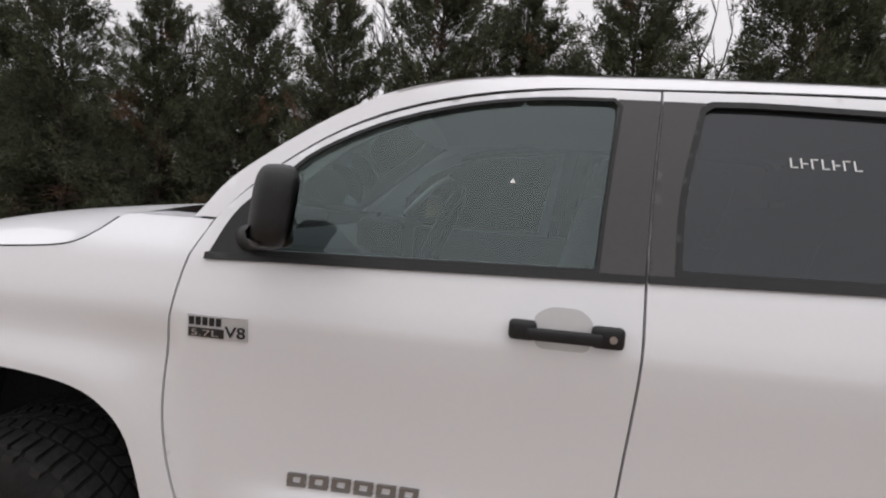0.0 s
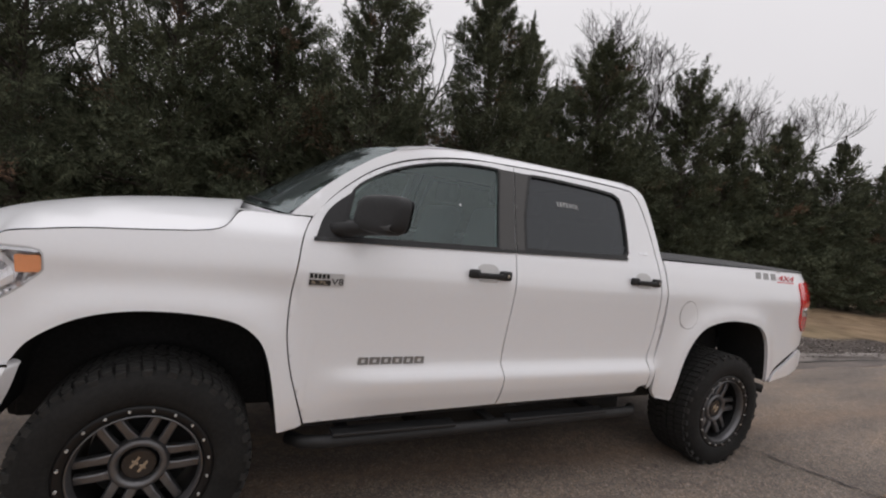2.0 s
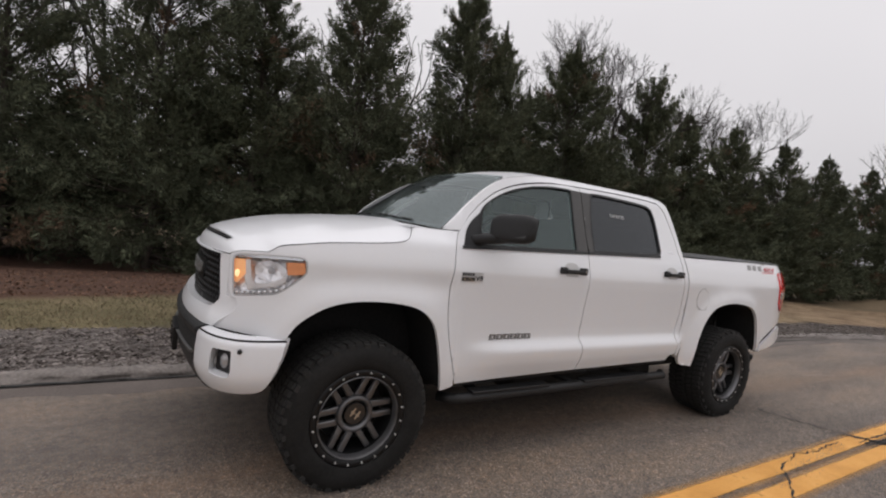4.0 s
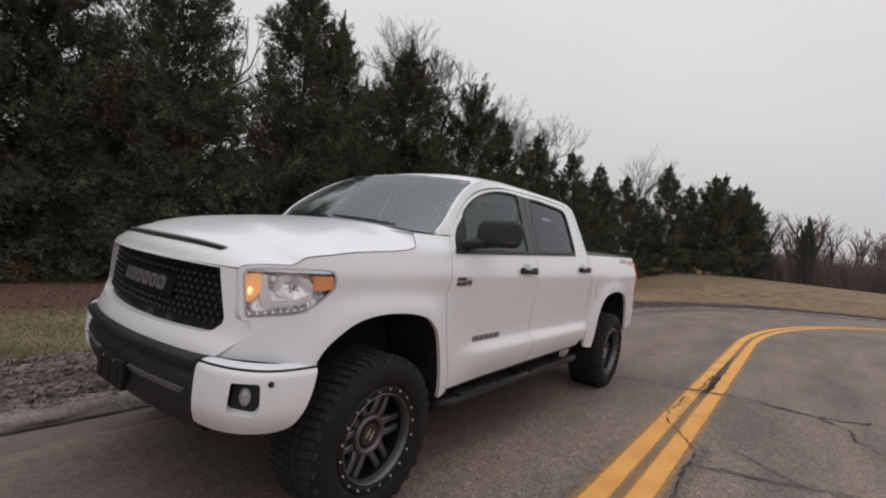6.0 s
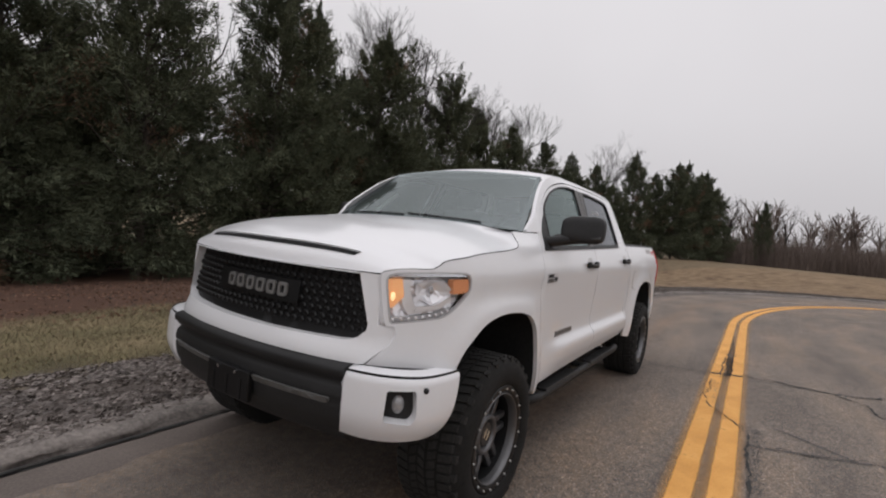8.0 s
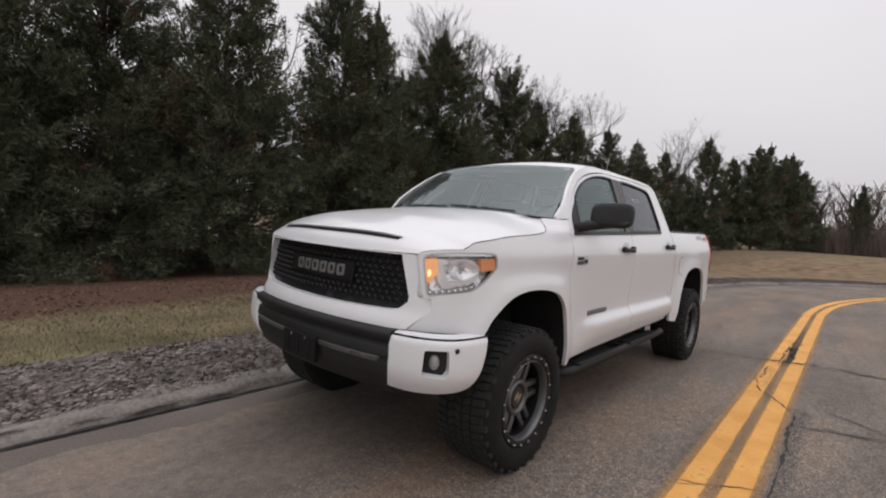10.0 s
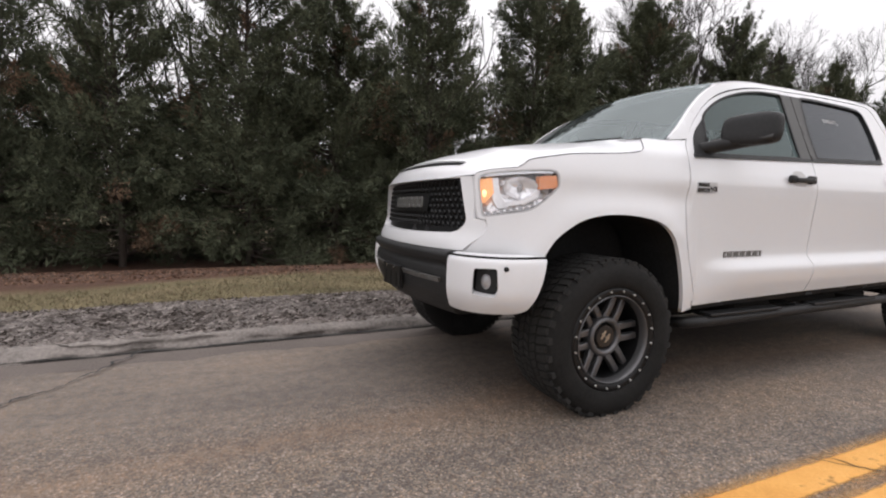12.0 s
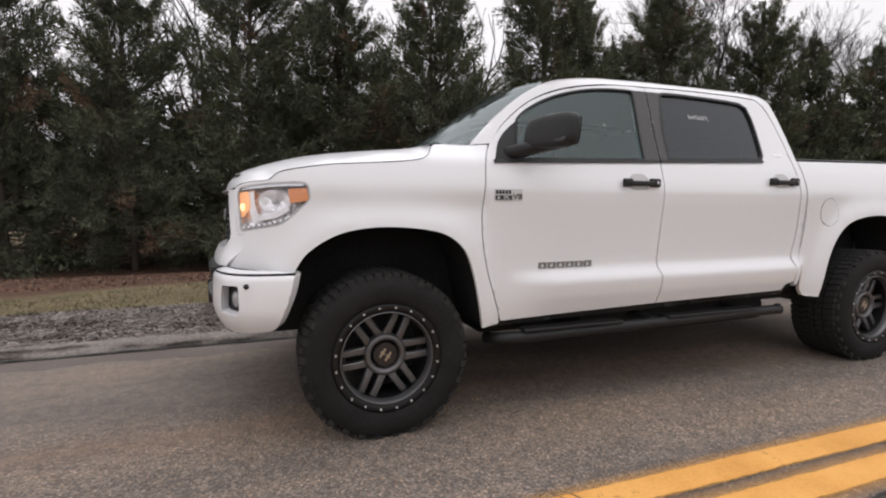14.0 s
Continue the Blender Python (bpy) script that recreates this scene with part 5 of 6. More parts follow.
for mirror, left in sides():
    fender = side_panel("front_fender", FENDER, truck, left, mirror, holes=[HEAD], step=.025)
    door = side_panel("front_door", DOOR_F, truck, left, mirror, holes=[GLASS_F], step=.017)
    side_panel("window_seal", offset_poly(GLASS_F, .009), door, left, mirror, BLACK_TRIM, "black rubber window seal", [offset_poly(GLASS_F, -.001)], out=.009, rim=.015, step=.012)
    side_panel("window_glass", offset_poly(GLASS_F, .004), door, left, mirror, TINT_FRONT if left else TINT_FAR, "tinted side window glass", out=-.007, rim=.003, step=.02)
    side_panel("mirror_base", SAIL, door, left, mirror, BLACK_TRIM, "black mirror mounting triangle", out=.006, rim=.012)
    side_panel("pillar_trim", B_TRIM_F, door, left, mirror, PILLAR, "dark grey pillar applique", out=.008, rim=.013, step=.017)
    side_panel("belt_moulding", [(.60, 1.362), (1.715, 1.396), (1.715, 1.414), (.60, 1.380)], door, left, mirror, BLACK_TRIM, "black beltline moulding", out=.010, rim=.014)
    door_handle(1.402, 1.272, door, mirror, left)
    rdoor = side_panel("rear_door", DOOR_R, truck, left, mirror, holes=[GLASS_R], step=.017)
    side_panel("window_seal", offset_poly(GLASS_R, .011), rdoor, left, mirror, BLACK_TRIM, "black rubber window seal", [offset_poly(GLASS_R, -.005)], out=.009, rim=.015, step=.012)
    side_panel("window_glass", offset_poly(GLASS_R, .004), rdoor, left, mirror, TINT_REAR if left else TINT_FAR, "dark privacy window glass", out=-.007, rim=.003, step=.02)
    side_panel("pillar_trim", B_TRIM_R, rdoor, left, mirror, PILLAR, "dark grey pillar applique", out=.008, rim=.013, step=.017)
    side_panel("belt_moulding", [(1.724, 1.397), (2.60, 1.424), (2.60, 1.442), (1.724, 1.415)], rdoor, left, mirror, BLACK_TRIM, "black beltline moulding", out=.010, rim=.014)
    door_handle(2.595, 1.298, rdoor, mirror, left)
    # roof rail with windscreen pillar, from the cowl over the doors to the rear pillar
    RAIL = [(.597, 1.470), (.672, 1.563), (.772, 1.654), (.902, 1.744), (1.06, 1.815), (1.25, 1.865), (1.45, 1.895), (1.6, 1.903), (2.2, 1.915), (2.6, 1.907), (2.757, 1.895), (2.81, 1.84), (2.85, 1.725), (2.877, 1.56), (2.89, 1.42), (2.893, 1.27), (2.895, 1.0), (2.88, .87), (2.862, .77), (2.873, .62), (2.89, .58), (2.915, .60), (2.925, .8), (2.945, 1.05), (2.945, 1.30), (2.935, 1.46), (2.925, 1.60), (2.905, 1.76), (2.87, 1.88), (2.80, 1.935), (2.6, 1.950), (2.2, 1.955), (1.85, 1.955), (1.45, 1.945), (1.22, 1.915), (1.04, 1.868), (.90, 1.80), (.77, 1.713), (.63, 1.60), (.50, 1.465)]
    side_panel("roof_rail", RAIL, truck, left, mirror, step=.03)
    # sill below the doors
    side_panel("sill", [(.53, .485), (.64, .47), (2.86, .515), (2.87, .60), (2.80, .592), (2.78, .548), (1.7, .529), (.63, .50)], truck, left, mirror, BLACK_TRIM, "black sill under the doors", out=-.04)
    # bed side
    BED = [(2.955, .56), (3.0, .505), (3.125, .49)] + R_ARCH[1:] + [(4.30, .66), (4.55, .80), (4.765, .86), (4.785, .95), (4.79, 1.40), (4.765, 1.462), (4.5, 1.465), (2.955, 1.445), (2.96, 1.2), (2.965, 1.02), (2.945, .85), (2.925, .75), (2.935, .64)]
    LAMP = [(4.585, 1.385), (4.815, 1.40), (4.815, .99), (4.70, .98), (4.60, 1.07), (4.575, 1.25)]
    bed = side_panel("bed_side", BED, truck, left, mirror, step=.028)
    if left:
        side_panel("tail_lamp", soft_corners(LAMP, .03), bed, left, mirror, RED, "red tail lamp with clear band", out=.012)
        side_panel("lamp_band", [(4.59, 1.18), (4.815, 1.19), (4.815, 1.11), (4.60, 1.12)], bed, left, mirror, CHROME, "clear lamp band", out=.016, rim=.008)
        ring = [(3.19 + .088 * math.cos(a), 1.092 + .098 * math.sin(a)) for a in (2 * math.pi * k / 36 for k in range(36))]
        ring_in = [(3.19 + .085 * math.cos(a), 1.092 + .095 * math.sin(a)) for a in (2 * math.pi * k / 36 for k in range(36))]
        side_panel("fuel_door", ring_in, bed, left, mirror, WHITE, "round white fuel door", out=.0025, rim=.003, step=.03)
        side_panel("fuel_door_gap", ring, bed, left, mirror, DARK, "dark gap round the fuel door", [ring_in], out=.001, rim=.002, step=.02)
        # decal at the rear of the bed: dark and red letter-like bars
        for a in (3.98, 4.08, 4.18):
            side_panel("decal_bar", [(a, 1.388), (a + .07, 1.390), (a + .088, 1.440), (a + .018, 1.438)], bed, left, mirror, GREY_BADGE, "", out=.0015, rim=.001, step=.05)
        side_panel("decal_bar", [(4.26, 1.374), (4.50, 1.376), (4.50, 1.383), (4.26, 1.381)], bed, left, mirror, RED_DECAL, "", out=.0015, rim=.001, step=.05)
    sheet("bed_rail_cap", lambda u, v: (2.95 + u * 1.80, mirror(side_y(2.95 + u * 1.8, 1.45) + .0 + v * .10), 1.452 + u * .018 + .014 * math.sin(math.pi * min(1, v * 1.2 + .12))), 40, 8, BLACK_TRIM, truck, "black bed rail cap", flip=not left)

# roof skin
def roof_pt(u, v):
    s = -1 + 2 * v
    x0, x1 = 1.035 - .075 * (1 - s * s), 2.845
    x = x0 + (x1 - x0) * u
    ze = float(np.interp(x, [.90, 1.04, 1.13, 1.22, 1.33, 1.45, 1.85, 2.2, 2.6, 2.80, 2.87], [1.80, 1.866, 1.893, 1.914, 1.932, 1.944, 1.955, 1.955, 1.95, 1.935, 1.88]))
    y0 = side_y(x, min(1.955, ze - .002)) - .004
    return x, CY + s * (CY - y0), ze + .052 * (1 - abs(s) ** 2.2) * smooth01(u, -.12, .16)


sheet("roof", roof_pt, 40, 30, WHITE, truck)


# windscreen
def screen_pt(u, v, grow=0.0):
    s = -1 + 2 * v
    lx = .497 + .55 * u + .02 * math.sin(math.pi * u) - .01
    lz = 1.468 + .415 * u + .016 * math.sin(math.pi * u)
    ly = .155 + .15 * u
    bow = .15 * (1 - u) + .08 * u
    return lx - bow * (1 - s * s), CY + s * (CY - ly + grow), lz + .028 * (1 - s * s)


sheet("windscreen", screen_pt, 20, 30, SCREEN, truck, "tinted windscreen glass")
for lo, hi in ((0.0, .045), (.965, 1.0)):
    sheet("screen_band", lambda u, v: tuple(Vector(screen_pt(lo + (hi - lo) * u, v)) + Vector((.004, 0, -.004))), 2, 30, BLACK_GLOSS, truck, "black ceramic edge of the windscreen")
for s0, s1 in ((0, .022), (.978, 1)):
    sheet("screen_band", lambda u, v: tuple(Vector(screen_pt(u, s0 + (s1 - s0) * v)) + Vector((.004, 0, -.004))), 16, 2, BLACK_GLOSS, truck, "black ceramic edge of the windscreen")
sheet("cowl", lambda u, v: tuple(Vector(screen_pt(0, v)).lerp(Vector((.36 + .06 * (abs(2 * v - 1)) ** 2 - .03, 1 + (2 * v - 1) * .86, 1.462)), u) + Vector((0, 0, -.012))), 4, 30, WHITE, truck, "white cowl panel", flip=True)
for v0, v1 in ((.16, .50), (.52, .84)):
    tube("wiper", [tuple(Vector(screen_pt(.035 + .02 * k / 4, v0 + (v1 - v0) * k / 4)) + Vector((-.005, 0, .004))) for k in range(5)], .0045, BLACK_TRIM, truck, "black wiper")

# bonnet
H_EDGE = [(-.692, .262, 1.220)] + [(x, side_y(x, z) + .003, z + .001) for x, z in ((-.66, 1.238), (-.60, 1.249), (-.526, 1.257), (-.475, 1.291), (-.37, 1.311), (-.24, 1.329), (0, 1.346), (.16, 1.362), (.232, 1.387), (.276, 1.445))]
H_MID = [(-.785, 1, 1.214), (-.765, 1, 1.268), (-.705, 1, 1.325), (-.60, 1, 1.364), (-.50, 1, 1.390), (-.38, 1, 1.418), (-.24, 1, 1.441), (0, 1, 1.470), (.16, 1, 1.484), (.25, 1, 1.492), (.325, 1, 1.497)]


def on_curve(pts, v):
    q = v * (len(pts) - 1)
    i = min(len(pts) - 2, int(q))
    p0, p1, p2, p3 = (Vector(pts[max(0, min(len(pts) - 1, i + j - 1))]) for j in range(4))
    t = q - i
    return 0.5 * (2 * p1 + (p2 - p0) * t + (2 * p0 - 5 * p1 + 4 * p2 - p3) * t * t + (3 * p1 - p0 - 3 * p2 + p3) * t ** 3)


def bonnet_pt(u, v, lift=0.0):
    s = -1 + 2 * u
    e, c = on_curve(H_EDGE, v), on_curve(H_MID, v)
    k = 1 - abs(s) ** 2.8
    return e.x + (c.x - e.x) * (1 - s * s), CY + s * (CY - e.y), e.z + (c.z - e.z) * k + lift


bonnet = sheet("bonnet", bonnet_pt, 48, 48, WHITE, truck)
for mirror, left in sides():
    seam_pts = [on_curve(H_EDGE, .30 + .70 * k / 40) for k in range(41)]
    tube("bonnet_seam", [(p.x, mirror(p.y - .001), p.z) for p in seam_pts], .0022, DARK, bonnet, "dark gap along the bonnet edge", 6)
for mirror, left in sides():
    sheet("cowl_corner", lambda u, v: (.272 + .25 * u, mirror(side_y(.272 + .25 * u, 1.455) + .001 + .20 * v), 1.4575 + .005 * v), 8, 6, WHITE, truck, "", flip=left)
front_pts = [bonnet_pt(k / 40, 0) for k in range(41)]
tube("bonnet_seam", [(p[0] + .004, p[1], p[2] - .002) for p in front_pts], .004, DARK, bonnet, "dark gap along the bonnet edge", 6)
SLOT = lambda u, v, lift: bonnet_pt(.145 + .71 * u, .135 + .011 * (2 * u - 1) ** 2 + .031 * v, lift)
sheet("scoop_slot", lambda u, v: SLOT(u, v, .004), 40, 3, DARK, bonnet, "black bonnet scoop slot")
sheet("scoop_lip", lambda u, v: SLOT(u, 1.0 + .5 * v, .001 + .010 * (1 - v) ** 2), 40, 4, WHITE, bonnet)


# front fascia round the grille
def face_x(y, z):
    q = abs(CY - y) / .67
    return -.80 + .08 * q ** 2.2 + .9 * max(0, q - .95) ** 2 - .10 * max(0, min(.36, 1.21 - z)) - .02 * smooth01(z, .93, .86)


GRILLE = [(.345, 1.2085), (.283, 1.0), (.285, .975), (.33, .935), (.45, .922), (1.0, .912), (1.55, .922), (1.67, .935), (1.715, .975), (1.717, 1.0), (1.655, 1.2085)]
FASCIA = [(.258, 1.214), (.252, 1.06), (.248, 1.000), (.192, .994), (.187, .955), (.195, .927), (.268, .838), (1.732, .838), (1.805, .927), (1.813, .955), (1.808, .994), (1.752, 1.0), (1.748, 1.06), (1.742, 1.214)]
skin("grille_surround", FASCIA, lambda y, z: (face_x(y, z), y, z), (1, 0, 0), WHITE, truck, "", [GRILLE], .03, .06, flip=True)
grille = skin("grille", offset_poly(GRILLE, .008), lambda y, z: (face_x(y, z) + .045, y, z), (1, 0, 0), GRILLE_BLACK, truck, "black honeycomb grille", (), .06, .02, flip=True)


def grille_cells():
    bm = bmesh.new()
    inner = offset_poly(GRILLE, -.025)
    for j in range(9):
        for i in range(-16, 17):
            y, z = CY + (i + .5 * (j % 2)) * .046, .935 + j * .031
            if not inside((y, z), inner) or (abs(y - CY) < .31 and abs(z - 1.082) < .045):
                continue
            x = face_x(y, z) + .040
            vs = []
            for r, d in ((.022, 0.0), (.015, -.007)):
                vs.append([bm.verts.new((x + d, y + r * math.cos(q) * 1.0, z + r * .72 * math.sin(q))) for q in (math.pi / 3 * k for k in range(6))])
            for k in range(6):
                bm.faces.new([vs[0][k], vs[0][(k + 1) % 6], vs[1][(k + 1) % 6], vs[1][k]])
            bm.faces.new(vs[1])
    bmesh.ops.recalc_face_normals(bm, faces=bm.faces)
    return part("honeycomb", bm, GRILLE_BLACK, grille, "raised black honeycomb cells")


grille_cells()
skin("grille_bar", [(.68, 1.030), (1.32, 1.030), (1.32, 1.136), (.68, 1.136)], lambda y, z: (face_x(y, z) + .026, y, z), (1, 0, 0), GRILLE_BLACK, grille, "black plate behind the grille emblem", (), .06, .03, flip=True)
for k in range(6):
    y0, w = .752 + k * .082, .060
    skin("emblem_block", soft_corners([(y0, 1.052), (y0 + w, 1.052), (y0 + w, 1.116), (y0, 1.116)], .016), lambda y, z: (face_x(y, z) + .016, y, z), (1, 0, 0), BLOCK_GREY, grille, "grey emblem block", [soft_corners([(y0 + .015, 1.066), (y0 + w - .015, 1.066), (y0 + w - .015, 1.102), (y0 + .015, 1.102)], .008)], .04, .010, flip=True)

# headlights
for mirror, left in sides():
    inw = (0, 1 if left else -1, 0)
    sg = 1 if left else -1
    lamp = side_panel("headlight", offset_poly(HEAD, .002), truck, left, mirror, LENS, "clear headlight with amber marker and lit turn lamp", out=-.004, rim=.004)
    side_panel("headlight_frame", offset_poly(HEAD, .003), lamp, left, mirror, LAMP_FRAME, "silver headlight edge", [offset_poly(HEAD, -.007)], out=-.002, rim=.012, step=.02)

    def deep(x, z):
        # back of the lamp, leaning so that it looks upward, with shallow upright flutes
        return side_y(x, z) + .016 + .30 * (z - 1.0) + .004 * abs((x * 40) % 2 - 1) + .012 * noise.cell((x * 45, z * 30, 3.3))
    skin("reflector", offset_poly(HEAD, .004), lambda x, z: (x + .010, mirror(deep(x, z)), z), inw, REFLECTOR, lamp, "fluted chrome reflector", (), .012, .005, flip=not left, smooth=False)
    # silver brow under the top edge
    side_panel("lamp_brow", [(-.660, 1.207), (-.55, 1.219), (-.45, 1.225), (-.372, 1.226), (-.372, 1.236), (-.45, 1.238), (-.56, 1.232), (-.650, 1.221)], lamp, left, mirror, STEEL, "silver brow of the lamp", out=-.012, rim=.03)
    side_panel("turn_lens", soft_corners([(-.445, 1.211), (-.362, 1.216), (-.352, 1.156), (-.437, 1.146)], .006), lamp, left, mirror, AMBER, "amber side marker lens", out=-.010, rim=.03)
    side_panel("turn_lamp", soft_corners([(-.668, 1.196), (-.622, 1.203), (-.616, 1.128), (-.648, 1.078), (-.660, 1.078)], .006), lamp, left, mirror, AMBER_LIT, "lit amber turn lamp", out=-.016, rim=.02)
    bm = bmesh.new()
    bmesh.ops.create_uvsphere(bm, u_segments=14, v_segments=8, radius=.016, matrix=Matrix.Translation((-.651, mirror(side_y(-.651, 1.128) + .010), 1.126)) @ Matrix.Diagonal((.8, .5, 1.2, 1)))
    part("turn_bulb", bm, BULB, lamp, "glowing bulb of the turn lamp", True)
    # upright white divider, then a large shallow dish whose upper part is a smooth grey dome
    side_panel("lamp_divider", [(-.622, 1.199), (-.598, 1.203), (-.590, 1.120), (-.560, 1.060), (-.600, 1.052), (-.618, 1.100)], lamp, left, mirror, REFLECTOR, "bright white divider", out=-.020, rim=.02)
    cx, cz = -.515, 1.150
    bm = bmesh.new()
    rings = []
    for q in (1, .86, .68, .46, .20):
        ring = []
        for k in range(16):
            a = 2 * math.pi * k / 16
            x, z = cx + .072 * q * math.cos(a) - .012 * q * math.sin(a), cz + .058 * q * math.sin(a)
            ring.append(bm.verts.new((x + .01, mirror(side_y(x, z) + .016 + .05 * (1 - q * q) + (.010 if k % 3 == 0 else 0) * q), z)))
        rings.append(ring)
    for i in range(4):
        for k in range(16):
            bm.faces.new([rings[i][k], rings[i][(k + 1) % 16], rings[i + 1][(k + 1) % 16], rings[i + 1][k]])
    bm.faces.new(rings[4])
    bowl = part("reflector_bowl", bm, REFLECTOR, lamp, "shallow bright reflector bowl")
    bm = bmesh.new()
    bmesh.ops.create_uvsphere(bm, u_segments=14, v_segments=8, radius=.017, matrix=Matrix.Translation((cx + .012, mirror(side_y(cx, cz) + .045), cz + .006)) @ Matrix.Diagonal((1.0, .6, 1.0, 1)))
    part("bulb_shield", bm, LAMP_GREY, bowl, "smooth grey bulb dome", True)
    # slanting bright wing below the dish
    side_panel("lamp_wing", [(-.580, 1.062), (-.500, 1.078), (-.440, 1.110), (-.445, 1.140), (-.505, 1.098), (-.575, 1.086)], lamp, left, mirror, REFLECTOR, "bright slanting wing", out=-.018, rim=.02)
    # ledge with a row of small lamps along the bottom
    side_panel("lamp_ledge", [(-.655, 1.016), (-.60, 1.027), (-.53, 1.041), (-.495, 1.048), (-.45, 1.072), (-.455, 1.082), (-.50, 1.063), (-.53, 1.057), (-.60, 1.043), (-.655, 1.033)], lamp, left, mirror, LAMP_GREY, "grey ledge under the reflectors", out=-.016, rim=.02)
    for k in range(9):
        q = k / 8
        x = -.648 + q * .19
        z = float(np.interp(x, [-.655, -.60, -.53, -.495, -.45], [1.026, 1.036, 1.050, 1.057, 1.078]))
        bm = bmesh.new()
        bmesh.ops.create_icosphere(bm, subdivisions=1, radius=.0088, matrix=Matrix.Translation((x, mirror(side_y(x, z) + .013), z)))
        part("lamp_bead", bm, REFLECTOR, lamp, "", True)


# bumper
B_PLAN = [(-.428, -.034), (-.55, -.022), (-.636, .004), (-.70, .055), (-.75, .13), (-.785, .225), (-.802, .31)]


def bumper_pt(q, z):
    p = on_curve([(x, y, 0) for x, y in B_PLAN], q)
    tuck = .045 * max(0, (.66 - z) / .12) ** 2
    crown = -.012 * math.sin(math.pi * max(0, min(1, (z - .545) / .28)))
    n = Vector((p.x + .2, p.y - .9, 0)).normalized()
    p = p + n * (-crown) - n * (tuck + .022 * max(0, (z - .795) / .029) ** 2)
    return p.x, p.y, z


for mirror, left in sides():
    inw = (.5, .8 if left else -.8, .16)
    BOUT = [(0, .812), (.045, .70), (.10, .60), (.14, .562), (.22, .549), (.4, .545), (.8, .538), (1, .545), (1, .70), (1, .805), (.97, .820), (.8, .824), (.5, .824), (.2, .822), (.04, .820)]
    FOG = soft_corners([(.41, .770), (.645, .766), (.66, .640), (.44, .632), (.40, .66)], .02)
    corner = skin("bumper_corner", BOUT, lambda q, z: (bumper_pt(q, z)[0], mirror(bumper_pt(q, z)[1]), z), inw, WHITE, truck, "white bumper corner", [FOG], .013, .06, flip=left)
    sheet("bumper_gap", lambda u, v: (bumper_pt(u, .80)[0] + .006, mirror(bumper_pt(u, .80)[1] + .008), .815 + .0108 * v), 40, 2, DARK, truck, "dark gap above the bumper corner", flip=not left)
    fog = skin("fog_bezel", offset_poly(FOG, .004), lambda q, z: (bumper_pt(q, z)[0] + .035, mirror(bumper_pt(q, z)[1] + .03), z), inw, BLACK_TRIM, corner, "black fog lamp bezel", (), .03, .03, flip=left)
    c = Vector(bumper_pt(.56, .70))
    bm = bmesh.new()
    bmesh.ops.create_uvsphere(bm, u_segments=20, v_segments=10, radius=.044, matrix=Matrix.Translation((c.x + .050, mirror(c.y + .038), c.z)) @ Matrix.Diagonal((.7, .7, 1, 1)))
    part("fog_lamp", bm, FOG_GLASS, fog, "round clear fog lamp", True)
    c = Vector(bumper_pt(.325, .770))
    bm = bmesh.new()
    bmesh.ops.create_uvsphere(bm, u_segments=14, v_segments=8, radius=.013, matrix=Matrix.Translation((c.x, mirror(c.y), c.z)))
    part("parking_sensor", bm, BLACK_TRIM, corner, "round black parking sensor", True)


def centre_x(y, z):
    q = abs(CY - y) / .70
    prof = float(np.interp(z, [.47, .52, .60, .664, .668, .682, .686, .745, .765, .775, .815, .828, .836], [.10, .05, .012, .004, .010, .010, .0, .010, .034, -.002, -.010, -.004, .03]))
    return -.875 + .072 * q * q + prof


skin("bumper_centre", [(.305, .50), (1.695, .50), (1.695, .825), (1.69, .836), (.31, .836), (.305, .825)], lambda y, z: (centre_x(y, z), y, z), (1, 0, 0), BLACK_TRIM, truck, "black bumper centre section", (), .016, .08, flip=True)
# lit ledge line put in as a lighter grey strip
skin("bumper_strip", soft_corners([(.37, .690), (1.63, .690), (1.615, .662), (.385, .662)], .010), lambda y, z: (centre_x(y, .70) - .003 + (.684 - z) * .5 - .010, y, z), (1, 0, 0), HIGHLIGHT_TRIM, truck, "black lower bumper ledge, its lit edge painted grey", (), .04, .02, flip=True)
plate = box("plate_holder", -.898, -.868, .83, 1.17, .56, .70, GRILLE_BLACK, truck, "black empty number plate holder", .006)
for y in (.93, 1.07):
    bm = bmesh.new()
    bmesh.ops.create_cone(bm, cap_ends=True, segments=10, radius1=.008, radius2=.006, depth=.008, matrix=Matrix.Translation((-.900, y, .684)) @ Matrix.Rotation(radians(90), 4, "Y"))
    part("screw", bm, STEEL, plate, "bright steel screw")
for k in range(3):
    box("holder_rib", -.902, -.897, .88 + k * .11, .90 + k * .11, .565, .66, GRILLE_BLACK, plate, "", .002)
skin("bumper_top", [(.28, .80), (1.72, .80), (1.72, .846), (.28, .846)], lambda y, z: (face_x(y, z) + .025, y, z), (1, 0, 0), DARK, truck, "dark gap above the bumper", (), .05, .1, flip=True)

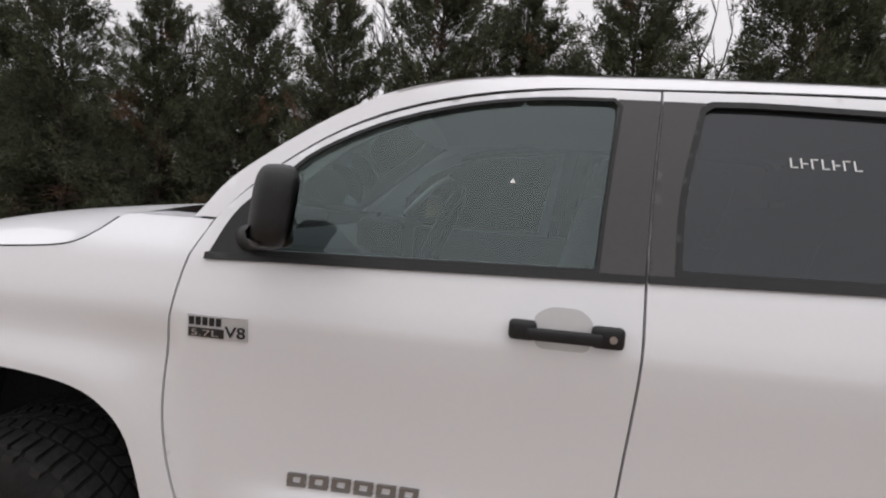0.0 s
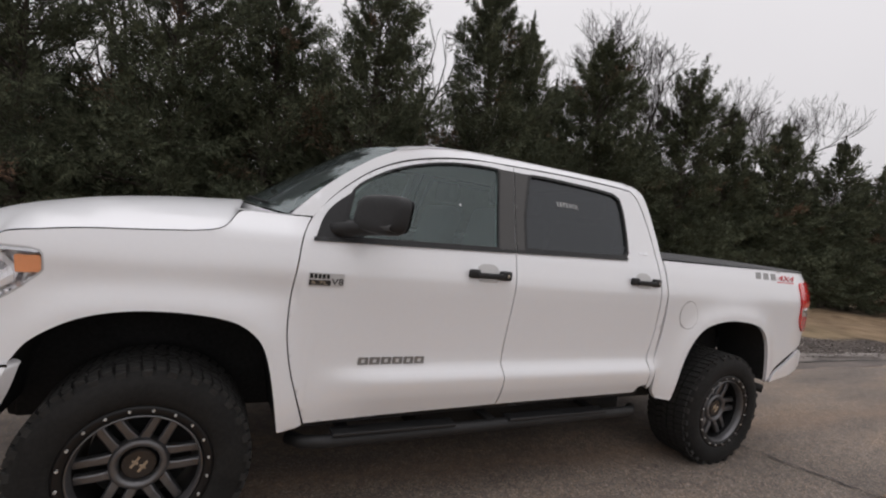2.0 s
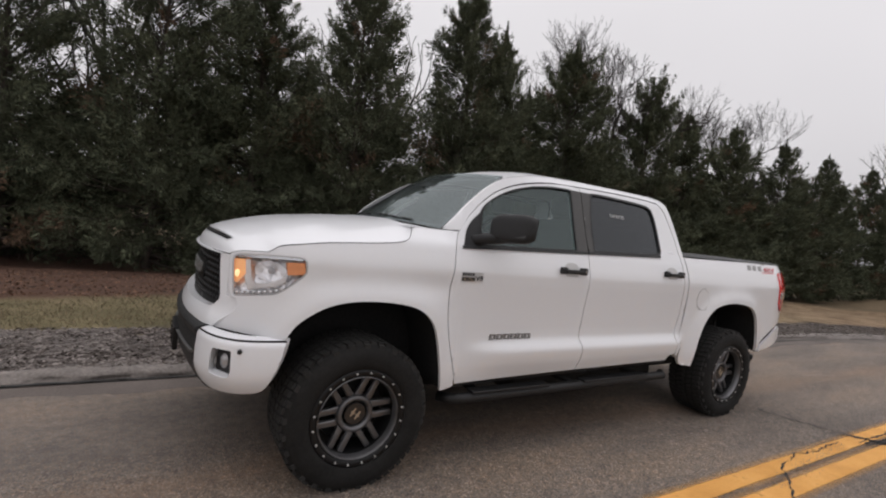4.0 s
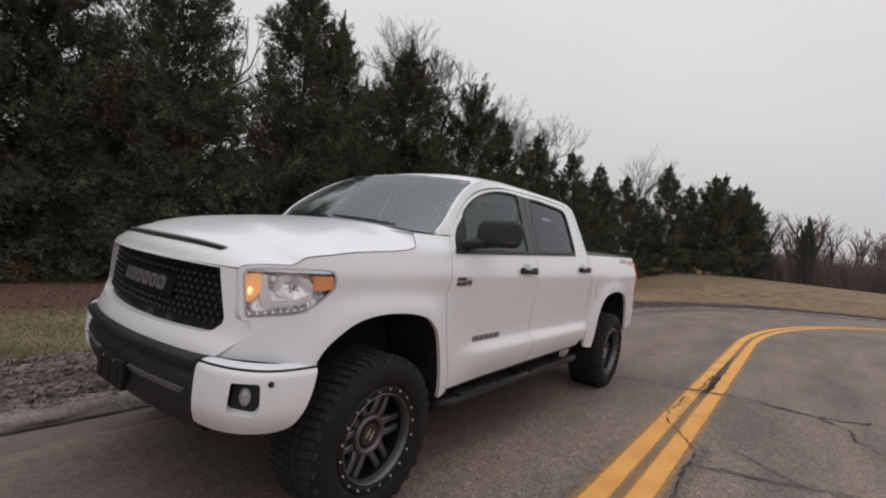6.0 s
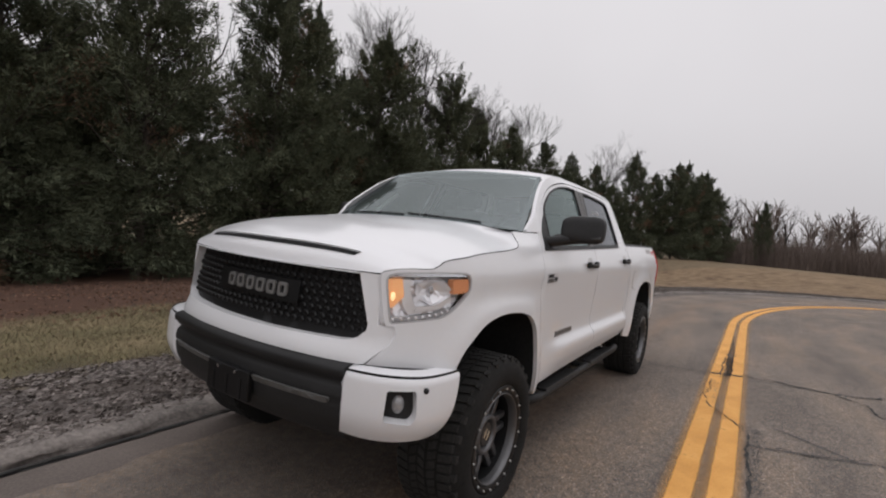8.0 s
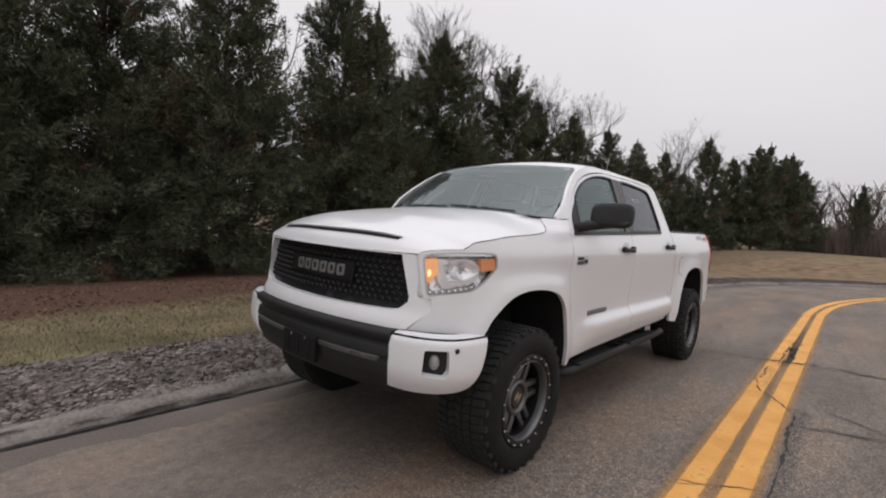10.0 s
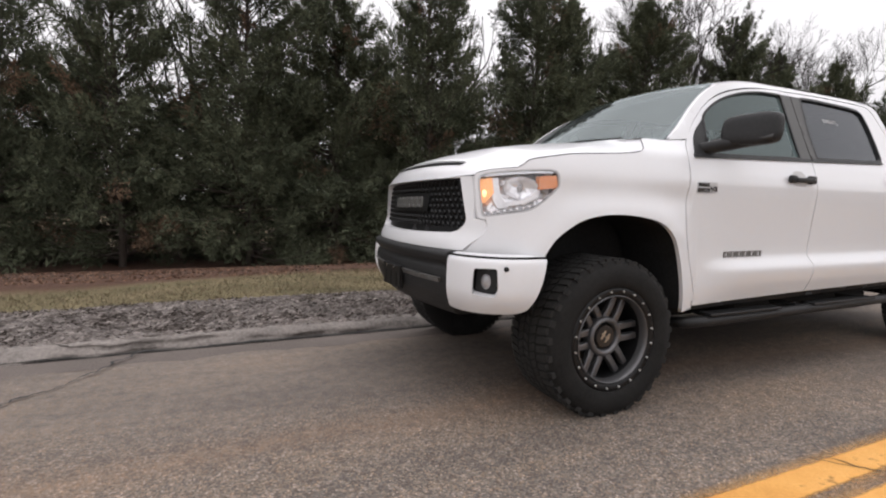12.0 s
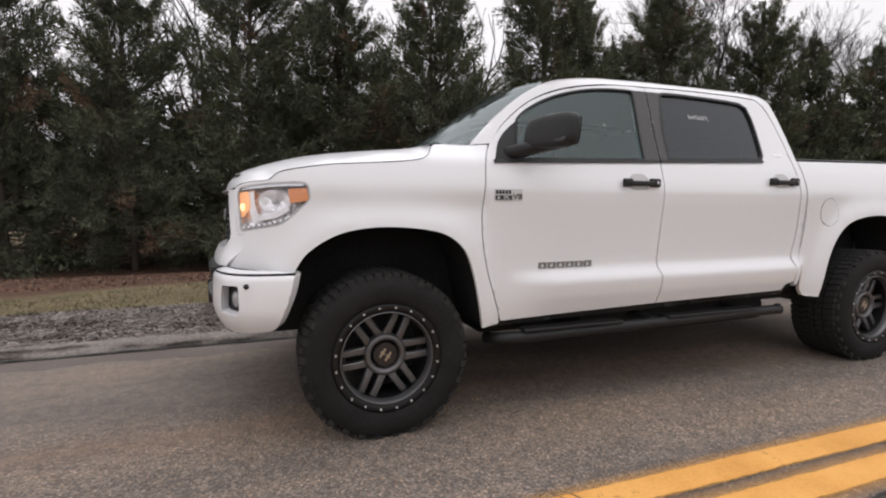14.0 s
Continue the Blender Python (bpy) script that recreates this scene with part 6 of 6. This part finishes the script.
# inner cavity shells
for mirror, left in sides():
    for arch, xc in ((F_ARCH, .02), (R_ARCH, 3.68)):
        n = len(arch)
        def liner(u, v):
            p = on_curve([(a, 0, b) for a, b in arch], u)
            k = .012 * (1 - v)
            return p.x, mirror(side_y(p.x, p.z) + .012 + v * .42), p.z + k
        sheet("wheel_liner", liner, 48, 6, DARK, truck, "black wheel arch liner", flip=left)
        ys = sorted((mirror(.43), mirror(.47)))
        box("arch_wall", xc - .53, xc + .53, ys[0], ys[1], .45, 1.06, DARK, truck, "dark inner arch wall", .01)
        # flange of the arch
    side_panel("corner_shell", [(-.72, .80), (-.44, .80), (-.42, .84), (-.72, .85)], truck, left, mirror, DARK, "dark gap between bumper and fender", out=-.03, rim=.004)
    side_panel("door_gap_shell", [(.58, .52), (2.90, .56), (2.91, 1.40), (.53, 1.38), (.49, 1.15), (.49, .92), (.52, .75)], truck, left, mirror, DARK, "dark body shell behind the door gaps", out=-.03, step=.12, rim=.01)
    seam = [(.585, 1.445), (.67, 1.555), (.77, 1.645), (.90, 1.735), (1.06, 1.805), (1.25, 1.855), (1.45, 1.885), (1.77, 1.898), (2.2, 1.905), (2.6, 1.897), (2.75, 1.885), (2.80, 1.835), (2.84, 1.72), (2.868, 1.56), (2.88, 1.42)]
    lo = [(x, z - .014) for x, z in seam[:10]] + [(x - .014, z - .008) for x, z in seam[10:]]
    hi = [(x, z + .018) for x, z in seam[:10]] + [(x + .016, z + .010) for x, z in seam[10:]]
    side_panel("seam_shell", lo + hi[::-1], truck, left, mirror, DARK, "dark seam behind the door frames", out=-.014, rim=.004)
    side_panel("pillar_shell", [(1.66, 1.40), (1.78, 1.40), (1.84, 1.90), (1.70, 1.90)], truck, left, mirror, DARK, "dark pillar behind the door gap", out=-.016, rim=.004)
# chassis box drawn extra wide to deepen the shade under the truck
box("chassis", .55, 3.12, .14, 1.86, .46, .60, DARK, truck, "black chassis and underbody, widened to shade the road", .03)
box("chassis_rail", -.55, 4.6, .45, 1.55, .44, .58, DARK, truck, "black chassis rails", .03)
box("engine_bay", -.60, .55, .5, 1.5, .60, 1.20, DARK, truck, "dark engine bay under the bonnet", .03)
box("bed_floor", 2.98, 4.74, .48, 1.52, .85, .92, DARK, truck, "black bed floor", .01)
box("bed_front", 2.96, 2.99, .10, 1.90, .60, 1.44, WHITE, truck, "white bed front wall", .008)
box("cab_back", 2.895, 2.93, .10, 1.90, .60, 1.46, WHITE, truck, "white cab rear wall", .01)
sheet("tonneau_cover", lambda u, v: (2.97 + 1.77 * u, .12 + 1.76 * v, 1.462 + .02 * u + .014 * math.sin(math.pi * v)), 10, 16, BLACK_TRIM, truck, "black bed cover")
tail = box("tailgate", 4.72, 4.79, .14, 1.86, .86, 1.462, WHITE, truck, "white tailgate", .02)
box("tailgate_handle", 4.785, 4.80, .9, 1.1, 1.28, 1.34, BLACK_TRIM, tail, "black tailgate handle", .005)
bm = bmesh.new()
box_bm(bm, 4.60, 4.83, .06, 1.94, .655, .805, .022, 3)
rear_bumper = part("rear_bumper", bm, WHITE, truck, "white rear step bumper", True)
box("step_pad", 4.64, 4.82, .10, 1.90, .803, .818, BLACK_TRIM, rear_bumper, "black step pad on the rear bumper", .004)
for mirror, left in sides():
    side_panel("bumper_end", [(4.285, .572), (4.33, .630), (4.50, .722), (4.69, .808), (4.79, .812), (4.835, .80), (4.84, .68), (4.80, .655), (4.5, .605)], rear_bumper, left, mirror, WHITE, "white swept bumper end", out=.004, rim=.10)
    side_panel("bumper_gap", [(4.285, .590), (4.33, .640), (4.50, .732), (4.69, .820), (4.79, .824), (4.79, .842), (4.68, .838), (4.49, .755), (4.28, .645)], rear_bumper, left, mirror, BLACK_TRIM, "black strip above the bumper end", out=-.012, rim=.05)
# unseen blocks and axles, added to keep light from under the truck
box("underbody_block", .75, 2.7, .62, 1.38, .27, .46, DARK, truck, "unseen dark block added to shade the road under the truck", .05)
box("underbody_side_block", 1.3, 2.9, .22, .60, .30, .46, DARK, truck, "unseen dark side block added to shade the road", .04)
tube("rear_axle", [(3.70, .30, .385), (3.70, 1.70, .385)], .06, DARK, truck, "unseen dark rear axle added to deepen the shade below", 12)
tube("front_axle", [(0.0, .30, .385), (0.0, 1.70, .385)], .05, DARK, truck, "unseen dark front axle added to deepen the shade below", 12)
sheet("rear_window", lambda u, v: (2.93 - .14 * u, .30 + 1.40 * v + .06 * u * (1 - 2 * v), 1.48 + .40 * u), 4, 8, TINT_REAR, truck, "dark rear window")
sheet("rear_header", lambda u, v: (2.925 - .02 * u, .16 + 1.68 * v, 1.44 + .045 * u), 3, 8, WHITE, truck)
tube("exhaust_tip", [(4.15, .25, .52), (4.30, .12, .50), (4.34, .06, .49)], .035, BLACK_TRIM, truck, "black exhaust tip", 14)

# side steps
for mirror, left in sides():
    pts = [(.60, .14, .395), (.66, .06, .40), (.74, .035, .405), (2.70, .035, .42), (2.82, .05, .415), (2.90, .12, .405)]
    step = tube("side_step", [(x, mirror(y), z - .004) for x, y, z in pts], .033, BLACK_TRIM, truck, "black tubular side step", 16)
    for x0, x1 in ((.78, 1.45), (1.80, 2.55)):
        ys = sorted((mirror(-.005), mirror(.085)))
        box("step_pad", x0, x1, ys[0], ys[1], .434, .452, BLACK_TRIM, step, "ribbed black step pad", .006)
    for x in (.85, 1.7, 2.5):
        ys = sorted((mirror(.04), mirror(.30)))
        box("bracket", x - .03, x + .03, ys[0], ys[1], .42, .445, DARK, step, "", .004)


# wheels
def wheel(x, y0, out):
    """Off-road tyre on a six-pair-spoke alloy wheel; out is -1 or 1, the way the face looks."""
    w = empty("wheel", (x, y0, .385))
    w.parent = truck
    w["label"] = "off-road tyre on a gunmetal alloy wheel with ringed bolts"
    R, N = .424, 96
    prof = [(.262, -.02), (.272, -.046), (.284, -.058), (.305, -.066), (.34, -.068), (.38, -.058), (.405, -.034), (.414, .0), (.418, .06), (.418, .20), (.414, .26), (.405, .292), (.36, .315), (.30, .31), (.245, .28)]
    verts, faces = [], []
    for i in range(N):
        a = 2 * math.pi * i / N
        for r, d in prof:
            zz = r * math.sin(a)
            if zz < -.405:
                zz = -.405 - (zz + .405) * .1
            verts.append((r * math.cos(a), -out * d * 1.0, zz))
    n = len(prof)
    for i in range(N):
        for j in range(n - 1):
            f = [i * n + j, ((i + 1) % N) * n + j, ((i + 1) % N) * n + j + 1, i * n + j + 1]
            faces.append(f)
    tyre = link_mesh("tyre", verts, faces, RUBBER, w)
    # tread blocks
    bm = bmesh.new()
    def block(a0, a1, d0, d1, r0, r1, skew):
        vs = []
        for r in (r0, r1):
            for aa, d in ((a0, d0), (a1, d0), (a1 + skew, d1), (a0 + skew, d1)):
                zz = r * math.sin(aa)
                if zz < -.407:
                    zz = -.407
                vs.append(bm.verts.new((r * math.cos(aa), -out * d, zz)))
        for f in ((4, 5, 6, 7), (0, 1, 5, 4), (1, 2, 6, 5), (2, 3, 7, 6), (3, 0, 4, 7)):
            bm.faces.new([vs[k] for k in f])
    M = 58
    for i in range(M):
        a = 2 * math.pi * i / M
        p = 2 * math.pi / M
        block(a, a + p * .72, -.026, .045, .396, R, p * .25)
        block(a + p * .5, a + p * 1.22, .222, .288, .396, R, -p * .25)
        block(a + p * .1, a + p * .85, .060, .106, .41, R, p * .4)
        block(a + p * .6, a + p * 1.3, .122, .160, .41, R, -p * .4)
        block(a + p * .3, a + p * 1.0, .170, .210, .41, R, p * .4)
        if i % 2 == 0:
            # side biter on the shoulder
            block(a, a + p * .75, -.048, -.024, .372, .412, 0)
    bmesh.ops.recalc_face_normals(bm, faces=bm.faces)
    part("tread", bm, TREAD, tyre, "chunky all-terrain tread blocks")
    # rim barrel and outer ring
    prof2 = [(.276, -.030), (.274, -.048), (.262, -.054), (.244, -.050), (.234, -.044), (.226, .0), (.217, .10), (.20, .24), (.24, .27)]
    verts, faces = [], []
    for i in range(72):
        a = 2 * math.pi * i / 72
        verts += [(r * math.cos(a), -out * d, r * math.sin(a)) for r, d in prof2]
    n = len(prof2)
    for i in range(72):
        for j in range(n - 1):
            faces.append([i * n + j, ((i + 1) % 72) * n + j, ((i + 1) % 72) * n + j + 1, i * n + j + 1])
    rim = link_mesh("rim", verts, faces, GRILLE_BLACK, w, "black bolted rim ring")
    for k in range(20):
        a = 2 * math.pi * (k + .5) / 20
        bm = bmesh.new()
        bmesh.ops.create_cone(bm, cap_ends=True, segments=8, radius1=.0065, radius2=.005, depth=.012, matrix=Matrix.Translation((.256 * math.cos(a), out * .055, .256 * math.sin(a))) @ Matrix.Rotation(radians(90), 4, "X"))
        part("rim_bolt", bm, BOLT, rim)
    # lip
    verts, faces = [], []
    prof3 = [(.233, -.045), (.230, -.051), (.226, -.047), (.220, -.022), (.217, -.002)]
    for i in range(72):
        a = 2 * math.pi * i / 72
        verts += [(r * math.cos(a), -out * d, r * math.sin(a)) for r, d in prof3]
    n = len(prof3)
    for i in range(72):
        for j in range(n - 1):
            faces.append([i * n + j, ((i + 1) % 72) * n + j, ((i + 1) % 72) * n + j + 1, i * n + j + 1])
    link_mesh("rim_lip", verts, faces, GUNMETAL, w, "gunmetal inner lip")
    for k in range(6):
        for sgn in (-1, 1):
            bm = bmesh.new()
            vs = []
            for r, half, dep, off in ((.085, .0195, .034, .034), (.14, .0165, .026, .034), (.219, .0165, .026, .033)):
                vs.append([bm.verts.new((r, -out * d, sgn * off + h)) for d, h in ((dep + .032, -half * 1.1), (dep + .004, -half), (dep, -half * .7), (dep, half * .7), (dep + .004, half), (dep + .032, half * 1.1))])
            for a, b in zip(vs, vs[1:]):
                for j in range(6):
                    bm.faces.new([a[j], a[(j + 1) % 6], b[(j + 1) % 6], b[j]])
            bm.faces.new(vs[0]), bm.faces.new(vs[-1])
            bmesh.ops.recalc_face_normals(bm, faces=bm.faces)
            bm.transform(Matrix.Rotation(2 * math.pi * (k - .08) / 6, 4, "Y"))
            part("spoke", bm, GUNMETAL, w)
    bm = bmesh.new()
    hp = [(.108, .07), (.108, .03), (.104, .018), (.096, .010), (.084, .010), (.074, .022), (.070, .06)]
    rows = [[bm.verts.new((r * math.cos(q), -out * d, r * math.sin(q))) for r, d in hp] for q in (2 * math.pi * k / 40 for k in range(40))]
    for k in range(40):
        for j in range(len(hp) - 1):
            bm.faces.new([rows[k][j], rows[(k + 1) % 40][j], rows[(k + 1) % 40][j + 1], rows[k][j + 1]])
    bmesh.ops.recalc_face_normals(bm, faces=bm.faces)
    part("hub", bm, GUNMETAL, w, "gunmetal hub ring", True)
    bm = bmesh.new()
    bmesh.ops.create_cone(bm, cap_ends=True, segments=30, radius1=.068, radius2=.060, depth=.05, matrix=Matrix.Translation((0, -out * .045, 0)) @ Matrix.Rotation(radians(90), 4, "X"))
    bmesh.ops.bevel(bm, geom=list(bm.edges), offset=.004, segments=2, affect="EDGES")
    cap = part("centre_cap", bm, BLACK_GLOSS, w, "black centre cap")
    for k in (-1, 1):
        bm = bmesh.new()
        box_bm(bm, -.004 + k * .013, .004 + k * .013, -.003, .003, -.024, .024, .002)
        box_bm(bm, -.010 + k * .013, .010 + k * .013, -.003, .003, -.004, .004, .002)
        bm.transform(Matrix.Translation((0, -out * .018, 0)) @ Matrix.Rotation(radians(35), 4, 'Y') @ Matrix.Diagonal((1.3, 1, 1.1, 1)))
        part("cap_mark", bm, BRONZE, cap, "small pale bronze mark")
    bm = bmesh.new()
    bmesh.ops.create_cone(bm, cap_ends=True, segments=40, radius1=.19, radius2=.19, depth=.02, matrix=Matrix.Translation((0, -out * .13, 0)) @ Matrix.Rotation(radians(90), 4, "X"))
    part("brake_disc", bm, DARK, w, "dark brake behind the spokes")
    return w


first = wheel(0.0, .0, -1)
wheel(3.70, .0, -1)
wheel(0.0, 2.0, 1)
wheel(3.70, 2.0, 1)


# door mirrors
for mirror, left in sides():
    bm = bmesh.new()
    rows = []
    for x, y, z, hz, hx in ((.665, .10, 1.414, .030, .030), (.72, .04, 1.424, .034, .036), (.785, -.02, 1.438, .034, .044), (.85, -.09, 1.450, .030, .046), (.905, -.20, 1.456, .020, .036)):
        ring = []
        for k in range(12):
            q = 2 * math.pi * k / 12
            cx, cz = math.cos(q), math.sin(q)
            f = 1 / (abs(cx) ** 3 + abs(cz) ** 3) ** (1 / 3)
            ring.append(bm.verts.new((x + hx * cx * f, mirror(y), z + hz * cz * f)))
        rows.append(ring)
    for ra, rb in zip(rows, rows[1:]):
        for k in range(12):
            bm.faces.new([ra[k], ra[(k + 1) % 12], rb[(k + 1) % 12], rb[k]])
    bm.faces.new(rows[0]), bm.faces.new(rows[-1])
    bmesh.ops.recalc_face_normals(bm, faces=bm.faces)
    arm = part("mirror_arm", bm, BLACK_TRIM, truck, "black mirror arm", True)
    bm = bmesh.new()
    bmesh.ops.create_cube(bm, size=1)
    bmesh.ops.subdivide_edges(bm, edges=list(bm.edges), cuts=7, use_grid_fill=True)
    for v in bm.verts:
        p = v.co * 2
        # rounded box
        k = (abs(p.x) ** 4 + abs(p.y) ** 4 + abs(p.z) ** 4) ** .25
        p = p / k if k > 0 else p
        q = (p.y + 1) / 2
        front, rear = .868 - .125 * q, .962 - .10 * q
        v.co = Vector(((front + rear) / 2 + p.x * (rear - front) / 2 + .012 * p.z, -.122 + p.y * .13, 1.517 + p.z * (.094 - .012 * q)))
    for v in bm.verts:
        v.co.y = mirror(v.co.y)
    bmesh.ops.recalc_face_normals(bm, faces=bm.faces)
    head = part("mirror_head", bm, BLACK_TRIM, truck, "black folding door mirror", True)
    # raised lower band across the mirror shell
    bm = bmesh.new()
    rows = []
    for k in range(13):
        q = k / 12
        y = .035 - .275 * q
        front = .868 - .125 * (1 - q) - .006
        rows.append([bm.verts.new((front + dx, mirror(y), z)) for dx, z in ((.030, 1.428 + .014 * q), (-.002, 1.440 + .012 * q), (-.006, 1.458 + .008 * q), (.004, 1.472 + .006 * q))])
    for ra, rb in zip(rows, rows[1:]):
        for k in range(3):
            bm.faces.new([ra[k], ra[k + 1], rb[k + 1], rb[k]])
    bmesh.ops.recalc_face_normals(bm, faces=bm.faces)
    part("mirror_band", bm, BLACK_GLOSS, head, "darker lower band of the mirror", True)
    gv = []
    for yy, zz in soft_corners([(-.112, -.074), (.10, -.064), (.10, .066), (-.11, .076)], .03):
        q = (yy / .13 + 1) / 2
        gv.append((.965 - .10 * q + .012 * zz / .09, mirror(-.122 + yy), 1.517 + zz))
    link_mesh("mirror_glass", gv, [list(range(len(gv)))], CHROME, head, "mirror glass", False)

# badges on the doors
def badge_bar(name, x0, x1, z0, z1, material, parent, label="", out=.004, slant=0.0):
    return side_panel(name, [(x0, z0), (x1, z0), (x1 + slant, z1), (x0 + slant, z1)], parent, True, lambda y: y, material, label, out=out, rim=max(.001, out), step=.05)


def badge_text(body, x, z, size, material, parent, name, label, width=None, out=.007):
    cu = bpy.data.curves.new(name, "FONT")
    cu.body, cu.size, cu.extrude, cu.align_x = body, size, .0015, "LEFT"
    tmp = new(name, cu)
    bpy.context.view_layer.update()
    me = bpy.data.meshes.new_from_object(tmp.evaluated_get(bpy.context.evaluated_depsgraph_get()))
    bpy.data.objects.remove(tmp)
    xs = [v.co.x for v in me.vertices]
    k = width / (max(xs) - min(xs)) if width else 1
    for v in me.vertices:
        v.co = Vector((x + (v.co.x - min(xs)) * k, side_y(x, z) - out - v.co.z, z + v.co.y))
    me.materials.append(material)
    ob = new(name, me)
    ob.parent = parent
    ob["label"] = label
    return ob


left_door = [o for o in truck.children if o.name.startswith("front_door")][0]
plate_b = badge_bar("engine_badge", .586, .748, 1.162, 1.222, BADGE, left_door, "silver engine badge reading 5.7L V8", .005)
badge_bar("badge_field", .589, .686, 1.165, 1.189, BLACK_GLOSS, plate_b, "", .0065)
badge_text("5.7L", .598, 1.169, .024, CHROME, plate_b, "badge_text", "raised characters 5.7L", .075, .008)
badge_text("V8", .689, 1.170, .042, BLACK_TRIM, plate_b, "badge_text", "raised characters V8", .055, .007)
for k in range(5):
    badge_bar("badge_bar", .591 + k * .0185, .604 + k * .0185, 1.196, 1.217, BLACK_TRIM, plate_b, "", .007)
for k in range(6):
    x0 = .863 + k * .0597
    badge_bar("emblem_block", x0, x0 + .050, .786, .794, GREY_BADGE, left_door, "", .007, .003)
    badge_bar("emblem_block", x0, x0 + .050, .813, .821, GREY_BADGE, left_door, "", .007, .003)
    badge_bar("emblem_block", x0, x0 + .014, .794, .813, GREY_BADGE, left_door, "", .007, .003)
    badge_bar("emblem_block", x0 + .036, x0 + .050, .794, .813, GREY_BADGE, left_door, "", .007, .003)
bed_left = [o for o in truck.children if o.name.startswith("bed_side")][0]
badge_text("4X4", 4.275, 1.391, .062, RED_DECAL, bed_left, "decal_text", "red characters 4X4", .215, .004)
rear_left = [o for o in truck.children if o.name.startswith("rear_door")][0]
for k in range(4):
    badge_bar("trim_badge", 2.725 + k * .020, 2.739 + k * .020, 1.470, 1.486, CHROME, rear_left, "small chrome trim badge", .004)
# marks written on the rear window: seven pale strokes
for k in range(7):
    x0 = 2.080 + k * .025
    badge_bar("window_mark", x0, x0 + .004, 1.705, 1.731, CHALK, rear_left, "white marker stroke on the glass", -.005)
    badge_bar("window_mark", x0 + .006, x0 + .017, (1.705, 1.716, 1.728)[k % 3], (1.708, 1.719, 1.731)[k % 3], CHALK, rear_left, "white marker stroke on the glass", -.005)
side_panel("glass_chip", [(1.378, 1.618), (1.394, 1.618), (1.386, 1.631)], left_door, True, lambda y: y, CHALK, "tiny white sticker on the glass", out=-.005, rim=.001)

# interior
def seat(x, y, w):
    s = empty("seat")
    s.parent = truck
    s["label"] = "grey cloth seat inside the cab"
    bm = bmesh.new()
    box_bm(bm, x - .25, x + .28, y - w / 2, y + w / 2, .98, 1.14, .06, 3)
    part("seat_cushion", bm, SEAT, s, "", True)
    bm = bmesh.new()
    box_bm(bm, x + .22, x + .38, y - w / 2, y + w / 2, 1.08, 1.66, .06, 3)
    bm.transform(Matrix.Translation((x + .3, 0, 1.1)) @ Matrix.Rotation(radians(14), 4, "Y") @ Matrix.Translation((-x - .3, 0, -1.1)))
    part("seat_back", bm, SEAT, s, "", True)
    bm = bmesh.new()
    box_bm(bm, x + .40, x + .50, y - .14, y + .14, 1.68, 1.84, .04, 3)
    part("headrest", bm, SEAT, s, "", True)


seat(1.45, .55, .52), seat(1.45, 1.45, .52)
seat(2.25, .60, .60), seat(2.25, 1.40, .60)
bm = bmesh.new()
box_bm(bm, .42, .98, .17, 1.83, 1.02, 1.40, .07, 3)
dash = part("dashboard", bm, DASH, truck, "dark dashboard", True)
ringv = []
for i in range(40):
    a = 2 * math.pi * i / 40
    ringv.append((1.15 + .07 * math.sin(a), .55 + .185 * math.cos(a), 1.42 + .175 * math.sin(a)))
steering = tube("steering_wheel", ringv + ringv[:1], .019, GRILLE_BLACK, truck, "black steering wheel", 8)
box("wheel_boss", 1.07, 1.14, .48, .62, 1.34, 1.47, GRILLE_BLACK, steering, "black steering wheel boss", .02)
box("instrument_hood", .90, 1.06, .36, .76, 1.36, 1.49, GRILLE_BLACK, truck, "black instrument hood", .03)
box("console", .95, 1.9, .85, 1.15, .9, 1.18, DASH, truck, "dark centre console", .03)
tube("grab_handle", [(.79, 1.80, 1.48), (.86, 1.75, 1.55), (.98, 1.70, 1.66), (1.06, 1.70, 1.71)], .018, LINER, truck, "pale grab handle on the pillar", 8)
for mirror, left in sides():
    skin("pillar_liner", [(.55, 1.46), (.70, 1.50), (.92, 1.70), (1.12, 1.80), (1.1, 1.85), (.95, 1.79), (.78, 1.68)], lambda x, z: (x, mirror(side_y(x, z) + .06), z), (0, 1 if left else -1, 0), LINER, truck, "pale pillar lining", (), .06, .01, flip=not left)
def liner_pt(u, v):
    x, y, z = screen_pt(.985, .06 + .88 * v)
    return x + .006 + (2.84 - x) * u, y, z - .010 + .022 * math.sin(math.pi * min(1, u * 4) / 2)


sheet("headliner", liner_pt, 6, 8, LINER, truck, "grey headliner")
box("cab_floor", .5, 2.92, .12, 1.88, .70, .78, DARK, truck, "dark cab floor", .01)
for mirror, left in sides():
    ys = sorted((mirror(.10), mirror(.13)))
    box("door_card", .62, 2.86, ys[0], ys[1], .75, 1.40, DASH, truck, "dark inner door trim", .01)

# panes let daylight into the cab
for o in truck.children_recursive:
    if o.name.split(".")[0] in ("window_glass", "windscreen", "rear_window"):
        o.visible_shadow = False
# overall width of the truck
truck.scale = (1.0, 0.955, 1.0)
